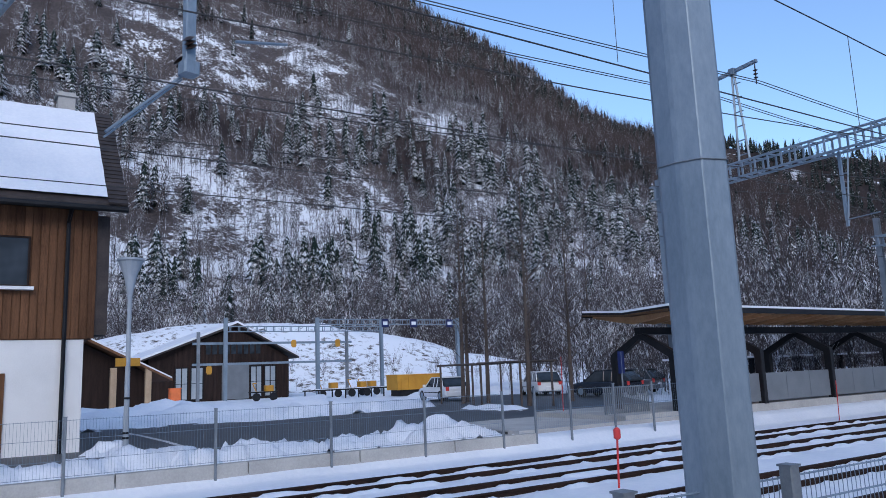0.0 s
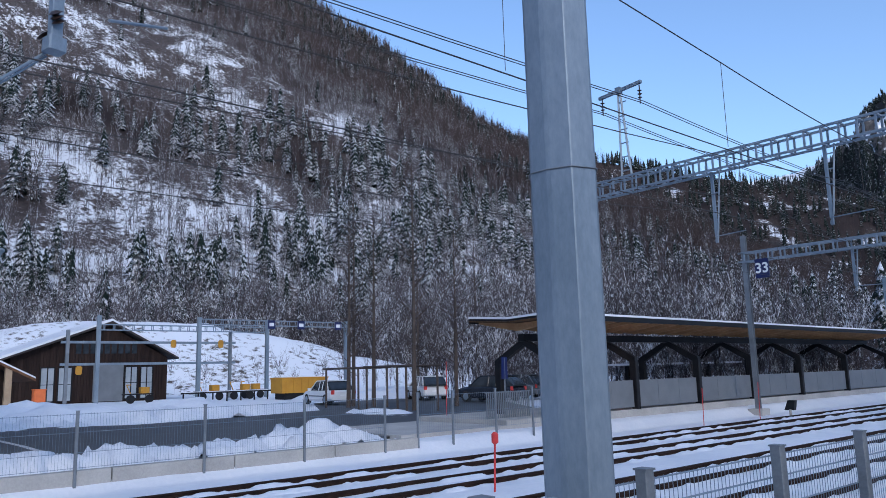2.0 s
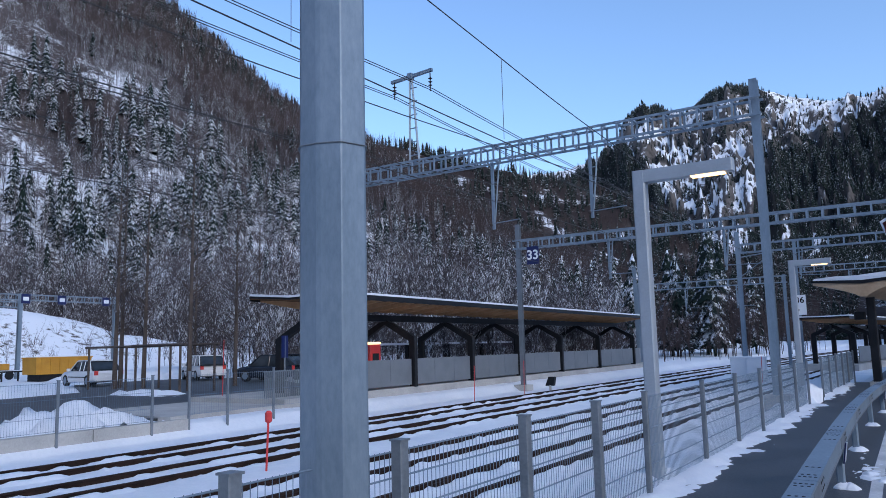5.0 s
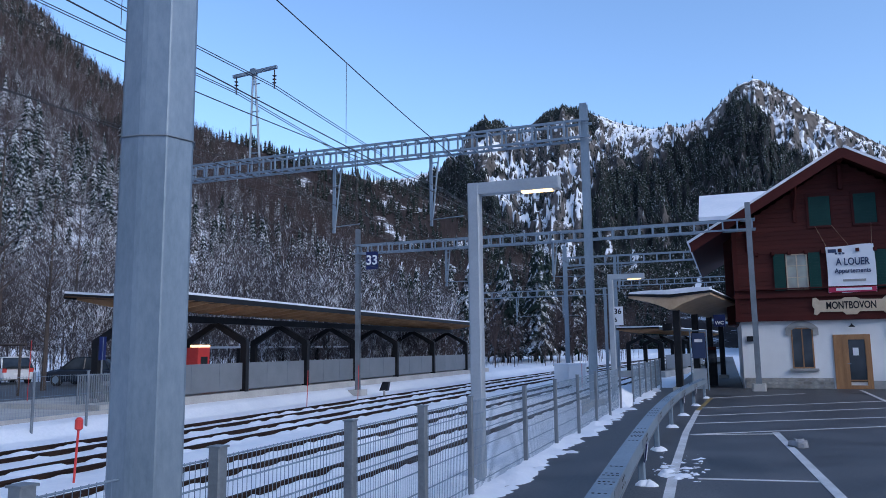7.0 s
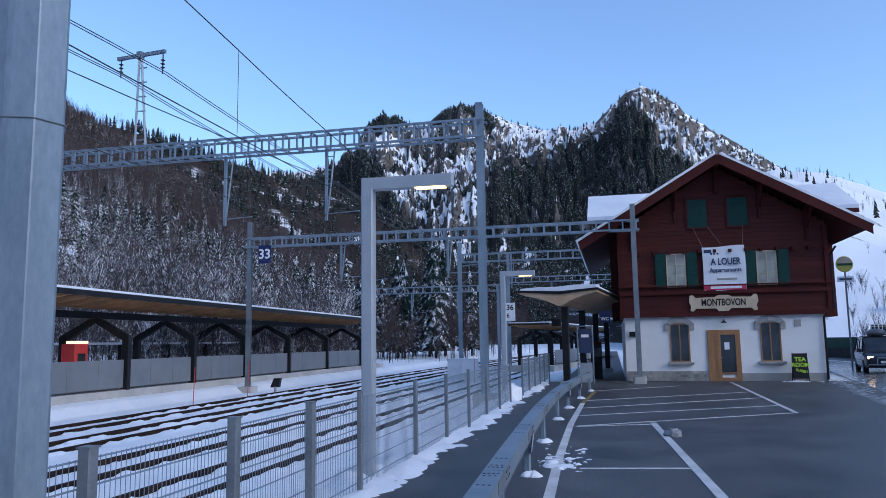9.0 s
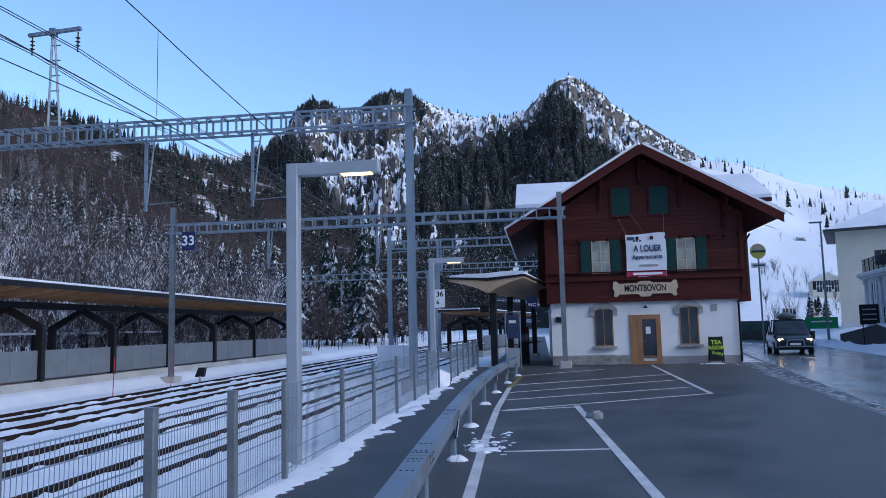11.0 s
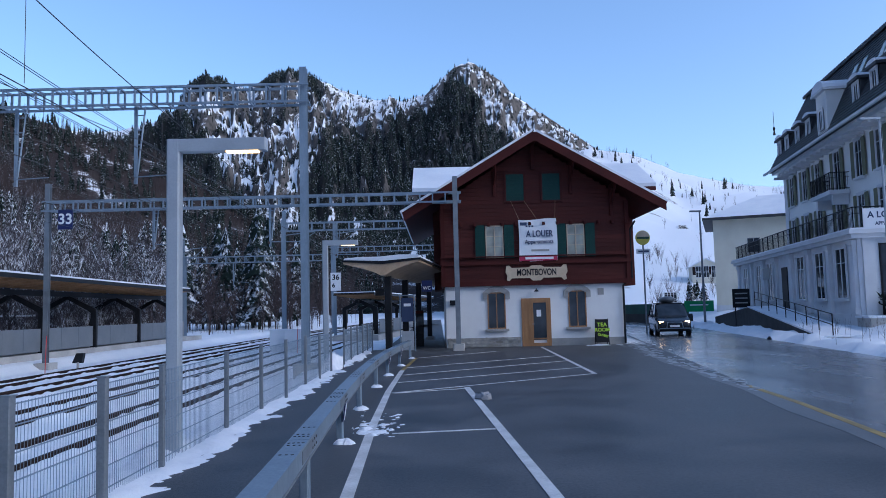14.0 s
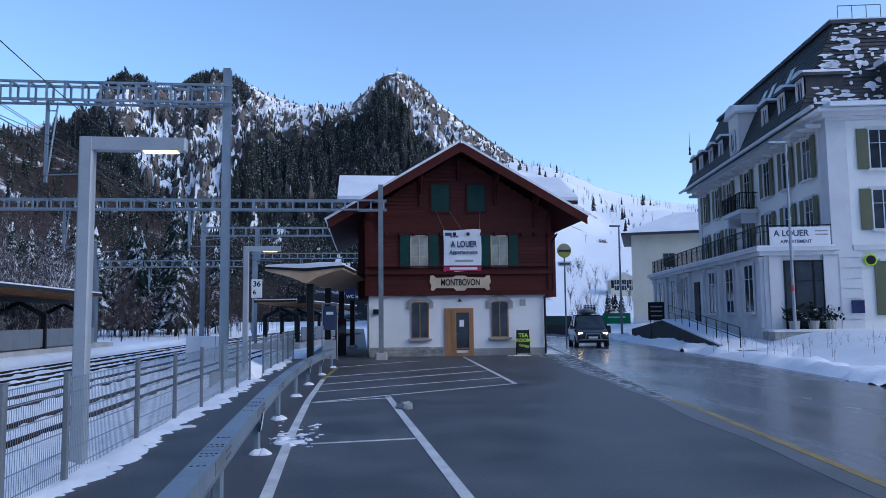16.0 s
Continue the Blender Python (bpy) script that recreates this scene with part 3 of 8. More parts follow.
# stands of spruce: bearing, distance, spread in metres, number of trees
STANDS = ((-53.8, 285, 26, 48), (-54.4, 215, 16, 34), (-68.0, 275, 16, 13), (-63.0, 286, 17, 13), (-77.6, 172, 9, 14), (-68.1, 171, 9, 14), (-60.6, 175, 7, 6), (-49.1, 245, 10, 12),
          (-45.5, 330, 24, 26), (-44.0, 261, 14, 14), (-84.0, 290, 30, 40), (-77.7, 223, 6, 4), (-64.5, 172, 20, 12), (-30.0, 330, 30, 24), (-25.0, 278, 26, 22), (-37.0, 300, 34, 26), (-33.0, 230, 26, 18), (-21.0, 200, 22, 14), (-57.0, 190, 16, 8))
sx, sy = [], []
for sb_, sr_, sd_, sn_ in STANDS:
    sn_ = int(sn_ * 1.3)
    sx.append(math.sin(radians(sb_)) * sr_ + rng.normal(size=sn_) * sd_ * 0.7)
    sy.append(math.cos(radians(sb_)) * sr_ + rng.normal(size=sn_) * sd_ * 0.7)
sx, sy = np.concatenate(sx), np.concatenate(sy)
sz = height_a(np.degrees(np.arctan2(sx, sy)), np.hypot(sx, sy))[0]
wood("conifer_stands", CONES, np.stack([sx, sy, sz - 2.4], -1), 10 + 8 * rng.random(len(sx)), CONIFER, "tall spruces with snow on their boughs in loose stands", rng)
spots, s = scatter(rng, 5200, -98, -18, FOOT_A, CREST_A, height_a, lambda b, r, s, d: np.where(d > np.quantile(d, 0.84), 0.55, 0.02))
wood("conifer_forest", CONES, spots, 6 + 9 * rng.random(len(spots)), CONIFER, "snow-dusted spruce trees scattered over the mountainside", rng)
spots, s = scatter(rng, 9000, -98, -26, 330, CREST_A * 1.01, height_a, lambda b, r, s, d: np.clip(0.97 * smoothstep(0.72, 0.95, s + 0.12 * d) * smoothstep(-74, -56, b) + np.where(d > np.quantile(d, 0.9), 0.5, 0.0), 0.01, 0.97))
wood("upper_conifer_forest", CONES_FAR, spots, 7 + 7 * rng.random(len(spots)), CONIFER_DARK, "dark spruce forest on the upper slope and ridge", rng)
spots, s = scatter(rng, 21000, -98, -18, FOOT_A, CREST_A, height_a, lambda b, r, s, d: np.clip(0.80 - 0.6 * d - 0.55 * smoothstep(0.3, 0.5, s) * (1 - smoothstep(-76, -60, b)) - 0.30 * smoothstep(-52, -40, b), 0.10, 1))
wood("bare_forest", BARES, spots, 8 + 6 * rng.random(len(spots)), TWIGS, "frosted leafless beech woods on the mountainside", rng)
spots, s = scatter(rng, 19000, -98, -18, 200, CREST_A, height_a, lambda b, r, s, d: np.clip(wooded_a(b, s, d) - 0.2, 0, 1))
wood("upper_bare_forest", BARES, spots, 11 + 7 * rng.random(len(spots)), TWIGS_DARK, "brown leafless woods below the ridge", rng)
spots, s = scatter(rng, 4600, -45, -4, FOOT_B, CREST_B * 1.01, height_b, lambda b, r, s, d: np.clip(0.40 + 1.4 * d, 0.06, 0.95))
wood("ridge_conifer_forest", CONES_FAR, spots, 10 + 9 * rng.random(len(spots)), CONIFER_DARK, "dark conifers on the ridge that closes the valley", rng)
spots, s = scatter(rng, 6000, -45, -4, FOOT_B, CREST_B, height_b, lambda b, r, s, d: np.clip(0.8 - 0.8 * d, 0.1, 0.95))
wood("ridge_bare_forest", BARES, spots, 11 + 7 * rng.random(len(spots)), TWIGS_DARK, "leafless brown woods on the ridge", rng)


spots, s = scatter(rng, 60000, -30, 22, FOOT_C, CREST_C * 1.0, height_c, lambda b, r, s, d: np.clip(0.75 * wooded_c(b, s, d), 0.06, 0.8))
wood("mountain_conifer_forest", CONES_TINY, spots, 5 + 6 * rng.random(len(spots)), CONIFER_DARK, "dark spruce forest on the flanks of the peaks", rng)
spots, s = scatter(rng, 2600, 3, 70, FOOT_D + 110, CREST_D, height_d, lambda b, r, s, d: np.clip(d * 2.4 - 0.35 + 0.10 * smoothstep(0.9, 1, s), 0.012, 0.6))
wood("meadow_conifers", CONES_FAR, spots, 3 + 6 * rng.random(len(spots)) ** 2, CONIFER_DARK, "dark conifers dotted over the snowy meadow", rng)
spots, s = scatter(rng, 2400, 3, 40, FOOT_D, CREST_D, height_d, lambda b, r, s, d: np.clip(d * 2.6 - 0.28 + 0.25 * smoothstep(19, 24, b) * smoothstep(0.55, 0.8, s), 0.0, 0.75))
wood("meadow_bare_trees", BARES, spots, 3 + 4 * rng.random(len(spots)), TWIGS_DARK, "leafless hedgerow trees on the snowy hill", rng)
# trees at the forest foot, behind the yard and knoll
nb = -92 + 52 * rng.random(190)
nr = 122 + 26 * rng.random(190)
keep = rng.random(190) < 0.9
pts = np.stack([np.sin(np.radians(nb)) * nr, np.cos(np.radians(nb)) * nr, np.full(190, 0.0)], -1)[keep]
wood("foreground_bare_trees", [bare_shape(rng, 26, 5, 1.5) for _ in range(8)], pts, 10 + 9 * rng.random(len(pts)), TWIGS, "frosted leafless trees at the foot of the slope", rng)

# ---- car park, road and yard ----
def slab(name, poly, z, material, label, category, thick=0.06, kind="structure"):
    sh = Shape().extrude([(x, y, z - thick) for x, y in poly], (0, 0, thick))
    return solid(name, sh, material, label, category, kind=kind)


def road_far(y):
    return 9.6 + 0.158 * y


def road_near(y):
    return 3.6 + 0.160 * y


slab("car_park", [(-3.1, -14), (road_near(-14) + 0.3, -14), (road_near(32.9) + 0.3, 32.9), (8.5, 33.26), (-3.0, 33.26)], 0.0, ASPHALT, "dark asphalt car park with worn white bay lines", "car park")
slab("platform_way", [(-2.5, 33.27), (0.25, 33.27), (0.25, 120), (-2.5, 120)], 0.0, ASPHALT, "asphalt platform beside the station house", "pavement")
slab("road", [(road_near(-14) + 0.31, -14), (road_far(-14), -14), (road_far(120), 120), (road_near(120) + 0.31, 120)], 0.0, WET_ROAD, "wet asphalt main road past the station", "road")
slab("yard", [(-60, -30), (-18.4, -30), (-18.4, 13), (-19.5, 17.5), (-21, 24), (-38, 36), (-45, 33), (-44, 26), (-35, 21), (-33.5, 16), (-32.5, 10.5), (-36, 7), (-44, 4)], 0.0, ASPHALT, "cleared asphalt yard across the tracks", "yard")


def stripe(name, p, q, w, material=None, z=0.004, label="worn white bay line painted on asphalt"):
    p, q = Vector((*p, z)), Vector((*q, z))
    n = (q - p).normalized().cross(Vector((0, 0, 1))) * w / 2
    return solid(name, Shape().extrude([p - n, p + n, q + n, q - n], (0, 0, 0.004)), material or PAINT, label, "road marking", group="road markings", kind="structure")


for a, b in (((-0.80, 3.0), (-0.95, 7.9)), ((-0.95, 7.9), (-1.07, 11.7)), ((-1.07, 11.7), (-1.15, 16.3)), ((-1.15, 16.3), (-1.12, 21.8))):
    stripe("line_marking", a, b, 0.13)
stripe("line_marking", (-1.12, 21.8), (-0.87, 27.2), 0.12, YELLOW_PAINT, label="worn yellow line painted on asphalt")
stripe("line_marking", (1.24, 2.5), (0.56, 16.75), 0.13)
stripe("line_marking", (3.93, 19.2), (4.36, 32.4), 0.11)
for a, b in (((-0.72, 10.75), (0.78, 10.95)), ((-1.0, 15.9), (0.56, 16.5)), ((-1.05, 15.95), (3.93, 19.25)), ((-1.05, 18.2), (3.95, 21.25)), ((-1.05, 20.2), (4.02, 23.95)), ((-1.05, 22.7), (4.1, 26.45)), ((-0.95, 27.0), (2.2, 29.9)), ((-0.9, 5.4), (1.06, 5.7))):
    stripe("line_marking", a, b, 0.09)
def road_edge(y):
    """The worn seam between the car park and the road."""
    return float(np.interp(y, [-14, 8, 12.8, 19, 25.8, 34.5], [1.8, 5.38, 6.09, 6.70, 7.5, 8.97]))


for a, b in ((2.0, 8.0), (8.0, 12.8), (12.8, 15.6)):
    stripe("line_marking", (road_edge(a), a), (road_edge(b), b), 0.13, YELLOW_PAINT, label="worn yellow line along the road edge")
WORN = surface("worn_pale_asphalt", (0.07, 0.072, 0.075), (0.16, 0.163, 0.17), 0.9, 30.0, 0.5, rough_var=0.4, relief=0.2, dist=0.005)
ey = np.linspace(-12, 33, 46)
ew = 0.26 + 0.12 * np.sin(ey * 0.9) * np.sin(ey * 0.37)
solid("road_seam", Shape().extrude([(road_edge(y) - 0.12 - w, y, 0.001) for y, w in zip(ey, ew)] + [(road_edge(y) - 0.06, y, 0.001) for y in ey[::-1]], (0, 0, 0.003)), WORN, "pale worn strip of asphalt along the road edge", "road", kind="structure")

# curved white line on the yard
arc = [(-31.6, 4.85), (-28.4, 5.0), (-25.4, 5.05), (-23.0, 5.0), (-21.2, 4.85), (-20.2, 4.55), (-19.5, 4.1), (-19.1, 3.6), (-18.7, 3.0)]
for a, b in zip(arc, arc[1:]):
    stripe("yard_marking", a, b, 0.16)


# ---- snow left beside the paths ----
def snow_bank(name, x0, x1, y0, y1, height, label, seed, step=0.25, edge=0.35, base=0.0, rough=0.9, skew=0.0, gaps=0.0):
    """A ploughed bank: an uneven, lumpy heap with a ragged rim; gaps breaks it into patches."""
    nx, ny = max(4, int((x1 - x0) / step)), max(4, int((y1 - y0) / step))
    bx, by = np.meshgrid(np.linspace(x0, x1, nx), np.linspace(y0, y1, ny))
    u = np.minimum((bx - x0) / (x1 - x0), (x1 - bx) / (x1 - x0)) * 2
    w = np.minimum((by - y0), (y1 - by)) / min(1.6, (y1 - y0) / 2)
    n = fbm(bx, by, rough, 4, seed)
    n2 = fbm(bx, by, rough * 4, 3, seed + 5)
    n3 = fbm(bx, by, rough * 0.33, 3, seed + 9)
    rim = smoothstep(0.05, 0.7, np.clip(u + 0.45 * n + 0.15 * n3, 0, 1)) * smoothstep(0, 1, np.clip(w + 0.3 * n, 0, 1))
    h = height * rim * (0.62 + 0.50 * n2 + 0.34 * n + 0.16 * n3 - gaps * (0.55 - 0.9 * n))
    return tagged(new(name, sheet(name, bx + skew * by, by, base - 0.05 + np.maximum(h, 0), SNOW)), label, "snow", kind="stuff")


snow_bank("snow_verge", -4.0, -2.70, -6, 33, 0.15, "thin trodden snow along the foot of the fence", 1.0, 0.09, rough=0.45)
snow_bank("snow_bank", -18.9, -17.2, -8, 12.9, 0.50, "ploughed snow bank behind the yard fence", 2.0, 0.12, rough=0.5)
snow_bank("snow_bank", -19.4, -17.3, 8.4, 12.9, 0.70, "heaped snow behind the yard fence", 3.0, 0.14, rough=0.8)
snow_bank("snow_bank", -48, -33.0, 3, 19.5, 0.85, "long ploughed snow bank along the far side of the yard", 4.0, 0.4, rough=1.4, skew=-0.05)
snow_bank("snow_bank", -31.5, -26.5, 19.5, 21.8, 0.30, "ploughed snow between the parked cars", 5.0, 0.3)
snow_bank("snow_bank", -54, -44, 29.5, 42, 0.8, "ploughed snow at the end of the yard", 6.0, 0.5, rough=2.0)
snow_bank("snow_patch", -23.5, -21.5, 2.2, 4.0, 0.45, "small heap of snow on the yard", 7.0, 0.12, rough=0.5)
snow_bank("snow_patch", -21.2, -20.0, 2.6, 5.0, 0.12, "thin snow left on the yard", 8.0, 0.12, rough=0.5)
snow_bank("snow_bank", 9.5, 11.9, 4, 70, 0.42, "ploughed snow along the far side of the road", 9.0, 0.3, skew=0.158)
snow_bank("snow_patch", -1.45, -0.55, 9.6, 13.9, 0.085, "broken snow on the bay line", 10.0, 0.03, rough=0.18, gaps=0.20)
snow_bank("snow_patch", 6.0, 8.6, 31.9, 33.2, 0.10, "thin snow in front of the station wall", 11.0, 0.1, rough=0.4)
snow_bank("snow_patch", -3.9, -3.0, 22.4, 24.2, 0.55, "lump of snow round the mast foot", 12.0, 0.08, rough=0.5)
snow_bank("snow_patch", -3.9, -3.0, 9.2, 10.4, 0.26, "lump of snow round the lamp foot", 13.0, 0.08, rough=0.4)


# thin worn ice and pale dashes along the road edge
ICE = surface("worn_ice", (0.20, 0.21, 0.23), (0.42, 0.44, 0.47), 1.5, 18.0, 0.45, relief=0.2)
ice_rng = random.Random(12)
ice = Shape()
for k in range(150):
    y = 14.5 + 20.0 * (k / 150) + ice_rng.random() * 0.4
    x = road_edge(y) + ice_rng.gauss(-0.05, 0.10 + 0.012 * (y - 14))
    rx, ry = 0.04 + 0.07 * ice_rng.random(), 0.07 + (0.1 + 0.012 * (y - 14)) * ice_rng.random()
    rim = [(x + rx * (0.6 + 0.6 * ice_rng.random()) * math.cos(6.283 * i / 7), y + ry * (0.6 + 0.6 * ice_rng.random()) * math.sin(6.283 * i / 7), 0.005) for i in range(7)]
    ice.extrude(rim, (0, 0, 0.005))
solid("slush_streak", ice, ICE, "worn flecks of ice along the road edge", "slush", kind="stuff")
# ---- tracks ----
def track(x, y0, y1, bend=0.0):
    """A metre-gauge track: two rails with head, web and foot showing above the snow."""
    tr = thing("railway_track", (x, 0, 0), "rusty metre-gauge railway track half buried in snow", "railway track", "railway tracks")
    prof = [(-0.055, -0.46), (0.055, -0.46), (0.055, -0.445), (0.010, -0.42), (0.010, -0.345), (0.034, -0.33), (0.034, -0.30), (-0.034, -0.30), (-0.034, -0.33), (-0.010, -0.345), (-0.010, -0.42), (-0.055, -0.445)]
    ys = np.linspace(y0, y1, 24)
    for side in (-0.5, 0.5):
        sh = Shape()
        n = len(prof)
        for y in ys:
            off = bend * max(0.0, y - 20) ** 2 / 2000
            sh.v += [(side + px + off, y, pz) for px, pz in prof]
        for k in range(len(ys) - 1):
            sh.f += [(k * n + i, k * n + (i + 1) % n, (k + 1) * n + (i + 1) % n, (k + 1) * n + i) for i in range(n)]
        part("rail", sh, RUST, tr)
    return tr


def rail_snow(x, side, bend, seed):
    """Lumpy snow drifted against both flanks of a rail."""
    ys = np.arange(-6, 62, 0.11)
    for s_ in (-1, 1):
        offs = np.array([0.040, 0.075, 0.14, 0.24, 0.36])
        YY, OO = np.meshgrid(ys, offs, indexing="ij")
        n = fbm(YY, OO * 0 + seed * 3.1 + s_, 0.55, 3, seed)
        lump = np.clip(0.55 + 0.9 * n, 0.0, 1.0)
        top = -0.44 + (0.108 * lump) * np.array([0.75, 1.0, 0.92, 0.55, 0.0])
        XX = x + side + s_ * (OO + 0.02 * n * (OO > 0.05)) + bend * np.maximum(0.0, YY - 20) ** 2 / 2000
        tagged(new("rail_snow", sheet("rail_snow", XX, YY, top, SNOW)), "lumpy snow drifted against a rail", "snow", kind="stuff")


for k, (tx, bd) in enumerate(((-6.55, 1.0), (-9.05, 1.0), (-12.0, 0.8), (-14.35, 0.6))):
    for s_ in (-0.5, 0.5):
        rail_snow(tx, s_, bd, 3.0 + 2 * k + s_)
for tx, bd in ((-6.55, 1.0), (-9.05, 1.0), (-12.0, 0.8), (-14.35, 0.6)):
    track(tx, -40, 160, bd)

# ---- retaining wall with the yard fence ----
wall = thing("retaining_wall", (-17.0, 0, 0), "low pale concrete retaining wall with snow on top", "wall", kind="structure")
for k, y in enumerate(np.arange(-16.6, 13.0, 2.7)):
    part("wall_block", Shape().box((-0.1, y + 1.34, -0.19), (0.24, 2.67, 0.46)), CONCRETE, wall)


def wire_panel(length, height, vertical=0.05, bars=(), lift=0.08, wire=0.0028, bar=0.004):
    """A welded double-rod panel along y."""
    sh = Shape()
    for y in np.arange(0.02, length - 0.01, vertical):
        sh.tube((0, y, lift), (0, y, height), wire, n=3, cap=False)
    for z in bars:
        sh.tube((0.007, 0.01, z), (0.007, length - 0.01, z), bar, n=4, cap=False)
        sh.tube((-0.007, 0.01, z), (-0.007, length - 0.01, z), bar, n=4, cap=False)
    return sh.mesh("mesh_panel", GALV)


def post_shape(h, w, d, z0=0.0):
    sh = Shape().box((0, 0, (h + z0) / 2), (w, d, h - z0), bevel=0.008)
    return sh.box((0, 0, h + 0.006), (w + 0.012, d + 0.012, 0.012)).mesh("post", GALV_DARK)


yard_fence = thing("fence", (-17.02, 0, 0), "galvanised wire mesh fence along the yard wall", "fence", "fences")
ys = [-6.7, -4.0, -1.35, 1.35, 4.27, 6.95, 9.5, 11.95]
pm = post_shape(1.22, 0.06, 0.06, -0.4)
for y in ys:
    part("post", pm, GALV_DARK, yard_fence, at=Matrix.Translation((0.05, y, 0)))
for a, b in zip(ys, ys[1:]):
    part("mesh_panel", wire_panel(b - a, 1.18, 0.06, (0.1, 0.4, 0.8, 1.16)), GALV, yard_fence, at=Matrix.Translation((0.05, a, 0)))
ramp_fence = thing("fence", (-17.3, 0, 0), "galvanised wire mesh fence beside the platform ramp", "fence", "fences")
ys = [13.1, 14.4, 16.15, 17.8, 19.2]
for k, y in enumerate(ys):
    part("post", pm, GALV_DARK, ramp_fence, at=Matrix.Translation((0.3 if k else 0.3, y, 0.05)))
for a, b in zip(ys, ys[1:]):
    part("mesh_panel", wire_panel(b - a, 1.15, 0.08, (0.1, 0.6, 1.12)), GALV, ramp_fence, at=Matrix.Translation((0.3, a, 0.05)))

# ---- near fence between car park and tracks ----
near_fence = thing("fence", (-3.2, 0, 0), "galvanised double-rod mesh fence beside the tracks", "fence", "fences")
ys = [-3.0, -0.6, 1.0, 2.45, 3.82, 5.55, 7.12, 8.63, 11.23, 13.4, 15.55, 17.8, 19.9, 22.0]
pm = post_shape(1.19, 0.085, 0.085, -0.45)
pm2 = post_shape(1.19, 0.06, 0.06, -0.45)
for y in ys:
    part("post", pm if y < 8 else pm2, GALV_DARK, near_fence, at=Matrix.Translation((0, y, 0)))
for a, b in zip(ys, ys[1:]):
    part("mesh_panel", wire_panel(b - a, 1.13, 0.05, (0.12, 0.33, 0.54, 0.75, 0.96, 1.12), 0.05, 0.003, 0.0045), GALV, near_fence, at=Matrix.Translation((-0.045, a, 0)))
ys = [24.6, 26.6, 28.6, 30.6, 32.6, 35]
far_fence = thing("fence", (-3.15, 0, 0), "galvanised mesh fence towards the platform canopy", "fence", "fences")
PANE = surface("frosted_glass_panel", (0.30, 0.34, 0.37), (0.42, 0.46, 0.49), 1.0, 40.0, 0.25, relief=0.02)
for y in ys:
    part("post", post_shape(1.2, 0.06, 0.06, -0.3), GALV_DARK, far_fence, at=Matrix.Translation((0, y, 0)))
for a, b in zip(ys, ys[1:]):
    part("mesh_panel", wire_panel(b - a, 1.15, 0.06, (0.12, 0.33, 0.54, 0.75, 0.96, 1.12), 0.05, 0.003, 0.0045), GALV, far_fence, at=Matrix.Translation((-0.04, a, 0)))

# ---- guard rail beside the car park ----
rail = thing("guard_rail", (0, 0, 0), "galvanised box-beam guard rail with snow at its feet", "guard rail")


def rail_x(y):
    """The rail's gentle bow along the car park."""
    return float(np.interp(y, [-7, 0, 4.9, 8.2, 11, 13.5, 17, 20, 23.5, 27], [-1.0, -1.02, -1.19, -1.33, -1.43, -1.50, -1.53, -1.48, -1.32, -1.10]))


def beam_piece(a, b, x0, x1, z0, z1):
    sh = Shape()
    for y in np.linspace(a, b, 4):
        sh.v += [(rail_x(y) + x0, y, z0), (rail_x(y) + x1, y, z0), (rail_x(y) + x1, y, z1), (rail_x(y) + x0, y, z1)]
    for k in range(3):
        sh.f += [(4 * k + i, 4 * k + (i + 1) % 4, 4 * k + 4 + (i + 1) % 4, 4 * k + 4 + i) for i in range(4)]
    sh.f += [(3, 2, 1, 0), (12, 13, 14, 15)]
    return sh


bolt = Shape().tube((0, 0, 0), (0, 0, 0.003), 0.013, n=8).mesh("bolt", BLACK_STEEL)
for a in np.arange(-7.0, 26.0, 3.4):
    b = min(a + 3.39, 27.0)
    bm = part("beam", beam_piece(a, b, -0.09, 0.09, 0.50, 0.65), GALV, rail)
    part("lower_lip", beam_piece(a, b, -0.095, 0.095, 0.478, 0.499), GALV_DARK, bm)
    part("joint_sleeve", beam_piece(max(-7, a - 0.45), a + 0.45, 0.091, 0.094, 0.52, 0.63), GALV_DARK, bm)
    for k in range(3):
        for sx in (-0.048, 0.0, 0.048) if k else (-0.06, -0.02, 0.02, 0.06):
            for y in (a + 0.16 + 0.11 * k + (0.3 if k == 2 else 0), b - 0.16 - 0.11 * k - (0.3 if k == 2 else 0)):
                part("bolt", bolt, BLACK_STEEL, bm, at=Matrix.Translation((rail_x(y) + sx, y, 0.651)))
        for z in (0.545, 0.605):
            y = a + 0.2 + 0.13 * k
            part("bolt", bolt, BLACK_STEEL, bm, at=Matrix.Translation((rail_x(y) + 0.095, y, z)) @ Matrix.Rotation(radians(90), 4, "Y"))
cap_rng = random.Random(21)
for y in (3.4, 6.8, 10.14, 13.5, 17.3, 20.3, 23.6, 26.9):
    part("post", Shape().box((rail_x(y) + 0.02, y, 0.24), (0.09, 0.11, 0.48), bevel=0.015), GALV, rail)
    foot = Shape()
    for k in range(5):
        a, q = 6.283 * cap_rng.random(), 0.09 * cap_rng.random()
        w = 0.05 + 0.05 * cap_rng.random()
        foot.lathe((rail_x(y) + 0.05 + q * math.cos(a), y - 0.05 + q * math.sin(a), -0.01), [(w * 1.3, 0), (w * 1.1, 0.03), (w * 0.6, 0.06), (0.01, 0.075)], 7)
    part("snow_cap", foot, SNOW, rail)
for y in (10.14, 20.3, 23.6):
    tape = part("tape", Shape().box((rail_x(y) + 0.10, y - 0.10, 0.42), (0.012, 0.16, 0.24), lean=0.15), BLUE_SIGN, rail, "blue and white warning tape tied round the post")
    part("tape_stripe", Shape().box((rail_x(y) + 0.108, y - 0.10, 0.43), (0.012, 0.05, 0.22), lean=0.15), WHITE_PAINT, tape)


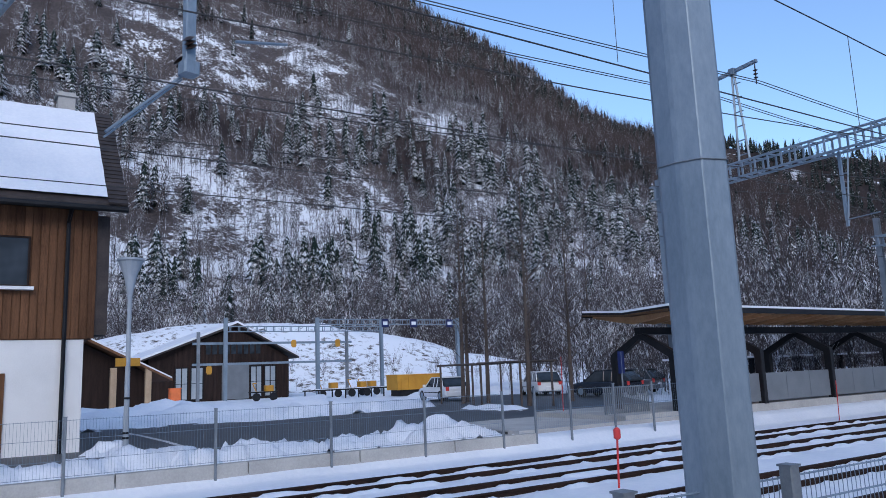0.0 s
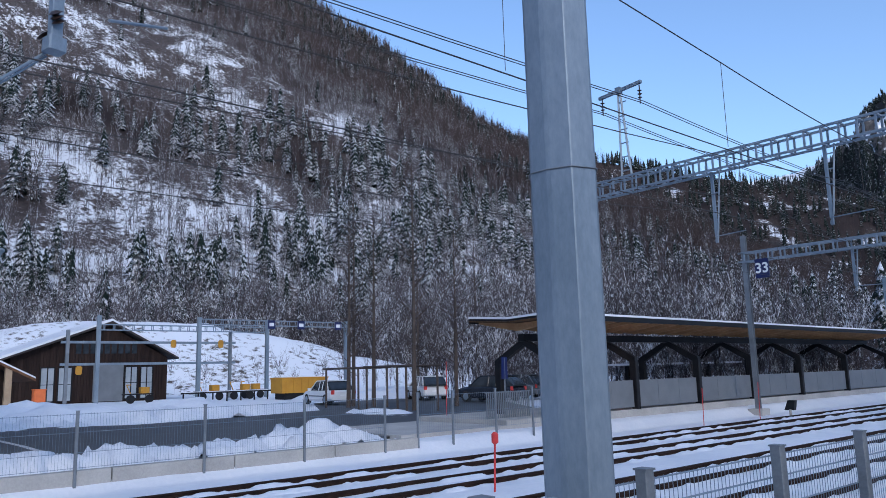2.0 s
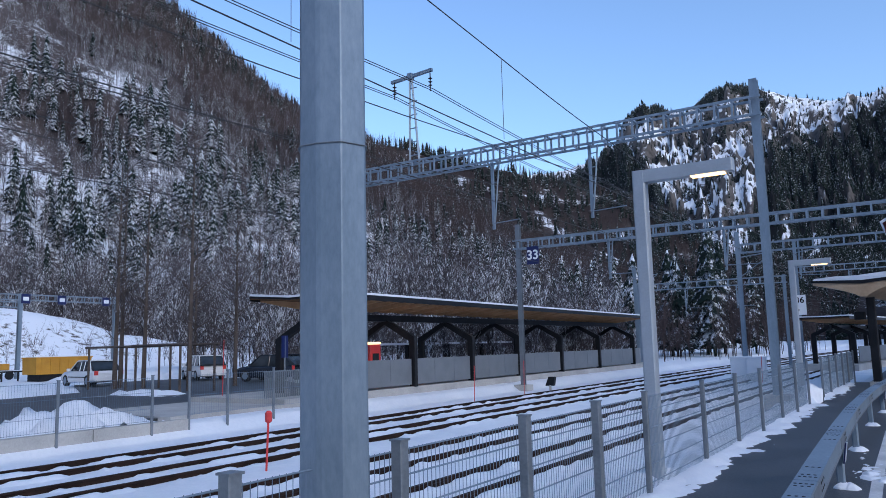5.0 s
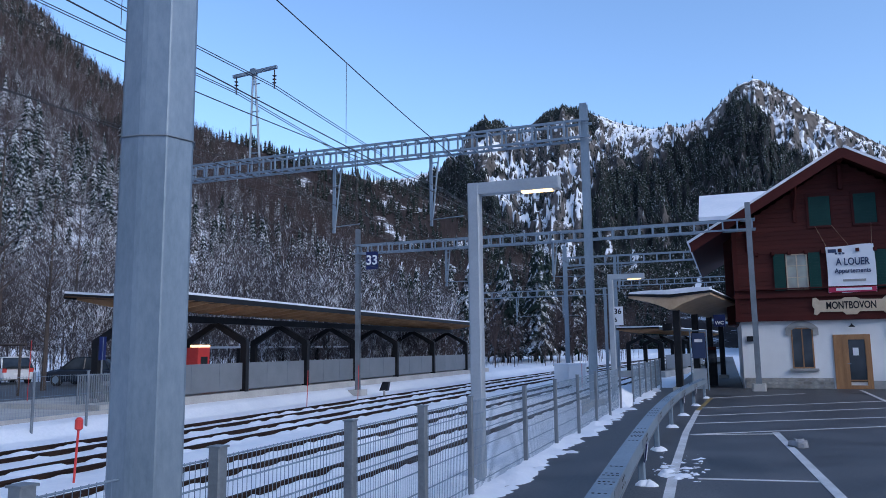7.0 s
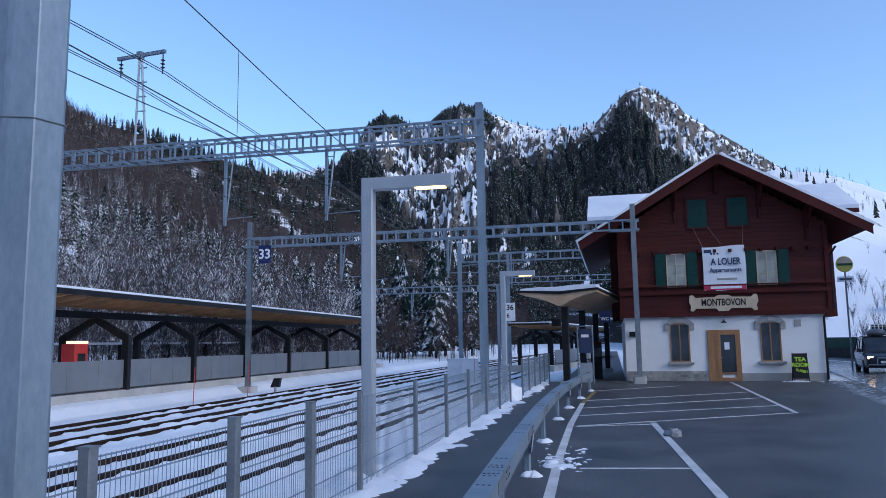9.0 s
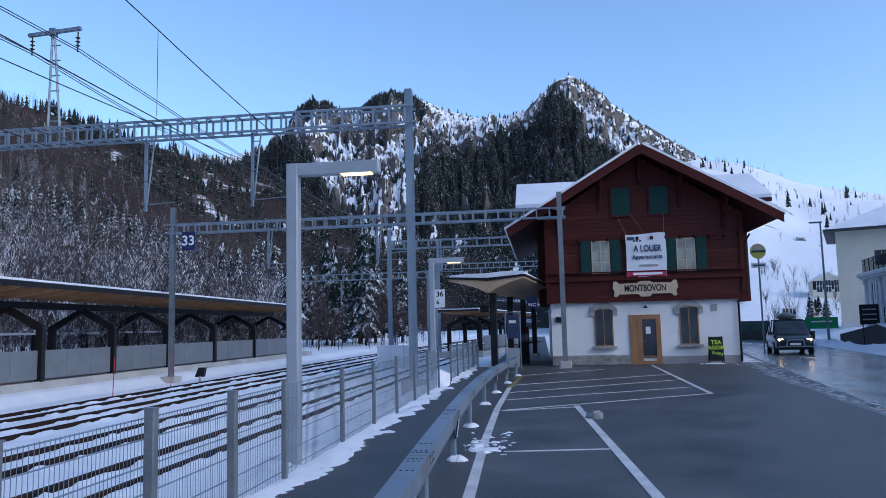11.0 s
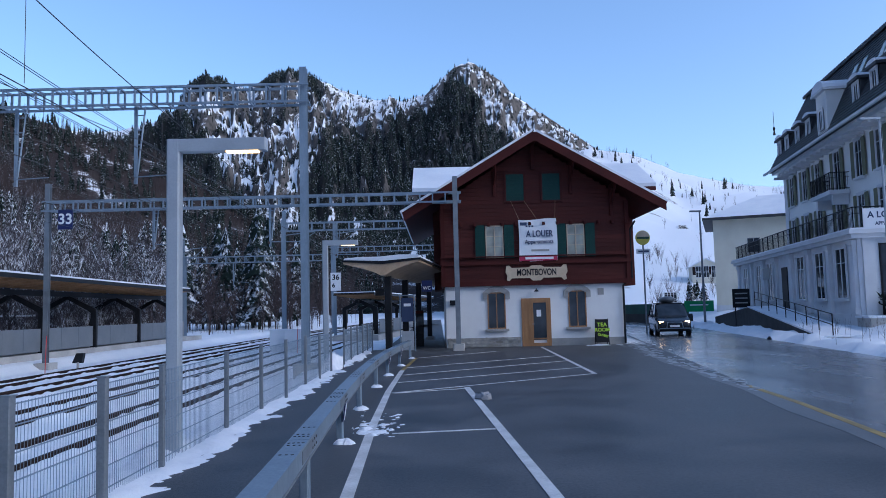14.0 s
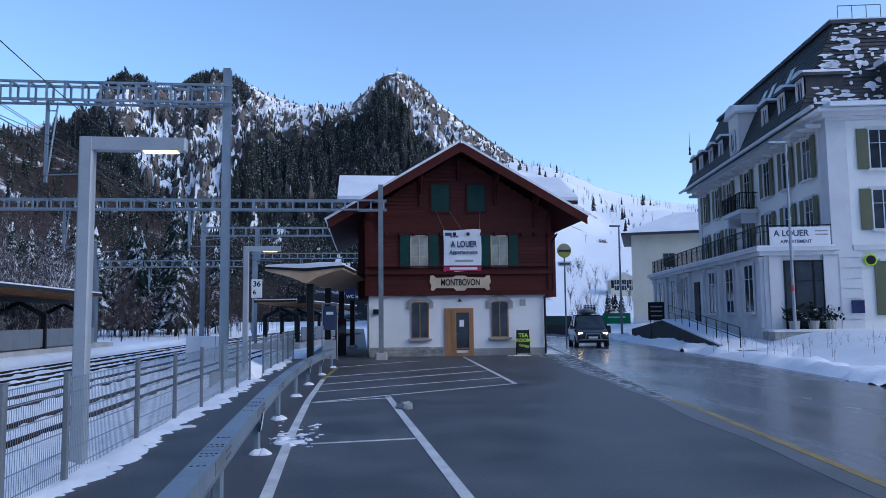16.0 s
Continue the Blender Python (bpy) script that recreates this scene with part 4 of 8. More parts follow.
# ---- near mast ----
mast = thing("catenary_mast", Matrix.Translation((-3.2, 3.2, 0)) @ Matrix.Rotation(radians(41.8), 4, "Z"), "large galvanised steel catenary mast with a wire strap", "mast")
# folded polygonal section: x across, -y towards the car park
MAST_PROFILE = [(-0.192, 0.02), (-0.182, -0.035), (-0.098, -0.105), (-0.070, -0.118), (0.044, -0.153), (0.053, -0.151), (0.182, -0.070), (0.192, -0.05), (0.192, 0.10), (0.10, 0.16), (-0.10, 0.16), (-0.192, 0.10)]
part("shaft", Shape().extrude([(x, y, -0.5) for x, y in MAST_PROFILE], (0, 0, 11.4)), GALV, mast)
for z in (2.96, 0.93):
    pts = [(x * 1.03, y * 1.03, z) for x, y in MAST_PROFILE]
    part("strap", Shape().path(pts + pts[:1], 0.0045), GALV_DARK, mast, "thin steel wire strap")


def truss(parent, x0, x1, z0, z1, depth, step, material=GALV):
    """A welded ladder truss along x with four chords and rungs."""
    chord = Shape().box((0, 0, 0), (x1 - x0, 0.07, 0.07)).mesh("chord", material)
    tr = part("truss", chord, material, parent, at=Matrix.Translation(((x0 + x1) / 2, -depth / 2, z1)))
    for y, z in ((depth, 0), (0, z0 - z1), (depth, z0 - z1)):
        part("chord", chord, material, tr, at=Matrix.Translation((0, y, z)))
    rung = Shape().box((0, -depth / 2, 0), (0.06, 0.05, z1 - z0)).box((0, depth / 2, 0), (0.06, 0.05, z1 - z0)).box((0, 0, (z1 - z0) / 2), (0.05, depth, 0.05)).box((0, 0, -(z1 - z0) / 2), (0.05, depth, 0.05)).mesh("rung", material)
    for x in np.arange(x0 + step / 2, x1, step):
        part("rung", rung, material, tr, at=Matrix.Translation((x - (x0 + x1) / 2, depth / 2, (z0 - z1) / 2)))
    return tr


def h_mast(parent, x, y, z0, z1, w, material=GALV, name="mast"):
    """A broad-flanged steel column."""
    f, h = 0.02, w / 2
    prof = [(-h, -h), (h, -h), (h, -h + f), (f / 2, -h + f), (f / 2, h - f), (h, h - f), (h, h), (-h, h), (-h, h - f), (-f / 2, h - f), (-f / 2, -h + f), (-h, -h + f)]
    sh = Shape().extrude([(x + a, y + b, z0) for a, b in prof], (0, 0, z1 - z0))
    return part(name, sh, material, parent)


def dropper_arm(parent, x, z_top, z_bot, y=0.0, flare=0.30):
    """A lattice drop post under a truss: two legs that close towards the foot."""
    sh = Shape().box((x, y, (z_top + z_bot) / 2), (0.09, 0.09, z_top - z_bot)).tube((x + flare, y, z_top), (x + 0.06, y, z_bot + 0.3), 0.03, n=4)
    for k in range(4):
        u = (k + 0.6) / 4.6
        z = z_top + (z_bot + 0.3 - z_top) * u
        sh.tube((x, y, z), (x + flare + (0.06 - flare) * u, y, z), 0.02, n=4)
    ob = part("drop_post", sh, GALV, parent)
    ins = Shape()
    for k in range(4):
        ins.lathe((x - 0.05, y - 0.08, z_bot + 0.15), [(0.02, 0.05 * k), (0.05, 0.05 * k + 0.02), (0.02, 0.05 * k + 0.045)], 8, axis=(0.25, -1, 0.1))
    part("insulator", ins, CERAMIC, ob)
    arm = Shape().tube((x, y - 0.1, z_bot + 0.2), (x + 1.5, y - 0.9, z_bot + 0.1), 0.02, n=6)
    part("cantilever", arm, GALV, ob, "thin steel registration arm")
    return ob


portal = thing("catenary_portal", (0, 23.5, 0), "galvanised catenary portal spanning the tracks", "catenary portal", "catenary portals")
h_mast(portal, -4.2, 0, -0.5, 9.6, 0.24)
h_mast(portal, -20.9, 0, -0.5, 9.3, 0.24)
truss(portal, -21.2, -4.0, 8.45, 9.0, 0.5, 0.52)
for x in (-13.35, -9.55):
    dropper_arm(portal, x, 8.45, 5.95)
part("mast_plinth", Shape().box((-4.2, 0, -0.1), (0.7, 0.7, 0.5), bevel=0.04), CONCRETE, portal, "snow-dusted concrete mast foot")
tm = part("top_post", Shape().tube((-17.05, 0, 9.0), (-16.98, 0, 12.6), 0.05, n=4).tube((-16.6, 0, 9.0), (-16.9, 0, 12.6), 0.05, n=4).box((-16.95, 0, 12.55), (0.22, 0.2, 0.25)), GALV, portal)
for k in range(6):
    part("brace", Shape().tube((-17.0, 0, 9.3 + 0.55 * k), (-16.65, 0, 9.3 + 0.55 * k), 0.025, n=4), GALV, tm)
part("crossarm", Shape().box((-16.9, 0, 12.55), (2.0, 0.12, 0.12), lean=-0.06), GALV, tm)
for x in (-17.75, -16.0):
    ins = Shape().tube((x, 0, 12.5), (x, 0, 11.75), 0.025, n=6)
    for k in range(3):
        ins.lathe((x, 0, 12.3 - 0.14 * k), [(0.03, 0), (0.09, -0.03), (0.03, -0.07)], 9)
    part("insulator", ins, CERAMIC, tm)

portal = thing("catenary_portal", (0, 32.0, 0), "galvanised catenary portal carrying a blue signal number", "catenary portal", "catenary portals")
h_mast(portal, -16.75, 0, -0.4, 7.55, 0.2, GALV_DARK)
h_mast(portal, 0.78, -0.6, 0.0, 7.35, 0.2, GALV_DARK)
truss(portal, -16.95, 1.05, 6.35, 6.75, 0.4, 0.55)
for x in (-12.2, -7.2):
    dropper_arm(portal, x, 6.35, 4.6, flare=0.2)
part("mast_plinth", Shape().box((-16.75, 0, -0.3), (0.7, 0.7, 0.35), bevel=0.04), CONCRETE, portal, "snow-capped concrete mast foot")
part("mast_plinth", Shape().box((0.78, -0.6, 0.14), (0.5, 0.5, 0.28), bevel=0.05), CONCRETE, portal, "snow-capped concrete mast foot")
sgn = part("number_plate", Shape().box((-15.85, -0.3, 5.95), (0.62, 0.03, 0.85)), BLUE_SIGN, portal, "blue enamel plate with white signal number")
lettering("33", 0.62, WHITE_PAINT, sgn, Matrix.Translation((-15.85, -0.325, 5.95)), "white numerals 33")


near_portal = thing("catenary_portal", Matrix.Translation((-3.2, 3.2, 0)) @ Matrix.Rotation(math.atan(0.238), 4, "Z"), "catenary truss carried by the near mast over the tracks", "catenary portal", "catenary portals")
truss(near_portal, -24.0, 0.2, 9.9, 10.45, 0.5, 0.52)
h_mast(near_portal, -23.8, 0, -0.3, 10.9, 0.24)
dp = part("drop_post", Shape().box((-6.25, 0, 7.75), (0.11, 0.13, 4.4), bevel=0.01).box((-6.25, 0, 5.58), (0.2, 0.2, 0.16), bevel=0.02), GALV, near_portal)
for sx, z in ((-0.14, 5.62), (0.14, 5.82)):
    ins = Shape()
    for k in range(3):
        ins.lathe((-6.25 + sx * 0.6, 0, z), [(0.03, 0.05 * k), (0.085, 0.05 * k + 0.02), (0.03, 0.05 * k + 0.045)], 10, axis=(sx, -0.3, 0.4))
    part("insulator", ins, CERAMIC, dp)
part("cantilever", Shape().tube((-6.38, 0, 5.55), (-6.15, -1.0, 4.55), 0.018).tube((-6.42, 0, 5.50), (-6.2, -1.0, 4.5), 0.012), GALV, dp, "slanting steel registration arms")
part("cantilever", Shape().tube((-6.1, 0.55, 6.05), (-6.3, 1.45, 6.35), 0.02), GALV, dp)


def far_portal(y, x0, x1, ztop, zb, plates=(), z0=-0.4):
    p = thing("catenary_portal", (0, y, 0), "distant galvanised catenary portal over the tracks", "catenary portal", "catenary portals")
    for x in (x0, x1):
        h_mast(p, x, 0, z0, ztop, 0.22)
    truss(p, x0 - 0.2, x1 + 0.2, zb, zb + 0.5, 0.4, 0.8)
    for x in plates:
        dropper_arm(p, x, zb, zb - 1.8, flare=0.2)
    return p


far_portal(62, -21.0, -9.5, 6.6, 6.0, (-17, -13))
far_portal(48, -9.9, 2.2, 8.3, 7.0, (-6.5,))
far_portal(74, -10.5, 3.5, 8.6, 7.6, (-6, -2))


def mast_single(x, y, h, label, w=0.22, lean=0.0):
    m = thing("catenary_mast", (x, y, -0.4), label, "mast", "single masts")
    h_mast(m, 0, 0, 0, h, w, name="shaft")
    part("arm", Shape().tube((0, 0, h - 0.9), (1.8, 0, h - 0.7), 0.03).tube((0, 0, h - 2.0), (1.8, 0, h - 0.75), 0.02), GALV, m)
    return m


mast_single(-8.9, 43, 7.5, "slim galvanised catenary mast between the tracks")
mast_single(-19.5, 57, 8.0, "slim galvanised catenary mast beyond the platform")
mk = mast_single(-8.6, 62, 9.5, "galvanised mast with a white kilometre plate")
kp = part("kilometre_plate", Shape().box((0.1, -0.2, 4.6), (0.85, 0.03, 1.5)), WHITE_PAINT, mk, "white plate with black numerals")
lettering("36", 0.62, BLACK, kp, Matrix.Translation((0.1, -0.225, 4.95)), name="lettering")
lettering("6", 0.5, BLACK, kp, Matrix.Translation((-0.08, -0.225, 4.28)), name="lettering")

cab = thing("equipment_cabinet", (-8.9, 41.5, -0.4), "pale grey trackside equipment cabinet", "cabinet", "equipment cabinets")
part("body", Shape().box((0, 0, 0.6), (0.9, 0.5, 1.2), bevel=0.02), WHITE_PAINT, cab)
part("lid", Shape().box((0, 0, 1.23), (1.0, 0.6, 0.06)), SNOW, cab, "snow-capped lid")
cab2 = copy_thing(cab, Matrix.Translation((-8.0, 41.0, -0.4)))


# ---- wires ----
def wire(pts, r, label, sag=0.0, n=14):
    """An overhead wire with sag between its supports."""
    out = []
    for a, b in zip(pts, pts[1:]):
        a, b = Vector(a), Vector(b)
        for k in range(n):
            u = k / n
            out.append(a.lerp(b, u) - Vector((0, 0, 4 * sag * u * (1 - u))))
    out.append(Vector(pts[-1]))
    return solid("overhead_wire", Shape().path(out, r, 5), WIRE, label, "wire", "overhead wires")


for x, z in ((-17.75, 11.8), (-17.6, 11.8), (-16.0, 11.8), (-15.85, 11.8)):
    wire([(x, -45, 12.2), (x, 23.5, z), (x + 1.0, 70, 11.5), (x + 3, 130, 11.5)], 0.016, "twin stranded feeder wire on the tall post", 0.7)
wire([(-6.5, -30, 9.6), (-6.5, 0, 8.0), (-6.5, 11.6, 7.0), (-6.5, 15.7, 6.7), (-6.5, 23.5, 6.4), (-6.5, 62, 6.6)], 0.011, "catenary messenger wire above the near track", 0.02)
wire([(-6.5, -30, 5.6), (-6.5, 23.5, 5.4), (-6.5, 62, 5.3), (-5.0, 120, 5.3)], 0.010, "copper contact wire above the near track", 0.03)
for y, top in ((0.5, 7.9), (6.2, 7.4), (11.6, 7.0), (17.5, 6.6)):
    solid("dropper_wire", Shape().tube((-6.5, y, 5.48), (-6.5, y, top), 0.006, n=4), WIRE, "thin dropper between messenger and contact wire", "wire", "dropper wires")
for x, zc in ((-14.3, 5.3), (-12.0, 5.3), (-9.05, 5.3)):
    wire([(x, -30, 6.9), (x, 23.5, 7.2), (x, 62, 6.8), (x + 2.0, 120, 6.8)], 0.011, "catenary messenger wire above a track", 0.9)
    wire([(x, -30, zc), (x, 23.5, zc), (x, 62, zc), (x + 2.0, 120, zc)], 0.010, "copper contact wire above a track", 0.03)
    for y in (10, 17, 30, 38, 46, 54):
        u = ((y + 30) / 53.5) if y < 23.5 else ((y - 23.5) / 38.5)
        top = (6.9 + 0.3 * u if y < 23.5 else 7.2 - 0.4 * u) - 4 * 0.9 * u * (1 - u)
        solid("dropper_wire", Shape().tube((x, y, zc), (x, y, top), 0.006, n=4), WIRE, "thin dropper between messenger and contact wire", "wire", "dropper wires")

# ---- windows and doors ----
def frame_bars(w, h, bars_x, bars_z, bar=0.05, depth=0.05, y=0.0):
    sh = Shape()
    for x in (-w / 2 + bar / 2, w / 2 - bar / 2):
        sh.box((x, y, h / 2), (bar, depth, h))
    for z in (bar / 2, h - bar / 2):
        sh.box((0, y, z), (w - 2 * bar, depth, bar))
    for x in bars_x:
        sh.box((x, y, h / 2), (bar * 0.9, depth * 0.9, h - 2 * bar))
    for z in bars_z:
        sh.box((0, y - 0.002, z), (w - 2 * bar, depth * 0.7, bar * 0.5))
    return sh


def window(parent, m, w, h, frame_mat, glass_mat, bars_x=(0.0,), bars_z=(), sill=None, shutters=None, surround=None, name="window", open_gap=0.04, arch=False, shut_w=None):
    """A window in a wall that faces -y of the pose m, its sill line at the pose's origin."""
    win = part(name, frame_bars(w, h, bars_x, bars_z), frame_mat, parent, at=m)
    part("pane", Shape().box((0, 0.012, h / 2), (w - 0.06, 0.012, h - 0.06)), glass_mat, win)
    # no recess is cut: a black backing box paints its shade round the frame
    part("recess_shade_backing", Shape().box((0, 0.045, h / 2), (w + 0.02, 0.03, h + 0.02)), BLACK, win, "black backing that paints the window recess shade")
    if sill:
        part("sill", Shape().box((0, -0.08, -0.05), (w + 0.24, 0.22, 0.09)), sill, win)
    if surround:
        sh = Shape()
        t = 0.13
        if arch:
            k, e = 10, 0.20
            outer = [(-(w / 2 + e) + (w + 2 * e) * i / k, h - 0.02 + 0.30 * math.sin(math.pi * i / k) ** 0.75) for i in range(k + 1)]
            inner = [(-(w / 2) + w * i / k, h - 0.10 + 0.14 * math.sin(math.pi * i / k)) for i in range(k + 1)]
            for (xa, za), (xb, zb), (xc, zc), (xd, zd) in zip(outer, outer[1:], inner[1:], inner):
                part("arch_stone", Shape().extrude([(xa, -0.065, za), (xb, -0.065, zb), (xc, -0.065, zc), (xd, -0.065, zd)], (0, 0.07, 0)), surround, win)
            for sx in (-1, 1):
                part("springer_stone", Shape().box((sx * (w / 2 + e / 2), -0.03, h - 0.16), (e, 0.07, 0.28)), surround, win)
            part("keystone", Shape().box((0, -0.045, h + 0.18), (0.16, 0.10, 0.26)), surround, win)
        else:
            for sx in (-1, 1):
                sh.box((sx * (w / 2 + t / 2), -0.03, h / 2), (t, 0.07, h))
            sh.box((0, -0.03, h + t / 2), (w + 2 * t, 0.08, t))
            part("surround", sh, surround, win)
    if shutters:
        sw = shut_w or w / 2
        slat = Shape().box((0, 0, 0), (sw - 0.12, 0.014, 0.06)).mesh("slat", shutters)
        for sx in (-1, 1):
            cx = sx * (w / 2 + sw / 2 + open_gap)
            leaf = part("shutter", Shape().box((cx, -0.05, h / 2), (sw, 0.035, h + 0.04)), shutters, win)
            for k in range(int(h / 0.11)):
                part("slat", slat, shutters, leaf, at=Matrix.Translation((cx, -0.071, 0.09 + 0.11 * k)))
    return win


def wall_pose(o, turn, s, z, out=0.0):
    """A pose on a wall: s metres along the wall from o, facing outwards. turn: direction of the wall's outward -y axis."""
    return Matrix.Translation((o[0], o[1], 0)) @ Matrix.Rotation(turn, 4, "Z") @ Matrix.Translation((s, -out, z))


# ---- station house ----
FY = 33.3
house = thing("station_house", (0, FY, 0), "dark red timber chalet station over a white ground floor", "station", kind="")
B0, B1, DEPTH = 0.30, 8.27, 13.0
part("ground_floor", Shape().box(((B0 + B1) / 2, DEPTH / 2, 1.36), (B1 - B0, DEPTH, 2.72)), WHITE_PLASTER, house, "white plastered ground floor")
part("upper_wall", Shape().extrude([(0.16, -0.05, 2.72), (8.55, -0.05, 2.72), (8.55, -0.05, 6.45), (4.33, -0.05, 9.1), (0.16, -0.05, 6.45)], (0, DEPTH, 0)), RED_WOOD, house, "dark red timber upper storeys")
# cladding boards
for k in range(34):
    z = 2.95 + 0.185 * k
    if z > 8.95:
        break
    half = 4.19 if z < 6.4 else max(0.15, 4.19 * (9.1 - z) / 2.65)
    part("board", Shape().box((4.355, -0.068, z), (2 * half - 0.02, 0.03, 0.172)), RED_WOOD, house)
for z, h, o in ((2.80, 0.20, 0.12), (3.72, 0.16, 0.12), (4.00, 0.05, 0.16)):
    part("belt_trim", Shape().box((4.355, -0.06 - o / 2, z), (8.5, 0.06 + o, h)), RED_TRIM, house)
for x in (0.22, 8.49):
    part("corner_post", Shape().box((x, -0.09, 4.6), (0.18, 0.12, 3.6)), RED_TRIM, house)
for k in range(13):
    part("joist_end", Shape().box((1.05 + 0.615 * k, -0.17, 5.44), (0.13, 0.22, 0.14), bevel=0.02), RED_TRIM, house)
# main roof
OV = 1.25
for sx, ex, ez in ((-1, -1.45, 5.82), (1, 9.95, 6.02)):
    a, b = Vector((4.33, 0, 9.26)), Vector((ex, 0, ez))
    n = Vector((b.z - a.z, 0, -(b.x - a.x))).normalized() * (1 if sx < 0 else -1)
    n = n if n.z > 0 else -n
    roof = part("roof", Shape().extrude([a + Vector((0, -OV, 0)), b + Vector((0, -OV, 0)), b + Vector((0, -OV, 0)) + n * 0.14, a + Vector((0, -OV, 0)) + n * 0.14], (0, DEPTH + 2 * OV, 0)), RED_TRIM, house)
    part("snow_cover", Shape().extrude([a + Vector((0, -OV + 0.02, 0)) + n * 0.144, b + Vector((0, -OV + 0.02, 0)) + n * 0.144, b + Vector((0.05 * sx, -OV + 0.02, 0)) + n * 0.22, a + Vector((0, -OV + 0.02, 0)) + n * 0.24], (0, DEPTH + 2 * OV - 0.04, 0)), SNOW, roof, "even snow cover on the roof")
    part("bargeboard", Shape().extrude([a + Vector((0, -OV - 0.05, 0.10)), b + Vector((0, -OV - 0.05, 0.10)), b + Vector((0, -OV - 0.05, -0.26)), a + Vector((0, -OV - 0.05, -0.28))], (0, 0.045, 0)), RED_TRIM, roof)
    for u in (0.30, 0.62):
        p = a.lerp(b, u)
        part("rafter", Shape().tube((p.x, -OV + 0.05, p.z - 0.18), (p.x, 0.0, p.z - 0.18), 0.09, n=4).tube((p.x, -OV + 0.1, p.z - 0.22), (p.x, -0.06, p.z - 1.05), 0.06, n=4), RED_TRIM, roof)
        part("bracket_post", Shape().box((p.x, -0.12, p.z - 0.85), (0.14, 0.12, 1.35), bevel=0.02), RED_TRIM, roof)
    for k in range(20):
        part("soffit_board", Shape().extrude([a + (b - a) * (k / 20 + 0.004) - n * 0.012 + Vector((0, -OV + 0.05, 0)), a + (b - a) * ((k + 1) / 20 - 0.004) - n * 0.012 + Vector((0, -OV + 0.05, 0)), a + (b - a) * ((k + 1) / 20 - 0.004) - n * 0.03 + Vector((0, -OV + 0.05, 0)), a + (b - a) * (k / 20 + 0.004) - n * 0.03 + Vector((0, -OV + 0.05, 0))], (0, OV - 0.1, 0)), RED_TRIM, roof)
part("ridge_bracket", Shape().box((4.33, -0.2, 8.5), (0.16, 0.2, 1.2), bevel=0.02).tube((4.33, -OV + 0.1, 8.98), (4.33, 0, 8.98), 0.09, n=4), RED_TRIM, house)
# cross gables
for sx, x0, x1 in ((-1, 4.3, -1.2), (1, 4.3, 10.9)):
    w = part("cross_gable", Shape().extrude([(x1 - sx * 1.0, 4.2, 2.7), (x1 - sx * 1.0, 9.2, 2.7), (x1 - sx * 1.0, 9.2, 7.6), (x1 - sx * 1.0, 6.7, 8.9), (x1 - sx * 1.0, 4.2, 7.6)], (x0 - x1, 0, 0)), RED_WOOD, house)
    part("roof", Shape().extrude([(x1, 3.3, 7.35), (x1, 6.7, 9.0), (x1, 6.7, 9.2), (x1, 3.3, 7.55)], (x0 - x1, 0, 0)), RED_TRIM, w)
    part("snow_cover", Shape().extrude([(x1, 3.28, 7.554), (x1, 6.72, 9.204), (x1, 6.72, 9.4), (x1, 3.22, 7.72)], (x0 - x1, 0, 0)), SNOW, w, "snow cover on the cross gable")
face = lambda x, z, out=0.0: Matrix.Translation((x, -out, z))
for x in (2.54, 6.17):
    window(house, face(x, 3.95, 0.11), 0.80, 1.45, SIGN_CREAM, GLASS_SKY, (0.0,), (0.50, 0.97), None, GREEN_SHUTTER, None, shut_w=0.42)
for x in (3.52, 5.15):
    sh = Shape().box((0, 0, 0.6), (0.78, 0.04, 1.2))
    s_ = part("closed_shutter", sh, GREEN_SHUTTER, house, "closed dark green window shutter", at=face(x, 6.5, 0.12))
    for k in range(9):
        part("slat", Shape().box((0, -0.028, 0.1 + 0.125 * k), (0.6, 0.014, 0.06)), GREEN_SHUTTER, s_)
    part("surround", frame_bars(0.96, 1.36, (), (), 0.08, 0.06), RED_TRIM, s_, at=Matrix.Translation((0, 0.0, -0.08)))
for x in (2.55, 6.15):
    window(house, face(x, 0.80, 0.02), 0.80, 1.62, OAK, GLASS, (0.0,), (), STONE_TRIM, None, STONE_TRIM, arch=True)
# door
dr = part("door", frame_bars(1.30, 2.12, (-0.28,), (), 0.10, 0.08), OAK, house, "oak entrance door with a glazed leaf", at=face(4.30, 0.0, 0.03))
part("side_panel", Shape().box((-0.46, 0.0, 1.05), (0.30, 0.04, 1.95)), OAK, dr)
part("pane", Shape().box((0.16, 0.01, 1.12), (0.58, 0.02, 1.7)), GLASS, dr)
part("leaf_frame", frame_bars(0.80, 2.0, (), (0.3,), 0.11, 0.07), OAK, dr, at=Matrix.Translation((0.16, -0.012, 0.03)))
part("notice", Shape().box((0.12, -0.012, 1.45), (0.20, 0.006, 0.30)), WHITE_PAINT, dr, "white paper notice")
part("handle", Shape().tube((-0.20, -0.05, 0.98), (-0.08, -0.05, 0.98), 0.014), GALV, dr)
part("lamp", Shape().lathe((4.33, -0.2, 2.42), [(0.02, 0.12), (0.03, 0.08), (0.12, 0.0), (0.11, -0.01)], 12).tube((4.33, 0, 2.54), (4.33, -0.2, 2.54), 0.012), BLACK_STEEL, house, "small black wall lamp")
sr = random.Random(3)
part("plinth", Shape().box((1.96, -0.012, 0.21), (3.26, 0.024, 0.42)), STONE_TRIM, house, "mortar of the rubble plinth")
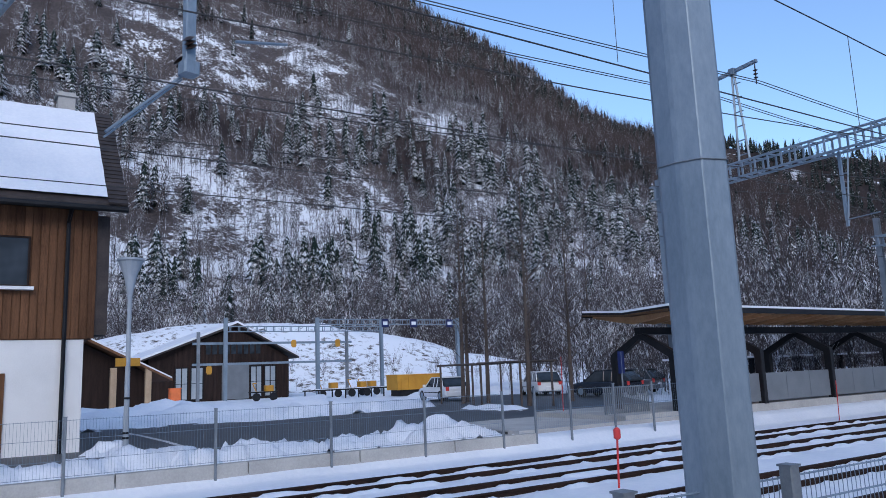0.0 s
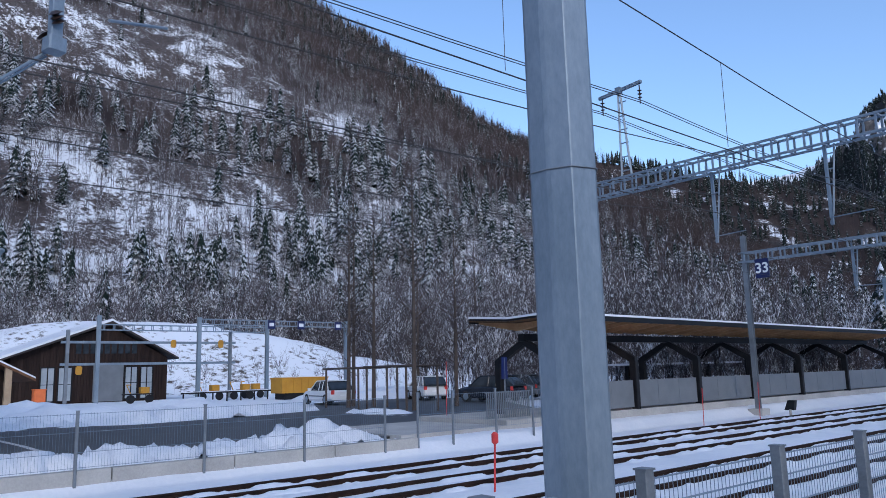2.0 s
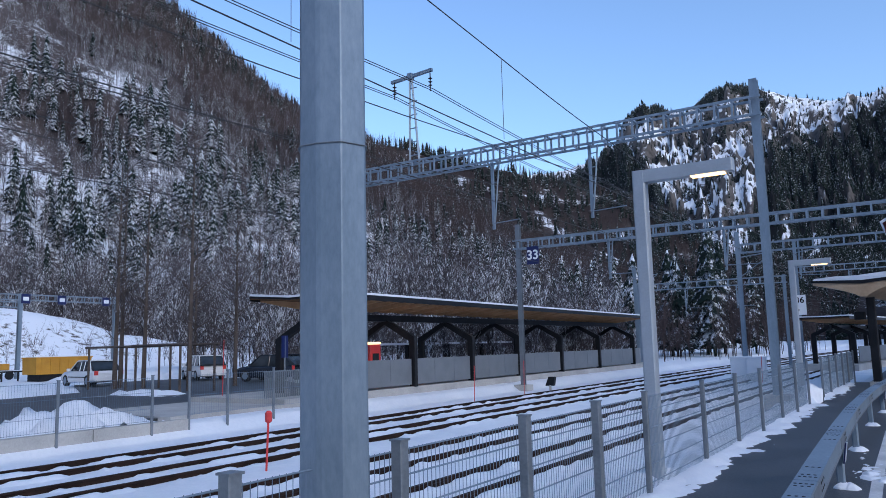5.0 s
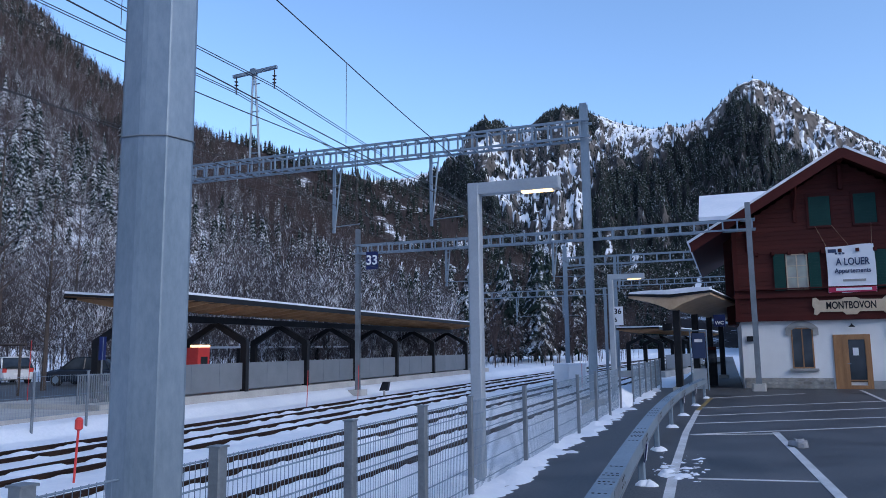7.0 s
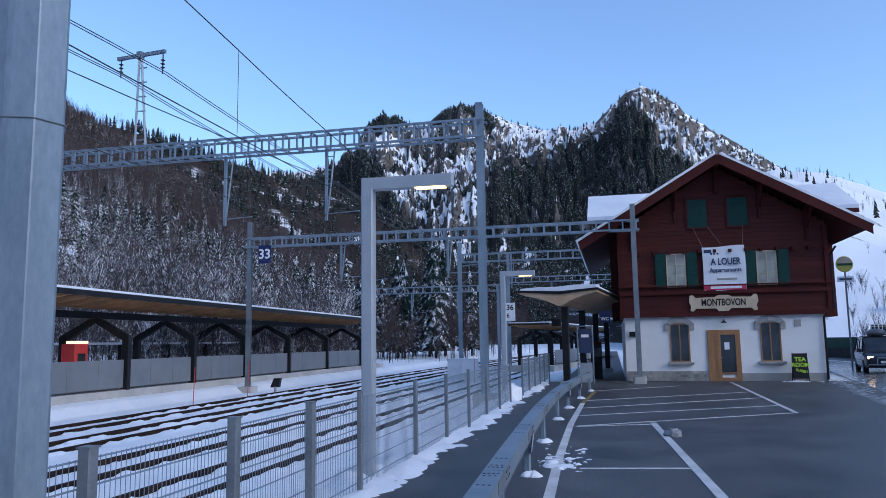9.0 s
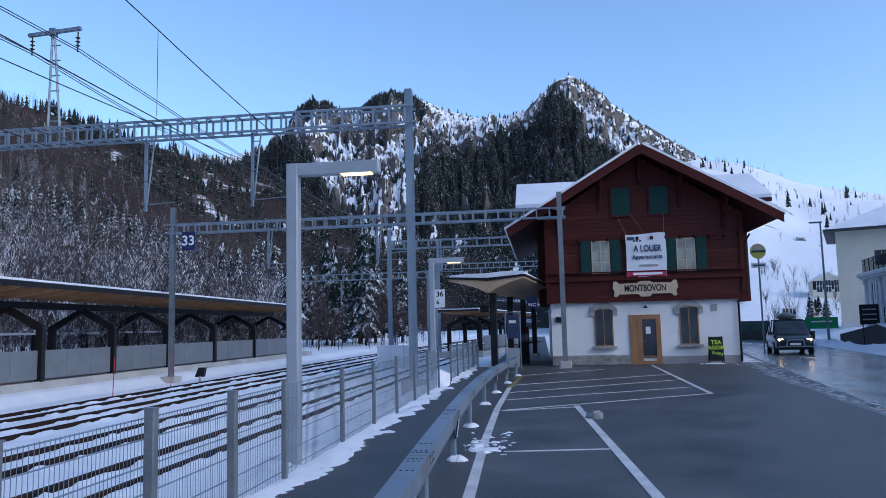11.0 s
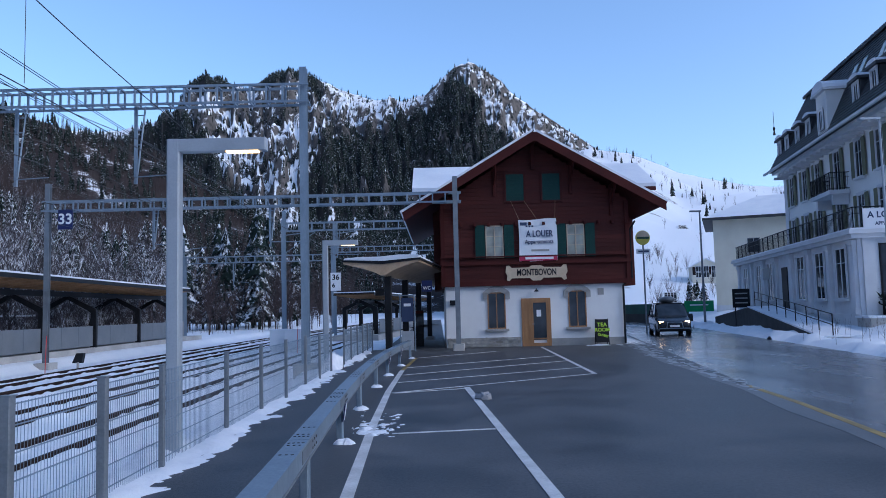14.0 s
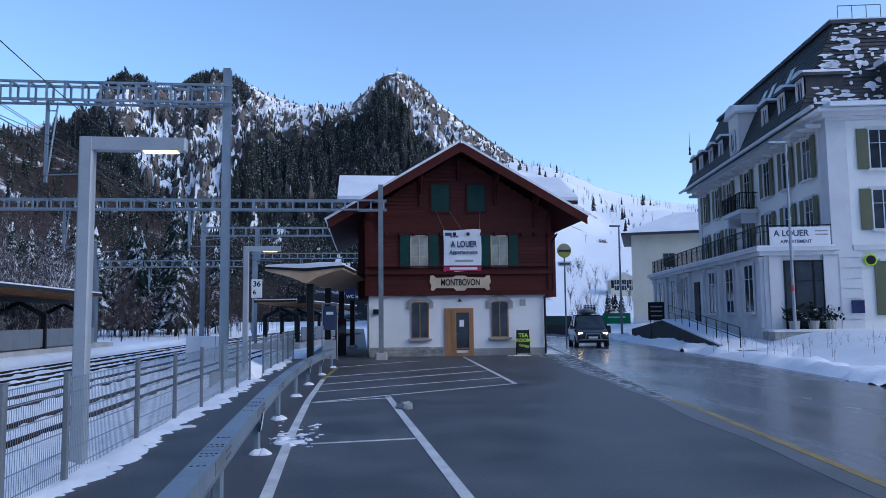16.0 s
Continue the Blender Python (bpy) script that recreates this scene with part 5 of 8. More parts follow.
for row, z0 in enumerate((0.0, 0.15, 0.29)):
    x = 0.34
    while x < 3.5:
        w_, h_ = 0.16 + 0.26 * sr.random(), 0.13 - 0.03 * sr.random()
        w_ = min(w_, 3.58 - x)
        poly = [(x + w_ * (0.5 + 0.48 * math.cos(6.283 * (i + 0.5) / 7) * (0.9 + 0.2 * sr.random())), -0.022, z0 + 0.072 + h_ * 0.56 * math.sin(6.283 * (i + 0.5) / 7) * (0.85 + 0.3 * sr.random())) for i in range(7)]
        part("stone", Shape().extrude(poly, (0, -0.03 - 0.03 * sr.random(), 0)), STONE, house)
        x += w_ + 0.015
part("plinth", Shape().box((6.6, -0.02, 0.16), (3.28, 0.04, 0.32)), STONE_TRIM, house)
part("downpipe", Shape().path([(8.72, -0.6, 5.4), (8.62, -0.12, 5.1), (8.62, -0.12, 2.9), (8.22, -0.1, 2.6), (8.22, -0.1, 0.05)], 0.045), BLACK_STEEL, house)
part("vent_grille", Shape().box((7.22, -0.02, 2.35), (0.26, 0.03, 0.3)), STONE_TRIM, house)
part("house_lamp", Shape().box((0.63, -0.08, 2.0), (0.3, 0.12, 0.22), bevel=0.02), BLACK_STEEL, house)

board = thing("name_board", (4.37, FY - 0.17, 3.24), "cream carved station name board on the red wall", "sign")
bone = [(-1.34, -0.30), (-1.22, -0.34), (-1.10, -0.22), (-0.3, -0.22), (-0.18, -0.34), (0.0, -0.42), (0.18, -0.34), (0.3, -0.22), (1.10, -0.22), (1.22, -0.34), (1.34, -0.30), (1.30, -0.10), (1.38, 0.05), (1.34, 0.34), (1.22, 0.36), (1.10, 0.24), (0.35, 0.26), (0.2, 0.34), (-0.2, 0.34), (-0.35, 0.26), (-1.10, 0.24), (-1.22, 0.36), (-1.34, 0.34), (-1.38, 0.05), (-1.30, -0.10)]
part("plate", Shape().extrude([(x, 0, z) for x, z in bone], (0, 0.04, 0)), SIGN_CREAM, board)
lettering("MONTBOVON", 0.40, BLACK, board, Matrix.Translation((0, -0.008, 0.02)), "dark lettering", width=1.75)

banner = thing("banner", (4.46, FY - 0.22, 4.69), "white rental banner hung on cords below the shutters", "banner")
nx, nz = 12, 12
sh = Shape()
for k in range(nz + 1):
    for i in range(nx + 1):
        u, w = i / nx, k / nz
        sh.v.append((-0.85 + 1.70 * u + 0.03 * math.sin(3 * w), 0.02 * math.sin(9 * u + 4 * w), -0.92 + 1.84 * w + 0.05 * u * (w - 0.1) - 0.02 * math.sin(6 * u)))
for k in range(nz):
    for i in range(nx):
        sh.f.append((k * (nx + 1) + i, k * (nx + 1) + i + 1, (k + 1) * (nx + 1) + i + 1, (k + 1) * (nx + 1) + i))
part("cloth", sh, BANNER_CLOTH, banner, smooth=True)
part("red_strip", Shape().box((-0.0, -0.026, -0.80), (1.68, 0.006, 0.22)), MAGENTA, banner, "crimson strip along the foot")
part("printed_bar", Shape().box((0.05, -0.032, -0.80), (1.25, 0.006, 0.10)), WHITE_PAINT, banner)
lettering("A LOUER", 0.40, NAVY_LETTER, banner, Matrix.Translation((0.08, -0.05, 0.28)), width=1.2)
lettering("Appartements", 0.25, NAVY_LETTER, banner, Matrix.Translation((0.06, -0.05, -0.07)), width=1.28)
part("printed_bar", Shape().box((0.1, -0.03, -0.45), (0.8, 0.006, 0.09)), STONE_TRIM, banner)
for k in range(3):
    part("printed_dot", Shape().box((-0.48 + 0.13 * k, -0.03, 0.63), (0.08, 0.006, 0.07)), NAVY_LETTER, banner)
part("printed_mark", Shape().box((-0.62, -0.03, 0.74), (0.3, 0.006, 0.14)), NAVY_LETTER, banner)
for (x, z), (x2, z2) in (((-0.8, 0.93), (-1.15, 1.8)), ((0.0, 0.93), (-0.55, 1.8)), ((0.8, 0.95), (0.85, 1.8))):
    part("cord", Shape().tube((x, 0, z), (x2, 0.06, z2), 0.006, n=4), PALE_WOOD, banner)

easel = thing("pavement_board", (7.08, 32.75, 0), "black A-frame board with lime chalk lettering", "sign")
for s_, y in ((-1, -0.18), (1, 0.18)):
    part("leaf", Shape().extrude([(-0.28, y, 0.12), (0.28, y, 0.12), (0.28, 0.02 * s_, 1.12), (-0.28, 0.02 * s_, 1.12)], (0, 0.025 * s_, 0)), BLACK, easel)
for x in (-0.27, 0.27):
    part("leg", Shape().tube((x, -0.2, 0), (x, 0.0, 1.14), 0.018), BLACK_STEEL, easel)
    part("leg", Shape().tube((x, 0.2, 0), (x, 0.0, 1.14), 0.018), BLACK_STEEL, easel)
tilt = Matrix.Rotation(radians(-9.5), 4, "X")
lettering("TEA", 0.24, LIME, easel, Matrix.Translation((0.0, -0.085, 0.88)) @ tilt)
lettering("ROOM", 0.22, LIME, easel, Matrix.Translation((0.0, -0.125, 0.66)) @ tilt)
lettering("OUVERT", 0.15, LIME, easel, Matrix.Translation((0.02, -0.165, 0.42)) @ tilt @ Matrix.Rotation(radians(14), 4, "Y"), width=0.46)


# ---- platform canopies ----
def canopy_roof(parent, y0, y1, xa, xm, xb, za, zm, zb, bays, bend=0.0):
    """A butterfly roof along y: snow above, dark fascia, timber joists below."""
    n = 14
    ysn = np.linspace(y0, y1, n + 1)
    lift = lambda y: bend * ((y - y0) / (y1 - y0))
    def strip(x0, z0, x1, z1, t0, t1):
        sh = Shape()
        for y in ysn:
            sh.v += [(x0, y, z0 + t0 + lift(y)), (x1, y, z1 + t0 + lift(y)), (x1, y, z1 + t1 + lift(y)), (x0, y, z0 + t1 + lift(y))]
        for k in range(n):
            for i in range(4):
                j = (i + 1) % 4
                sh.f.append((4 * k + i, 4 * k + j, 4 * k + 4 + j, 4 * k + 4 + i))
        sh.f += [(0, 1, 2, 3), (4 * n, 4 * n + 1, 4 * n + 2, 4 * n + 3)]
        return sh
    for x0, z0, x1, z1 in ((xa, za, xm, zm), (xm, zm, xb, zb)):
        # the deck's dark colour paints the shade in the gaps between joists
        half = part("roof_deck", strip(x0, z0, x1, z1, 0.0, 0.05), DECK, parent, "timber deck with under-roof shade put into its dark colour")
        part("roof_sheet", strip(x0, z0, x1, z1, 0.054, 0.13), BLACK_STEEL, half)
        part("snow_cover", strip(x0, z0, x1, z1, 0.134, 0.21), SNOW, half, "thin snow on the roof")
        k = int((y1 - y0) / 1.02)
        for i in range(k):
            y = y0 + (i + 0.5) * (y1 - y0) / k
            a, b = Vector((x0, y, z0 - 0.004 + lift(y))), Vector((x1, y, z1 - 0.004 + lift(y)))
            part("joist", Shape().extrude([a, b, (b if x1 == xm else a) - Vector((0, 0, 0.27)), (b if x1 == xm else a).lerp(a if x1 == xm else b, 0.4) - Vector((0, 0, 0.20)), (a if x1 == xm else b) - Vector((0, 0, 0.06))] if x1 == xm else [b, a, a - Vector((0, 0, 0.27)), a.lerp(b, 0.4) - Vector((0, 0, 0.20)), b - Vector((0, 0, 0.06))], (0, 0.10, 0)), SOFFIT, half)
    for x, z in ((xa, za), (xb, zb)):
        part("fascia", strip(x - 0.02, z, x + 0.02, z, -0.06, 0.10), BLACK_STEEL, parent)
    part("beam", Shape().box((xm, (y0 + y1) / 2 + 0.3, zm - 0.52), (0.26, y1 - y0 - 0.8, 0.26)), BLACK_STEEL, parent)


def portal_frame(parent, y, xf, xb, base, knee, apex):
    """A folded black steel frame across the platform."""
    xm = (xf + xb) / 2
    fr = part("frame", Shape().box((xf, y, (base + knee) / 2), (0.30, 0.20, knee - base), bevel=0.02), BLACK_STEEL, parent)
    part("leg", Shape().box((xb, y, (base + knee) / 2), (0.30, 0.20, knee - base), bevel=0.02), BLACK_STEEL, fr)
    for x in (xf, xb):
        sx = 1 if x > xm else -1
        part("brace", Shape().extrude([(x + 0.15 * sx, y - 0.1, knee - 0.02), (x - 0.15 * sx, y - 0.1, knee - 0.02), (xm, y - 0.1, apex - 0.10), (xm, y - 0.1, apex + 0.14), (x + 0.12 * sx, y - 0.1, knee + 0.14)], (0, 0.2, 0)), BLACK_STEEL, fr)


canopy = thing("platform_canopy", (0, 0, 0), "long timber platform canopy on folded black steel frames", "canopy", "platform canopies")
FR = [20.1, 24.8, 29.35, 34.05, 39.15, 44.85, 51.3]
for y in FR:
    portal_frame(canopy, y, -18.0, -20.75, 0.20, 2.05, 2.82)
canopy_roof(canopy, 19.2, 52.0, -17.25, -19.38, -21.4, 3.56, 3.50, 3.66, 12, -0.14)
plat = thing("platform", (0, 0, 0), "raised concrete island platform with grey parapet panels", "platform", kind="structure")
part("plinth", Shape().box((-20.2, 37.0, -0.10), (4.6, 39.0, 0.62)), CONCRETE, plat)
part("ramp", Shape().extrude([(-17.9, 17.6, -0.4), (-22.5, 17.6, -0.4), (-22.5, 13.2, -0.4), (-17.9, 13.2, -0.4)], (0, 0, 0.45)), CONCRETE, plat, "snow-edged ramp to the platform")
for a, b in zip(FR, FR[1:] + [53]):
    part("parapet_panel", Shape().box((-18.0, (a + b) / 2, 0.80), (0.05, b - a - 0.34, 1.02)), PANEL_GREY, plat)
    for k in (1, 2):
        part("rib", Shape().box((-17.972, a + k * (b - a) / 3, 0.80), (0.008, 0.02, 1.0)), GALV_DARK, plat)
part("cycle_shed_roof", Shape().box((-24.5, 36.0, 1.95), (2.0, 16.0, 0.10)), SNOW, plat, "low snow-covered shelter roof")
for y in (29, 33, 37, 41):
    part("shelter_post", Shape().box((-24.2, y, 0.9), (0.2, 0.2, 2.0)), BLACK_STEEL, plat)
tick = thing("ticket_machine", (-19.6, 24.0, 0.21), "red ticket machine under the canopy", "ticket machine")
part("body", Shape().box((0, 0, 0.85), (0.6, 0.7, 1.7), bevel=0.03), RED_PLASTIC, tick)
part("light_box", Shape().box((0.1, 0, 1.76), (0.44, 0.62, 0.09)), TICKET_GLOW, tick, "lit orange header")
part("screen", Shape().box((0.305, 0, 1.15), (0.01, 0.4, 0.4)), GLASS, tick)
info = thing("information_column", (-19.0, 18.6, 0.05), "dark blue information sign on a post", "sign")
part("post", Shape().tube((0, 0, 0), (0, 0, 2.2), 0.03), GALV_DARK, info)
part("plate", Shape().box((0, 0, 1.85), (0.05, 0.26, 0.75)), BLUE_SIGN, info)
bar = thing("ramp_railing", (-18.9, 17.6, 0.05), "galvanised slatted railing at the platform end", "railing")
for k in range(24):
    part("slat", Shape().box((0.0, 0.09 * k, 0.55), (0.02, 0.045, 0.95)), GALV_DARK, bar)
for z in (0.1, 1.03):
    part("rail", Shape().box((0, 1.05, z), (0.04, 2.2, 0.04)), GALV_DARK, bar)

canopy = thing("platform_canopy", Matrix.Translation((-2.15, 29.6, 0)) @ Matrix.Rotation(radians(-6.5), 4, "Z") @ Matrix.Translation((2.15, -29.6, 0)), "timber canopy on black columns beside the station", "canopy", "platform canopies")
wing = [(-3.72, 3.60), (-3.0, 3.44), (-2.42, 3.22), (-2.25, 3.12), (-2.05, 3.12), (-1.75, 3.30), (-1.2, 3.50), (-0.70, 3.62), (-0.70, 3.70), (-2.15, 3.56), (-3.72, 3.68)]
part("soffit", Shape().extrude([(x, 29.25, z) for x, z in wing], (0, 15.7, 0)), PALE_WOOD, canopy, "pale timber wing-shaped soffit")
crest = [(-3.78, 3.684), (-2.15, 3.564), (-0.64, 3.704), (-0.64, 3.78), (-2.15, 3.68), (-3.78, 3.76)]
part("roof_sheet", Shape().extrude([(x, 29.2, z) for x, z in crest], (0, 15.8, 0)), BLACK_STEEL, canopy)
part("snow_cover", Shape().extrude([(x, 29.26, z) for x, z in ((-3.72, 3.765), (-2.15, 3.685), (-0.70, 3.785), (-0.75, 3.90), (-1.5, 3.92), (-2.3, 3.86), (-3.0, 3.87), (-3.66, 3.83))], (0, 15.6, 0)), SNOW, canopy, "thick snow on the roof")
for y in (30.4, 34.8, 39.2, 43.6):
    part("column", Shape().box((-2.15, y, 1.66), (0.26, 0.26, 2.98), bevel=0.02), BLACK_STEEL, canopy)
    part("column_plinth", Shape().box((-2.15, y, 0.09), (0.48, 0.48, 0.18), bevel=0.03), CONCRETE, canopy)
part("sign_plate", Shape().box((-0.95, 33.4, 2.78), (0.46, 0.06, 0.5)), BLUE_SIGN, canopy, "blue sign reading WC")
lettering("WC", 0.2, WHITE_PAINT, canopy, Matrix.Translation((-0.95, 33.36, 2.68)))
part("hanging_speaker", Shape().box((-3.0, 33.0, 2.55), (0.4, 0.2, 0.3), bevel=0.05), BLACK_STEEL, canopy)
kiosk = thing("information_column", (-1.35, 31.6, 0), "galvanised information stand with a dark blue panel", "sign")
for x in (-0.31, 0.31):
    part("post", Shape().tube((x, 0, 0), (x, 0, 2.35), 0.03), GALV, kiosk)
part("top_rail", Shape().tube((-0.31, 0, 2.35), (0.31, 0, 2.35), 0.03), GALV, kiosk)
part("poster", Shape().box((0, 0, 1.75), (0.52, 0.05, 1.0), bevel=0.02), NAVY_LETTER, kiosk, "dark blue timetable panel")
part("printed_bar", Shape().box((0, -0.03, 1.95), (0.3, 0.012, 0.12)), WHITE_PAINT, kiosk)
part("base_panel", Shape().box((0, 0, 0.45), (0.52, 0.05, 0.8)), LAMP_GREY, kiosk)
vend = thing("ticket_machine", (-1.0, 35.6, 0), "dark ticket machine by the station wall", "ticket machine")
part("body", Shape().box((0, 0, 0.85), (0.5, 0.5, 1.7), bevel=0.03), BLACK_STEEL, vend)
part("header", Shape().box((0, -0.02, 1.62), (0.5, 0.5, 0.14)), RED_TRIM, vend)
part("screen", Shape().box((0, -0.258, 1.2), (0.4, 0.012, 0.4)), GLASS, vend)
FAR_TURN = Matrix.Translation((-6.2, 54.5, 0)) @ Matrix.Rotation(radians(-8), 4, "Z") @ Matrix.Translation((6.2, -54.5, 0))
canopy = thing("platform_canopy", FAR_TURN, "distant canopy over the middle platform", "canopy", "platform canopies")
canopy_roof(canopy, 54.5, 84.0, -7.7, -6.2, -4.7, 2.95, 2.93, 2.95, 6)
for y in (56, 61, 66, 71, 76):
    portal_frame(canopy, y, -4.9, -7.3, -0.1, 1.85, 2.45)
plat2 = thing("platform", FAR_TURN, "low concrete middle platform", "platform", kind="structure")
part("plinth", Shape().box((-6.0, 70, -0.2), (3.4, 32, 0.4)), CONCRETE, plat2)
for y in (58, 63, 68):
    part("parapet_panel", Shape().box((-4.7, y + 0.5, 0.6), (0.05, 4.5, 1.0)), PANEL_GREY, plat2)


# ---- lamps ----
def angled_lamp(x, y, h, reach, label):
    """A square-section lamp post with a horizontal arm and a lit panel beneath its end."""
    lp = thing("street_lamp", (x, y, -0.1), label, "street lamp", "angled street lamps")
    w = 0.17
    part("post", Shape().box((0, 0, h / 2), (w, w, h), bevel=0.02), LAMP_GREY, lp)
    arm = part("arm", Shape().box((reach / 2 - w / 2 + 0.004, 0, h - 0.085), (reach, w * 0.95, 0.165), bevel=0.015), LAMP_GREY, lp)
    part("light_panel", Shape().box((reach - 0.40, 0, h - 0.175), (0.42, 0.13, 0.02)), LAMP_GLOW, arm, "lit warm LED panel")
    return lp


angled_lamp(-3.46, 9.75, 4.17, 1.30, "grey angled lamp post with a lit warm panel")
angled_lamp(-3.68, 24.3, 4.17, 1.15, "grey angled lamp post farther along the fence")

lampl = thing("street_lamp", (-20.33, 3.03, 0), "grey yard lamp post with a funnel head", "street lamp", "yard lamps")
part("post", Shape().tube((0, 0, 0), (0, 0, 4.2), 0.075, 0.05, 10), LAMP_GREY, lampl)
part("head", Shape().lathe((0, 0, 3.9), [(0.05, 0), (0.09, 0.25), (0.16, 0.6), (0.30, 0.95), (0.34, 0.98), (0.34, 1.03), (0.06, 1.08)], 14), LAMP_GREY, lampl, smooth=False)
part("sign_plate", Shape().box((0, 0.0, 2.35), (0.04, 0.62, 0.2), turn=0.3), YELLOW_METAL, lampl, "yellow footpath plate")
for z in (0.5, 0.62, 1.45):
    part("band", Shape().tube((0, 0, z), (0, 0, z + 0.05), 0.082, n=10), BLACK_STEEL, lampl)

for x, y, h in ((-10.7, 9.85, 1.0), (-21.9, 18.4, 2.2), (-15.6, 25.5, 1.4), (-15.2, 29.0, 1.5), (-7.6, 40.0, 1.3)):
    st = thing("marker_post", (x, y, -0.42 if x > -17 else 0), "thin red snow marker post beside the track", "marker post", "marker posts")
    part("shaft", Shape().tube((0, 0, 0), (0.02, 0.03, h), 0.022 if h < 1.2 else 0.014, n=6), RED_PLASTIC, st)
    if h < 1.2:
        part("tip", Shape().lathe((0.02, 0.03, h - 0.02), [(0.03, -0.1), (0.065, -0.07), (0.065, 0.08), (0.03, 0.12)], 10), RED_PLASTIC, st, "pink-red rounded tip")
sgl = thing("shunting_signal", (-14.9, 31.0, -0.42), "small black ground signal beside the track", "signal")
part("post", Shape().tube((0, 0, 0), (0, 0, 0.35), 0.05), CONCRETE, sgl)
part("head", Shape().extrude([(-0.25, 0, 0.32), (0.15, 0, 0.32), (0.22, 0, 0.72), (-0.08, 0, 0.72)], (0, 0.2, 0)), BLACK_STEEL, sgl)

# ---- hotel ----
V0, M0 = Vector((19.63, 34.70, 0)), Vector((22.93, 34.12, 0))
HT = math.atan2(0.9848, 0.1736)
hotel = thing("hotel", (0, 0, 0), "tall pale hotel with olive shutters and a slate mansard roof", "hotel")
d, nrm = Vector((0.1736, 0.9848, 0)), Vector((0.9848, -0.1736, 0))


def hbox(o, s0, s1, n0, n1, z0, z1):
    """A block along the hotel: s along the street, n away from it."""
    poly = [o + d * s0 + nrm * n0, o + d * s1 + nrm * n0, o + d * s1 + nrm * n1, o + d * s0 + nrm * n1]
    return Shape().extrude([p + Vector((0, 0, z0)) for p in poly], (0, 0, z1 - z0))


STREET = Matrix.Translation(V0) @ Matrix.Rotation(HT - math.pi, 4, "Z")
STREET_M = Matrix.Translation(M0) @ Matrix.Rotation(HT - math.pi, 4, "Z")
END_M = Matrix.Translation(M0) @ Matrix.Rotation(HT - math.pi / 2, 4, "Z")
END_V = Matrix.Translation(V0) @ Matrix.Rotation(HT - math.pi / 2, 4, "Z")
on_street = lambda base, s, z, out=0.0: base @ Matrix.Translation((-s, -out, z))
on_end = lambda base, n, z, out=0.0: base @ Matrix.Translation((n, -out, z))
part("veranda_wall", hbox(V0, 0.0, 25.2, 0.0, 3.4, -0.2, 4.55), HOTEL_TRIM, hotel, "light grey stone ground floor front")
part("main_wall", hbox(M0, 0.0, 23.2, 0.02, 13.0, -0.2, 11.35), HOTEL_WALL, hotel)
part("veranda_cornice", hbox(V0, -0.25, 25.45, -0.30, 3.5, 4.55, 4.75), HOTEL_TRIM, hotel)
part("veranda_cornice", hbox(V0, -0.42, 25.6, -0.45, 3.5, 4.754, 4.95), HOTEL_TRIM, hotel)
part("snow_cover", hbox(V0, -0.38, 25.5, -0.40, 3.3, 4.954, 5.03), SNOW, hotel, "snow on the veranda roof")
part("corner_pilaster", hbox(M0, -0.06, 0.85, -0.06, 0.9, -0.1, 11.3), HOTEL_TRIM, hotel)
part("corner_pilaster", hbox(M0, 22.4, 23.26, -0.06, 0.3, 5.0, 11.3), HOTEL_TRIM, hotel)
for z in np.arange(0.9, 4.5, 0.5):
    part("rustic_course", hbox(M0, -0.10, 0.88, 0.2, 1.25, z, z + 0.45), HOTEL_TRIM, hotel)
for k, (a, b) in enumerate(((0.0, 0.25), (0.25, 0.6), (0.6, 1.0))):
    part("main_cornice", hbox(M0, -a - 0.2, 23.4 + a, -0.1 - a * 1.0, 13.2 + a, 11.2 + 0.16 * k, 11.36 + 0.16 * k), HOTEL_TRIM, hotel)
part("gutter", hbox(M0, -1.2, 24.6, -1.2, -1.04, 11.60, 11.74), HOTEL_TRIM, hotel)
for k in range(24):
    part("bracket", hbox(M0, 0.4 + 0.98 * k, 0.55 + 0.98 * k, -0.8, 0.0, 11.0, 11.2), HOTEL_TRIM, hotel)
# mansard
sh = Shape()
lo = [M0 + d * a + nrm * b for a, b in ((1.2, -0.9), (24.1, -0.9), (24.1, 13.9), (1.2, 13.9))]
hi = [M0 + d * a + nrm * b for a, b in ((1.95, 1.5), (21.7, 1.5), (21.7, 11.5), (1.95, 11.5))]
sh.v = [tuple(p + Vector((0, 0, 11.7))) for p in lo] + [tuple(p + Vector((0, 0, 16.9))) for p in hi]
sh.f = [(0, 1, 2, 3), (4, 5, 6, 7)] + [(i, (i + 1) % 4, 4 + (i + 1) % 4, 4 + i) for i in range(4)]
mansard = part("mansard_roof", sh, SLATE, hotel, "dark slate mansard with patches of snow")
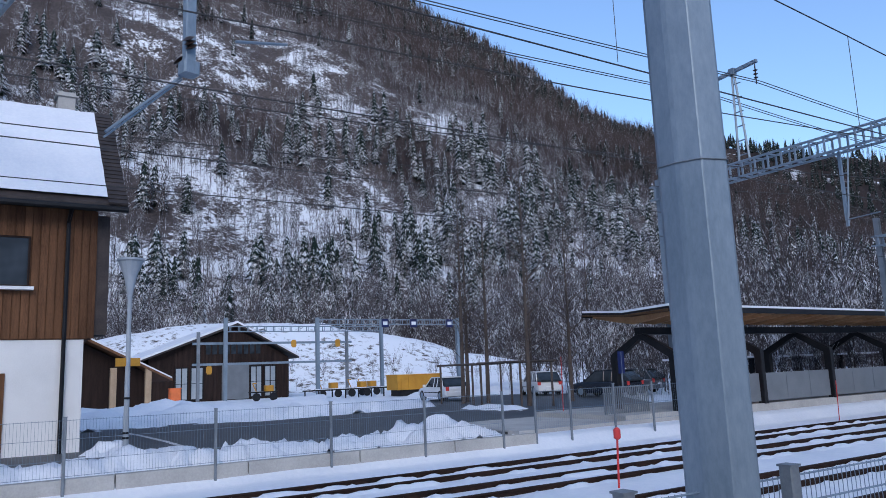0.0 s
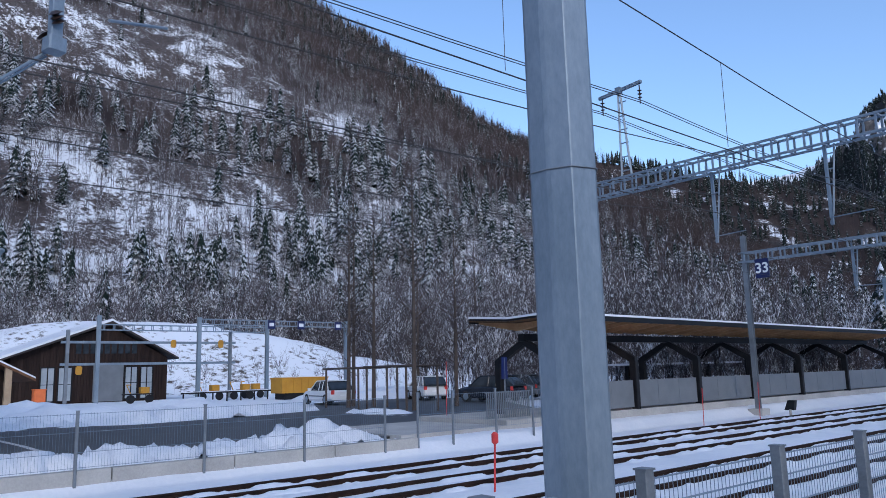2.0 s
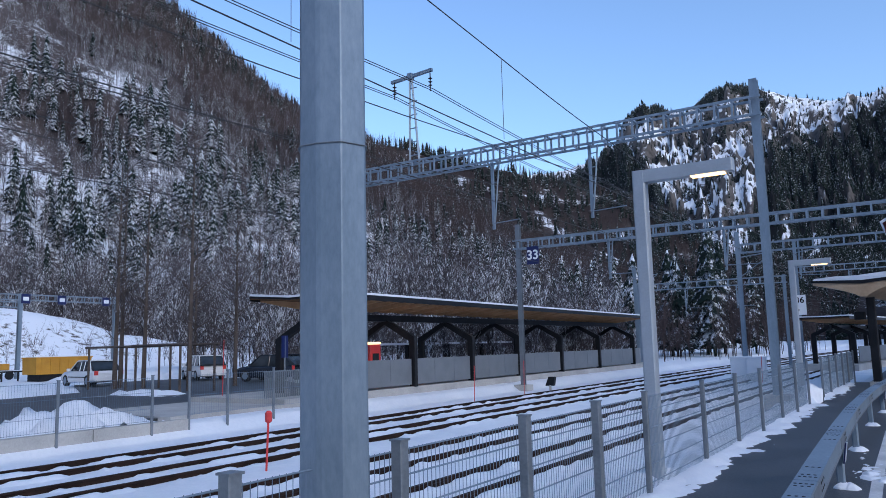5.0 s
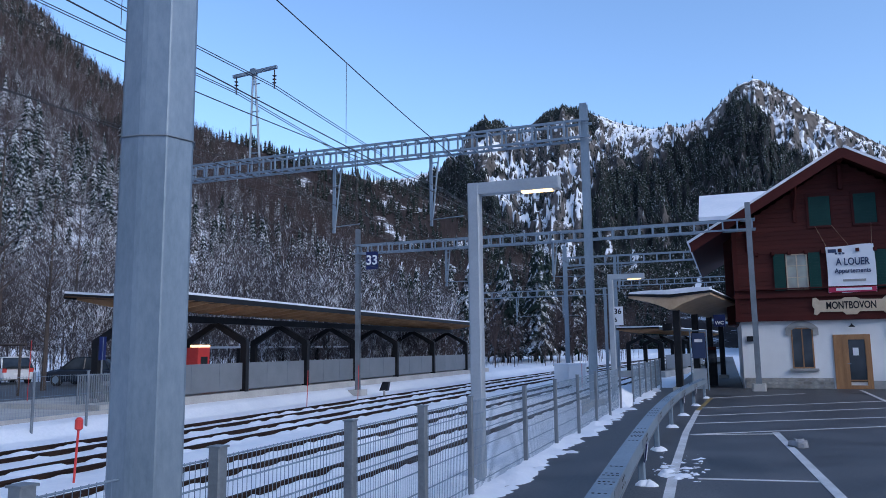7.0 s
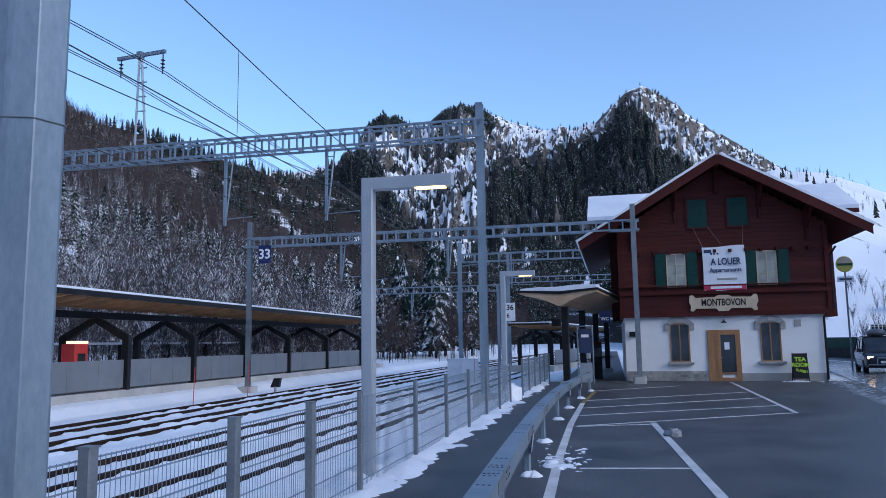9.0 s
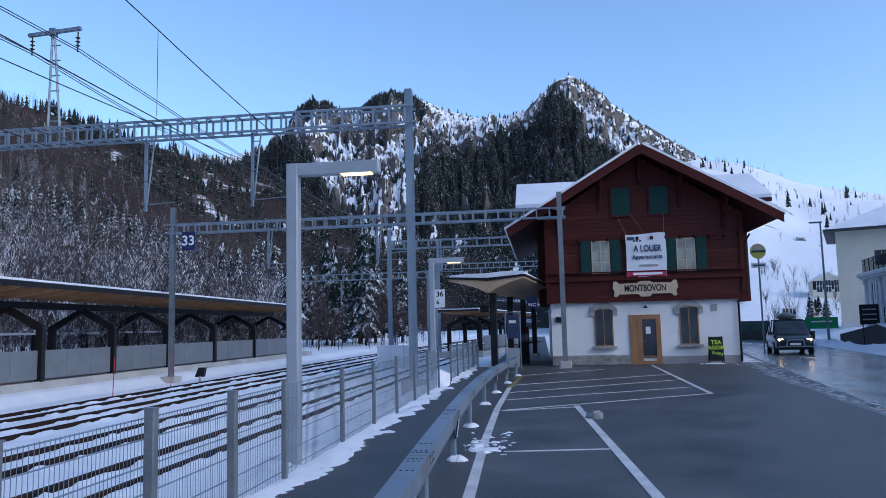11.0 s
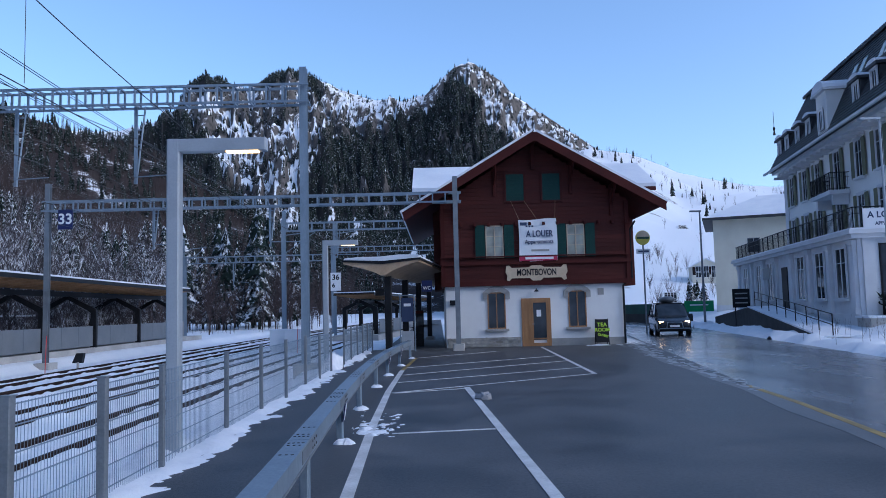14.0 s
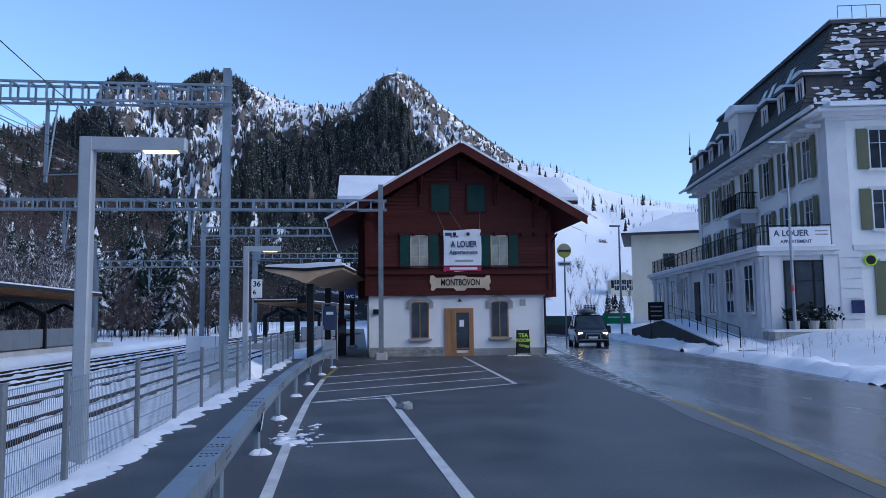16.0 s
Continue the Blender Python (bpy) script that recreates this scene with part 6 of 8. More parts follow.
for side in range(2):
    a0, a1 = (lo[0], lo[1]) if side == 0 else (lo[0], lo[3])
    b0, b1 = (hi[0], hi[1]) if side == 0 else (hi[0], hi[3])
    out = (-nrm if side == 0 else -d) * 0.03
    for k in range(24):
        u0, u1 = k / 24, (k + 1) / 24
        p0, p1 = a0.lerp(b0, u0) + Vector((0, 0, 11.7 + 5.2 * u0)), a1.lerp(b1, u0) + Vector((0, 0, 11.7 + 5.2 * u0))
        q0, q1 = a0.lerp(b0, u1) + Vector((0, 0, 11.7 + 5.2 * u1)), a1.lerp(b1, u1) + Vector((0, 0, 11.7 + 5.2 * u1))
        part("slate_course", Shape().add([p0 + out * 2.2, p1 + out * 2.2, q1 + out * 0.6, q0 + out * 0.6, p0, p1, q1, q0], [(0, 1, 2, 3), (0, 1, 5, 4), (3, 2, 6, 7), (0, 3, 7, 4), (1, 2, 6, 5)]), SLATE, mansard)
part("snow_strip", hbox(M0, -1.0, 1.3, -0.2, 13, 11.72, 11.95), SNOW, mansard, "snow lying behind the gutter")
part("top_roof", hbox(M0, 1.8, 21.9, 1.3, 11.7, 16.9, 17.1), SLATE, mansard)
sp = Shape()
rr = random.Random(3)
across, rise = (lo[3] - lo[0]).normalized(), (hi[0] - lo[0] + Vector((0, 0, 5.2)))
rise = (rise - across * rise.dot(across)).normalized()
for k in range(620):
    n_, w = 0.4 + 8.0 * rr.random() ** 1.5, rr.random()
    if rr.random() > 0.35 + 0.6 * w - 0.05 * n_:
        continue
    p = lo[0] + Vector((0, 0, 11.7)) + across * n_ + rise * (0.3 + 5.0 * w) - d * 0.085
    if (p - lo[0]).dot(across) < 0.35 + 2.3 * w:
        continue
    rx, rz = 0.08 + 0.34 * rr.random() ** 2, 0.03 + 0.14 * rr.random() ** 1.5
    sp.extrude([p + across * rx * (0.7 + 0.6 * rr.random()) * math.cos(6.283 * i_ / 8) + rise * rz * (0.6 + 0.8 * rr.random()) * math.sin(6.283 * i_ / 8) for i_ in range(8)], -d * 0.03)
tagged(part("snow_patch", sp, SNOW, mansard, "patches of snow caught on the slates"), kind="stuff")
roofrail = Shape()
p, q = hi[0].lerp(hi[3], 0.03) + Vector((0, 0, 17.9)), hi[0].lerp(hi[3], 0.25) + Vector((0, 0, 17.9))
roofrail.tube(p, q, 0.025)
for k in range(4):
    r_ = p.lerp(q, k / 3)
    roofrail.tube(r_, r_ - Vector((0, 0, 0.85)), 0.022)
part("roof_railing", roofrail, GALV_DARK, mansard)
part("roof_snow", hbox(M0, 1.85, 21.8, 1.35, 11.6, 17.104, 17.18), SNOW, mansard, "thin snow on the flat roof top")
ed = part("dormer", hbox(M0, 0.75, 2.4, 3.5, 5.1, 12.0, 14.2), SLATE, mansard, "slate-hung dormer on the gable side")
part("dormer_roof", hbox(M0, 0.55, 2.5, 3.3, 5.3, 14.204, 14.32), SLATE, ed)
part("snow_cover", hbox(M0, 0.5, 2.5, 3.25, 5.35, 14.324, 14.62), SNOW, ed, "deep snow on the dormer")
window(ed, on_end(END_M, 4.3, 12.4, -0.70), 0.9, 1.4, WHITE_PAINT, GLASS, (0.0,), (), None, None, HOTEL_TRIM)


def dormer(s, big=False):
    w, h, z = (1.9, 3.0, 11.9) if big else (1.15, 2.1, 12.2)
    o = M0 + d * s
    dm = part("dormer", hbox(o, -w / 2, w / 2, -0.75 if big else -0.3, 1.6, z, z + h - 0.06 * w), HOTEL_WALL if big else SLATE, mansard, "pale pedimented dormer" if big else "slate-hung dormer")
    part("dormer_roof", hbox(o, -w / 2 - 0.2, w / 2 + 0.2, -1.0 if big else -0.55, 1.9, z + h - 0.35, z + h - 0.20), HOTEL_TRIM if big else SLATE, dm)
    cap = [o + d * (w / 2 + 0.2) * math.cos(t) + Vector((0, 0, z + h - 0.196 + (0.6 if big else 0.28) * math.sin(t))) - nrm * (0.95 if big else 0.5) for t in np.linspace(0, math.pi, 9)]
    part("snow_cover", Shape().extrude(cap, nrm * 2.4), SNOW, dm, "snow-capped curved dormer roof")
    window(dm, on_street(STREET_M, s, z + 0.35, 0.82 if big else 0.36), 0.7, 1.25, WHITE_PAINT, GLASS, (0.0,), (), None, None, HOTEL_TRIM)


for s in (1.9, 4.4, 7.0, 15.6, 18.0, 20.6, 22.6):
    dormer(s)
dormer(11.6, True)
for s in (5.7, 8.6, 10.0):
    part("roof_light", Shape().box((0, 0, 0), (0.7, 0.06, 1.0)), GLASS_SKY, mansard, at=on_street(STREET_M, s, 15.3, -0.70) @ Matrix.Rotation(radians(-24.8), 4, "X"))
sp = M0 + d * 23.3 - nrm * 0.5
part("finial", Shape().lathe(sp + Vector((0, 0, 14.6)), [(0.12, 0), (0.05, 0.3), (0.10, 0.5), (0.02, 0.7), (0.015, 1.9)], 8), BLACK_STEEL, mansard)
for s in (2.4, 5.2, 8.2, 15.4, 18.2, 21.3):
    window(hotel, on_street(STREET_M, s, 8.7, 0.02), 1.05, 2.15, HOTEL_TRIM, GLASS, (0.0,), (1.45,), HOTEL_TRIM, OLIVE_SHUTTER, HOTEL_TRIM, shut_w=0.54)
    window(hotel, on_street(STREET_M, s, 5.55, 0.02), 1.05, 2.15, HOTEL_TRIM, GLASS, (0.0,), (1.45,), HOTEL_TRIM, OLIVE_SHUTTER, HOTEL_TRIM, shut_w=0.54)
for z in (8.3, 5.1):
    window(hotel, on_street(STREET_M, 11.7, z, 0.02), 1.1, 2.6, HOTEL_TRIM, GLASS, (0.0,), (1.9,), None, OLIVE_SHUTTER, HOTEL_TRIM, shut_w=0.54)
for n_ in (2.5, 6.0, 9.5):
    for z in (8.75, 5.75):
        window(hotel, on_end(END_M, n_, z, 0.02), 1.05, 2.0, HOTEL_TRIM, GLASS, (0.0,), (1.3,), HOTEL_TRIM, OLIVE_SHUTTER, HOTEL_TRIM, shut_w=0.56)
    window(hotel, on_end(END_M, n_ + 0.3, 1.6, 0.02), 1.1, 2.6, HOTEL_TRIM, GLASS, (0.0,), (1.6,), None, OLIVE_SHUTTER, HOTEL_TRIM, shut_w=0.8, open_gap=-0.42)
part("string_course", hbox(M0, -0.14, 0.02, 0.9, 13.0, 4.75, 5.0), HOTEL_TRIM, hotel)
for s in (2.15, 5.35, 8.7, 15.4, 18.4, 22.4):
    window(hotel, on_street(STREET, s, 1.75, 0.03), 1.45, 2.5, WHITE_PAINT, GLASS, (0.0,), (1.75,), HOTEL_TRIM, None, HOTEL_TRIM)
for s in (0.35, 3.75, 7.0, 10.4, 13.8, 16.9, 20.4, 24.6):
    pl = part("pilaster", hbox(V0, s - 0.22, s + 0.22, -0.16, 0.0, 1.3, 4.5), HOTEL_TRIM, hotel)
    part("capital", hbox(V0, s - 0.30, s + 0.30, -0.24, 0.0, 4.25, 4.5), HOTEL_TRIM, pl)
    part("base", hbox(V0, s - 0.28, s + 0.28, -0.22, 0.0, 1.0, 1.3), HOTEL_TRIM, pl)
part("plinth_course", hbox(V0, -0.08, 25.3, -0.12, 0.0, 0.0, 1.0), HOTEL_TRIM, hotel)
part("side_door", Shape().box((0, 0, 1.3), (1.2, 0.06, 2.6)), BLACK, hotel, at=on_street(STREET, 12.1, 1.2, 0.03))
dr = part("garden_door", frame_bars(1.95, 3.4, (-0.45, 0.45), (2.4,), 0.08, 0.08), BLACK_STEEL, hotel, "tall dark glazed door", at=on_end(END_V, 1.9, 0.9, 0.02))
part("pane", Shape().box((0, 0.02, 1.7), (1.8, 0.02, 3.3)), GLASS, dr)
for x in (0.35, 2.95):
    part("pilaster", Shape().box((0, 0, 1.9), (0.5, 0.14, 3.8)), HOTEL_TRIM, hotel, at=on_end(END_V, x + 0.1, 0.8, 0.05))
# balcony and railings
bal = part("balcony", hbox(M0, 9.9, 13.5, -1.15, 0.0, 8.0, 8.25), HOTEL_TRIM, hotel)
for s in (10.3, 13.1):
    part("corbel", hbox(M0, s - 0.15, s + 0.15, -0.9, 0.0, 7.4, 8.0), HOTEL_TRIM, bal)


def iron_railing(parent, p, q, h, name="railing", step=0.16):
    sh = Shape().tube(p + Vector((0, 0, h)), q + Vector((0, 0, h)), 0.028).tube(p + Vector((0, 0, 0.1)), q + Vector((0, 0, 0.1)), 0.018).tube(p + Vector((0, 0, h * 0.72)), q + Vector((0, 0, h * 0.72)), 0.014)
    L = (q - p).length
    for k in range(int(L / step) + 1):
        r_ = p.lerp(q, min(1, k * step / L))
        sh.tube(r_, r_ + Vector((0, 0, h)), 0.012 if k % 8 else 0.03, n=4, cap=False)
    return part(name, sh, BLACK_STEEL, parent, "black wrought-iron railing")


z8 = Vector((0, 0, 8.25))
iron_railing(bal, M0 + d * 9.95 - nrm * 1.1 + z8, M0 + d * 13.45 - nrm * 1.1 + z8, 1.05, step=0.10)
iron_railing(bal, M0 + d * 9.95 - nrm * 1.1 + z8, M0 + d * 9.95 + z8, 1.05, step=0.10)
iron_railing(bal, M0 + d * 13.45 - nrm * 1.1 + z8, M0 + d * 13.45 + z8, 1.05, step=0.10)
z5 = Vector((0, 0, 4.98))
iron_railing(hotel, V0 + d * 0.0 - nrm * 0.1 + z5, V0 + d * 25.2 - nrm * 0.1 + z5, 1.05)
iron_railing(hotel, V0 - nrm * 0.1 + z5, V0 + nrm * 3.3 + z5, 1.05)
rent = thing("banner", on_end(END_V, 1.75, 5.45, 0.12), "white rental banner on the hotel railing", "banner")
part("cloth", Shape().box((0, 0, 0), (2.9, 0.02, 0.98)), BANNER_CLOTH, rent)
lettering("A LOUER", 0.42, NAVY_LETTER, rent, Matrix.Translation((-0.42, -0.014, 0.17)), width=1.7)
lettering("APPARTEMENT", 0.24, NAVY_LETTER, rent, Matrix.Translation((-0.2, -0.014, -0.24)), width=1.5)
for z in (0.28, 0.1):
    part("printed_bar", Shape().box((1.02, -0.012, z), (0.6, 0.006, 0.07)), STONE_TRIM, rent)
disc = part("hanging_sign", Shape().lathe((0, 0, 0), [(0.29, -0.05), (0.31, 0.0), (0.29, 0.05)], 20, axis=(0, 1, 0)), LIME, hotel, "round sign with a lime border and dark centre", at=on_end(END_M, 1.65, 4.25, 0.15))
part("disc_mark", Shape().lathe((0, -0.07, 0), [(0.22, 0.0), (0.22, 0.02)], 18, axis=(0, 1, 0)), BLACK, disc)
part("menu_case", Shape().box((0, 0, 0), (0.6, 0.06, 0.62)), BLUE_SIGN, hotel, "framed menu case", at=on_end(END_M, 0.95, 2.0, 0.14))
part("hotel_sign", Shape().box((0, 0, 0), (1.6, 0.06, 0.75)), STONE_TRIM, hotel, "weathered hanging sign board", at=on_street(STREET, 14.6, 3.5, 0.5))
pot_m = [(0.0, 0), (0.9, 0.05), (1.7, 0.0)]
for k, (x, y) in enumerate(pot_m):
    q = END_V @ Vector((1.1 + x, -0.55, 0.85))
    pot = thing("potted_shrub", q, "dark potted shrub beside the hotel door", "plant", "potted shrubs")
    part("pot", Shape().lathe((0, 0, 0), [(0.2, 0), (0.26, 0.5), (0.24, 0.5)], 10), CONCRETE, pot)
    lv = Shape()
    r_ = random.Random(k)
    for i in range(90):
        c = Vector((r_.gauss(0, 0.22), r_.gauss(0, 0.22), 0.8 + r_.gauss(0, 0.22)))
        a, b = Vector((r_.gauss(0, 0.08), r_.gauss(0, 0.08), r_.gauss(0, 0.08))), Vector((r_.gauss(0, 0.08), r_.gauss(0, 0.08), r_.gauss(0, 0.08)))
        lv.add([c, c + a, c + a + b, c + b], [(0, 1, 2, 3)])
    part("foliage", lv, CONIFER, pot)
part("terrace", hbox(V0, -1.6, 0.0, -0.2, 4.2, -0.2, 0.85), CONCRETE, hotel, "snowy entrance terrace")
part("terrace_snow", hbox(V0, -1.7, 0.0, -0.3, 4.3, 0.854, 0.95), SNOW, hotel)
snow_bank("snow_bank", 15.6, 30.0, 22.0, 32.8, 0.42, "deep garden snow in front of the hotel", 14.0, 0.4, rough=4.0)
plt = thing("planter", (26.2, 31.5, 0.75), "black planter box half buried in snow", "planter")
part("box", Shape().box((0, 0, 0.3), (1.8, 0.6, 0.6), bevel=0.03), BLACK_STEEL, plt)
part("snow_cap", Shape().box((0, 0, 0.64), (1.7, 0.5, 0.08), bevel=0.08), SNOW, plt)

# ramp with handrail beside the road
rampw = thing("ramp_wall", (0, 0, 0), "dark earth-faced ramp with a snowy top beside the road", "ramp", kind="structure")
DARK_EARTH = surface("dark_bank_earth", (0.022, 0.020, 0.018), (0.06, 0.055, 0.05), 1.5, 14.0, 0.9)
A, Bp, C = Vector((15.9, 31.2, 0)), Vector((19.6, 47.5, 0)), Vector((21.4, 58.0, 0))
part("face", Shape().extrude([A, Bp, Bp + Vector((0, 0, 1.35)), A + Vector((0, 0, 0.15))], nrm * 0.5), DARK_EARTH, rampw)
part("face", Shape().extrude([Bp, C, C + Vector((0, 0, 0.6)), Bp + Vector((0, 0, 1.35))], nrm * 0.5), DARK_EARTH, rampw)
part("snow_top", Shape().extrude([A + Vector((0, 0, 0.154)), Bp + Vector((0, 0, 1.354)), Bp + Vector((0, 0, 1.43)), A + Vector((0, 0, 0.23))], nrm * 1.9), SNOW, rampw)
hr = thing("handrail", (0, 0, 0), "black steel handrail along the snowy ramp", "railing")
for k in range(9):
    p = A.lerp(Bp, k / 8) + Vector((0.5, 0, 0.18 + 1.2 * k / 8))
    part("post", Shape().tube(p, p + Vector((0, 0, 0.95)), 0.025), BLACK_STEEL, hr)
for h in (0.5, 0.95):
    p, q = A + Vector((0.5, 0, 0.18 + h)), Bp + Vector((0.5, 0, 1.38 + h))
    part("rail", Shape().tube(p, q, 0.022), BLACK_STEEL, hr)
gate = thing("roadside_board", Bp + Vector((-0.2, 0.4, 1.2)), "black notice board with pale lines beside the ramp", "sign")
part("board", Shape().box((0, 0, 0.75), (1.1, 0.06, 1.2)), BLACK, gate)
for z in (1.05, 0.75, 0.45):
    part("printed_bar", Shape().box((0, -0.035, z), (0.8, 0.012, 0.08)), STONE_TRIM, gate)
for x in (-0.4, 0.4):
    part("leg", Shape().tube((x, 0, -1.2), (x, 0, 0.2), 0.03), BLACK_STEEL, gate)
hedge = thing("garden_wall", (0, 0, 0), "low dark wall topped with green netting beside the road", "wall", kind="structure")
part("face", Shape().extrude([(19.7, 59.2, 0), (17.6, 78, 0), (17.6, 78, 0.8), (19.7, 59.2, 0.8)], (0.4, 0.05, 0)), DARK_EARTH, hedge)
part("netting", Shape().extrude([(19.75, 59.3, 0.8), (17.65, 78, 0.8), (17.65, 78, 1.7), (19.75, 59.3, 1.7)], (0.06, 0.01, 0)), surface("green_netting", (0.012, 0.05, 0.035), (0.02, 0.08, 0.055), 1.0, 30.0, 0.8), hedge)
gb = thing("green_banner", (20.4, 58.6, 1.45), "bright green advertising banner on the garden wall", "banner")
part("cloth", Shape().box((0, 0, 0), (2.4, 0.03, 0.85), turn=0.1), GREEN_PLASTIC, gb)
part("printed_bar", Shape().box((0, -0.03, 0.1), (1.5, 0.02, 0.1), turn=0.1), WHITE_PAINT, gb)

hpole = thing("street_lamp", (20.3, 33.4, 0.3), "slim grey street lamp in front of the hotel", "street lamp", "road lamps")
part("post", Shape().tube((0, 0, -0.3), (0, 0, 9.6), 0.085, 0.05, 10), LAMP_GREY, hpole)
part("head", Shape().box((-0.45, 0, 9.62), (1.0, 0.22, 0.10), bevel=0.03), LAMP_GREY, hpole)
part("junction_box", Shape().box((-0.05, -0.08, 2.6), (0.10, 0.06, 0.26)), RED_PLASTIC, hpole, "small red and white plate")
hp2 = thing("street_lamp", (18.65, 52.5, 0.0), "tall slim street lamp beside the road", "street lamp", "road lamps")
part("post", Shape().tube((0, 0, 0), (0, 0, 8.2), 0.09, 0.05, 10), GALV_DARK, hp2)
part("head", Shape().box((-0.3, 0, 8.2), (0.8, 0.22, 0.10), bevel=0.03), GALV_DARK, hp2)
ysign = thing("petrol_sign", (12.78, 46.2, 0), "round yellow roadside sign on a post", "sign")
part("post", Shape().tube((0, 0, 0), (0, 0, 5.4), 0.05), GALV_DARK, ysign)
SIGN_YELLOW = surface("pale_yellow_sign_face", (0.50, 0.44, 0.05), (0.62, 0.56, 0.09), 2.0, 40.0, 0.5, relief=0.02)
yd = part("disc", Shape().lathe((0, 0, 5.85), [(0.42, -0.06), (0.46, 0), (0.42, 0.06)], 24, axis=(0, 1, 0)), SIGN_YELLOW, ysign)
half_disc = [(0.40 * math.cos(math.pi * i / 12), -0.064, 5.88 + 0.40 * math.sin(math.pi * i / 12)) for i in range(13)]
part("pale_half", Shape().extrude(half_disc, (0, -0.008, 0)), SIGN_CREAM, yd, "pale upper half of the disc")
part("disc_mark", Shape().box((0, -0.08, 5.83), (0.78, 0.02, 0.13)), surface("dark_green_print", (0.01, 0.05, 0.02), (0.02, 0.08, 0.03), 2, 40, 0.5), yd)
part("plate", Shape().box((0, 0, 5.0), (0.85, 0.06, 0.30)), WHITE_PAINT, ysign)
part("printed_bar", Shape().box((0, -0.04, 5.0), (0.66, 0.012, 0.10)), NAVY_LETTER, ysign)

# ---- yellow house and far chalets ----
yh = thing("house", Matrix.Translation((27.0, 72.5, 0)) @ Matrix.Rotation(radians(-21), 4, "Z"), "plain cream apartment house with a snowy hipped roof", "house")
part("wall", Shape().box((6.0, 6.0, 5.2), (12.0, 12.0, 9.4)), CREAM_PLASTER, yh)
part("plinth", Shape().box((6.0, 6.0, 0.9), (12.1, 12.1, 1.0)), HOTEL_TRIM, yh)
rf = Shape().add([(-0.9, -0.9, 9.9), (12.9, -0.9, 9.9), (12.9, 12.9, 9.9), (-0.9, 12.9, 9.9), (4.5, 6, 12.6), (7.5, 6, 12.6)], [(0, 1, 2, 3), (0, 1, 5, 4), (1, 2, 5), (2, 3, 4, 5), (3, 0, 4)])
rfo = part("roof", rf, SNOW, yh, "snow-covered hipped roof")
part("eave_board", Shape().box((6, 6, 9.80), (13.9, 13.9, 0.18)), SLATE, rfo)
for x in (3.6, 7.4, 10.5):
    for z in (6.4, 3.3):
        window(yh, Matrix.Translation((x, -0.03, z)), 1.15, 1.4, STONE_TRIM, GLASS, (0.0,), (), HOTEL_TRIM)


def chalet(x, y, z, w, dpt, h, turn, label, wallm=CREAM_PLASTER):
    c = thing("chalet", Matrix.Translation((x, y, z)) @ Matrix.Rotation(turn, 4, "Z"), label, "house", "far chalets")
    part("wall", Shape().extrude([(-w / 2, -dpt / 2, -2), (w / 2, -dpt / 2, -2), (w / 2, -dpt / 2, h), (0, -dpt / 2, h + w * 0.25), (-w / 2, -dpt / 2, h)], (0, dpt, 0)), wallm, c)
    part("upper_wall", Shape().box((0, -dpt / 2 - 0.03, h * 0.7), (w * 0.98, 0.06, h * 0.5)), DARK_BOARD, c)
    for sx in (-1, 1):
        part("roof", Shape().extrude([(0, -dpt / 2 - 0.1 * dpt, h + w * 0.26), (sx * (w / 2 + 0.1 * w), -dpt / 2 - 0.1 * dpt, h - 0.06 * w), (sx * (w / 2 + 0.1 * w), -dpt / 2 - 0.1 * dpt, h - 0.02 * w), (0, -dpt / 2 - 0.1 * dpt, h + w * 0.30)], (0, dpt * 1.2, 0)), SNOW, c)
    for xx in (-w * 0.28, 0.0, w * 0.28):
        for zz in (0.8, h * 0.6):
            window(c, Matrix.Translation((xx, -dpt / 2 - 0.08, zz)), 0.9, 1.1, WHITE_PAINT, GLASS, (0.0,))
    return c


chalet(46.8, 131, 5.2, 4.6, 5, 2.8, -0.2, "white chalet with a snowy roof on the hillside")
chalet(29.5, 96, 1.2, 1.4, 1.4, 1.0, 0.1, "tiny garden shed with a snowy roof", BROWN_BOARD)
chalet(81, 247, 25.4, 3.4, 3.2, 1.0, 0.2, "lone snow-covered barn on the meadow", BROWN_BOARD)

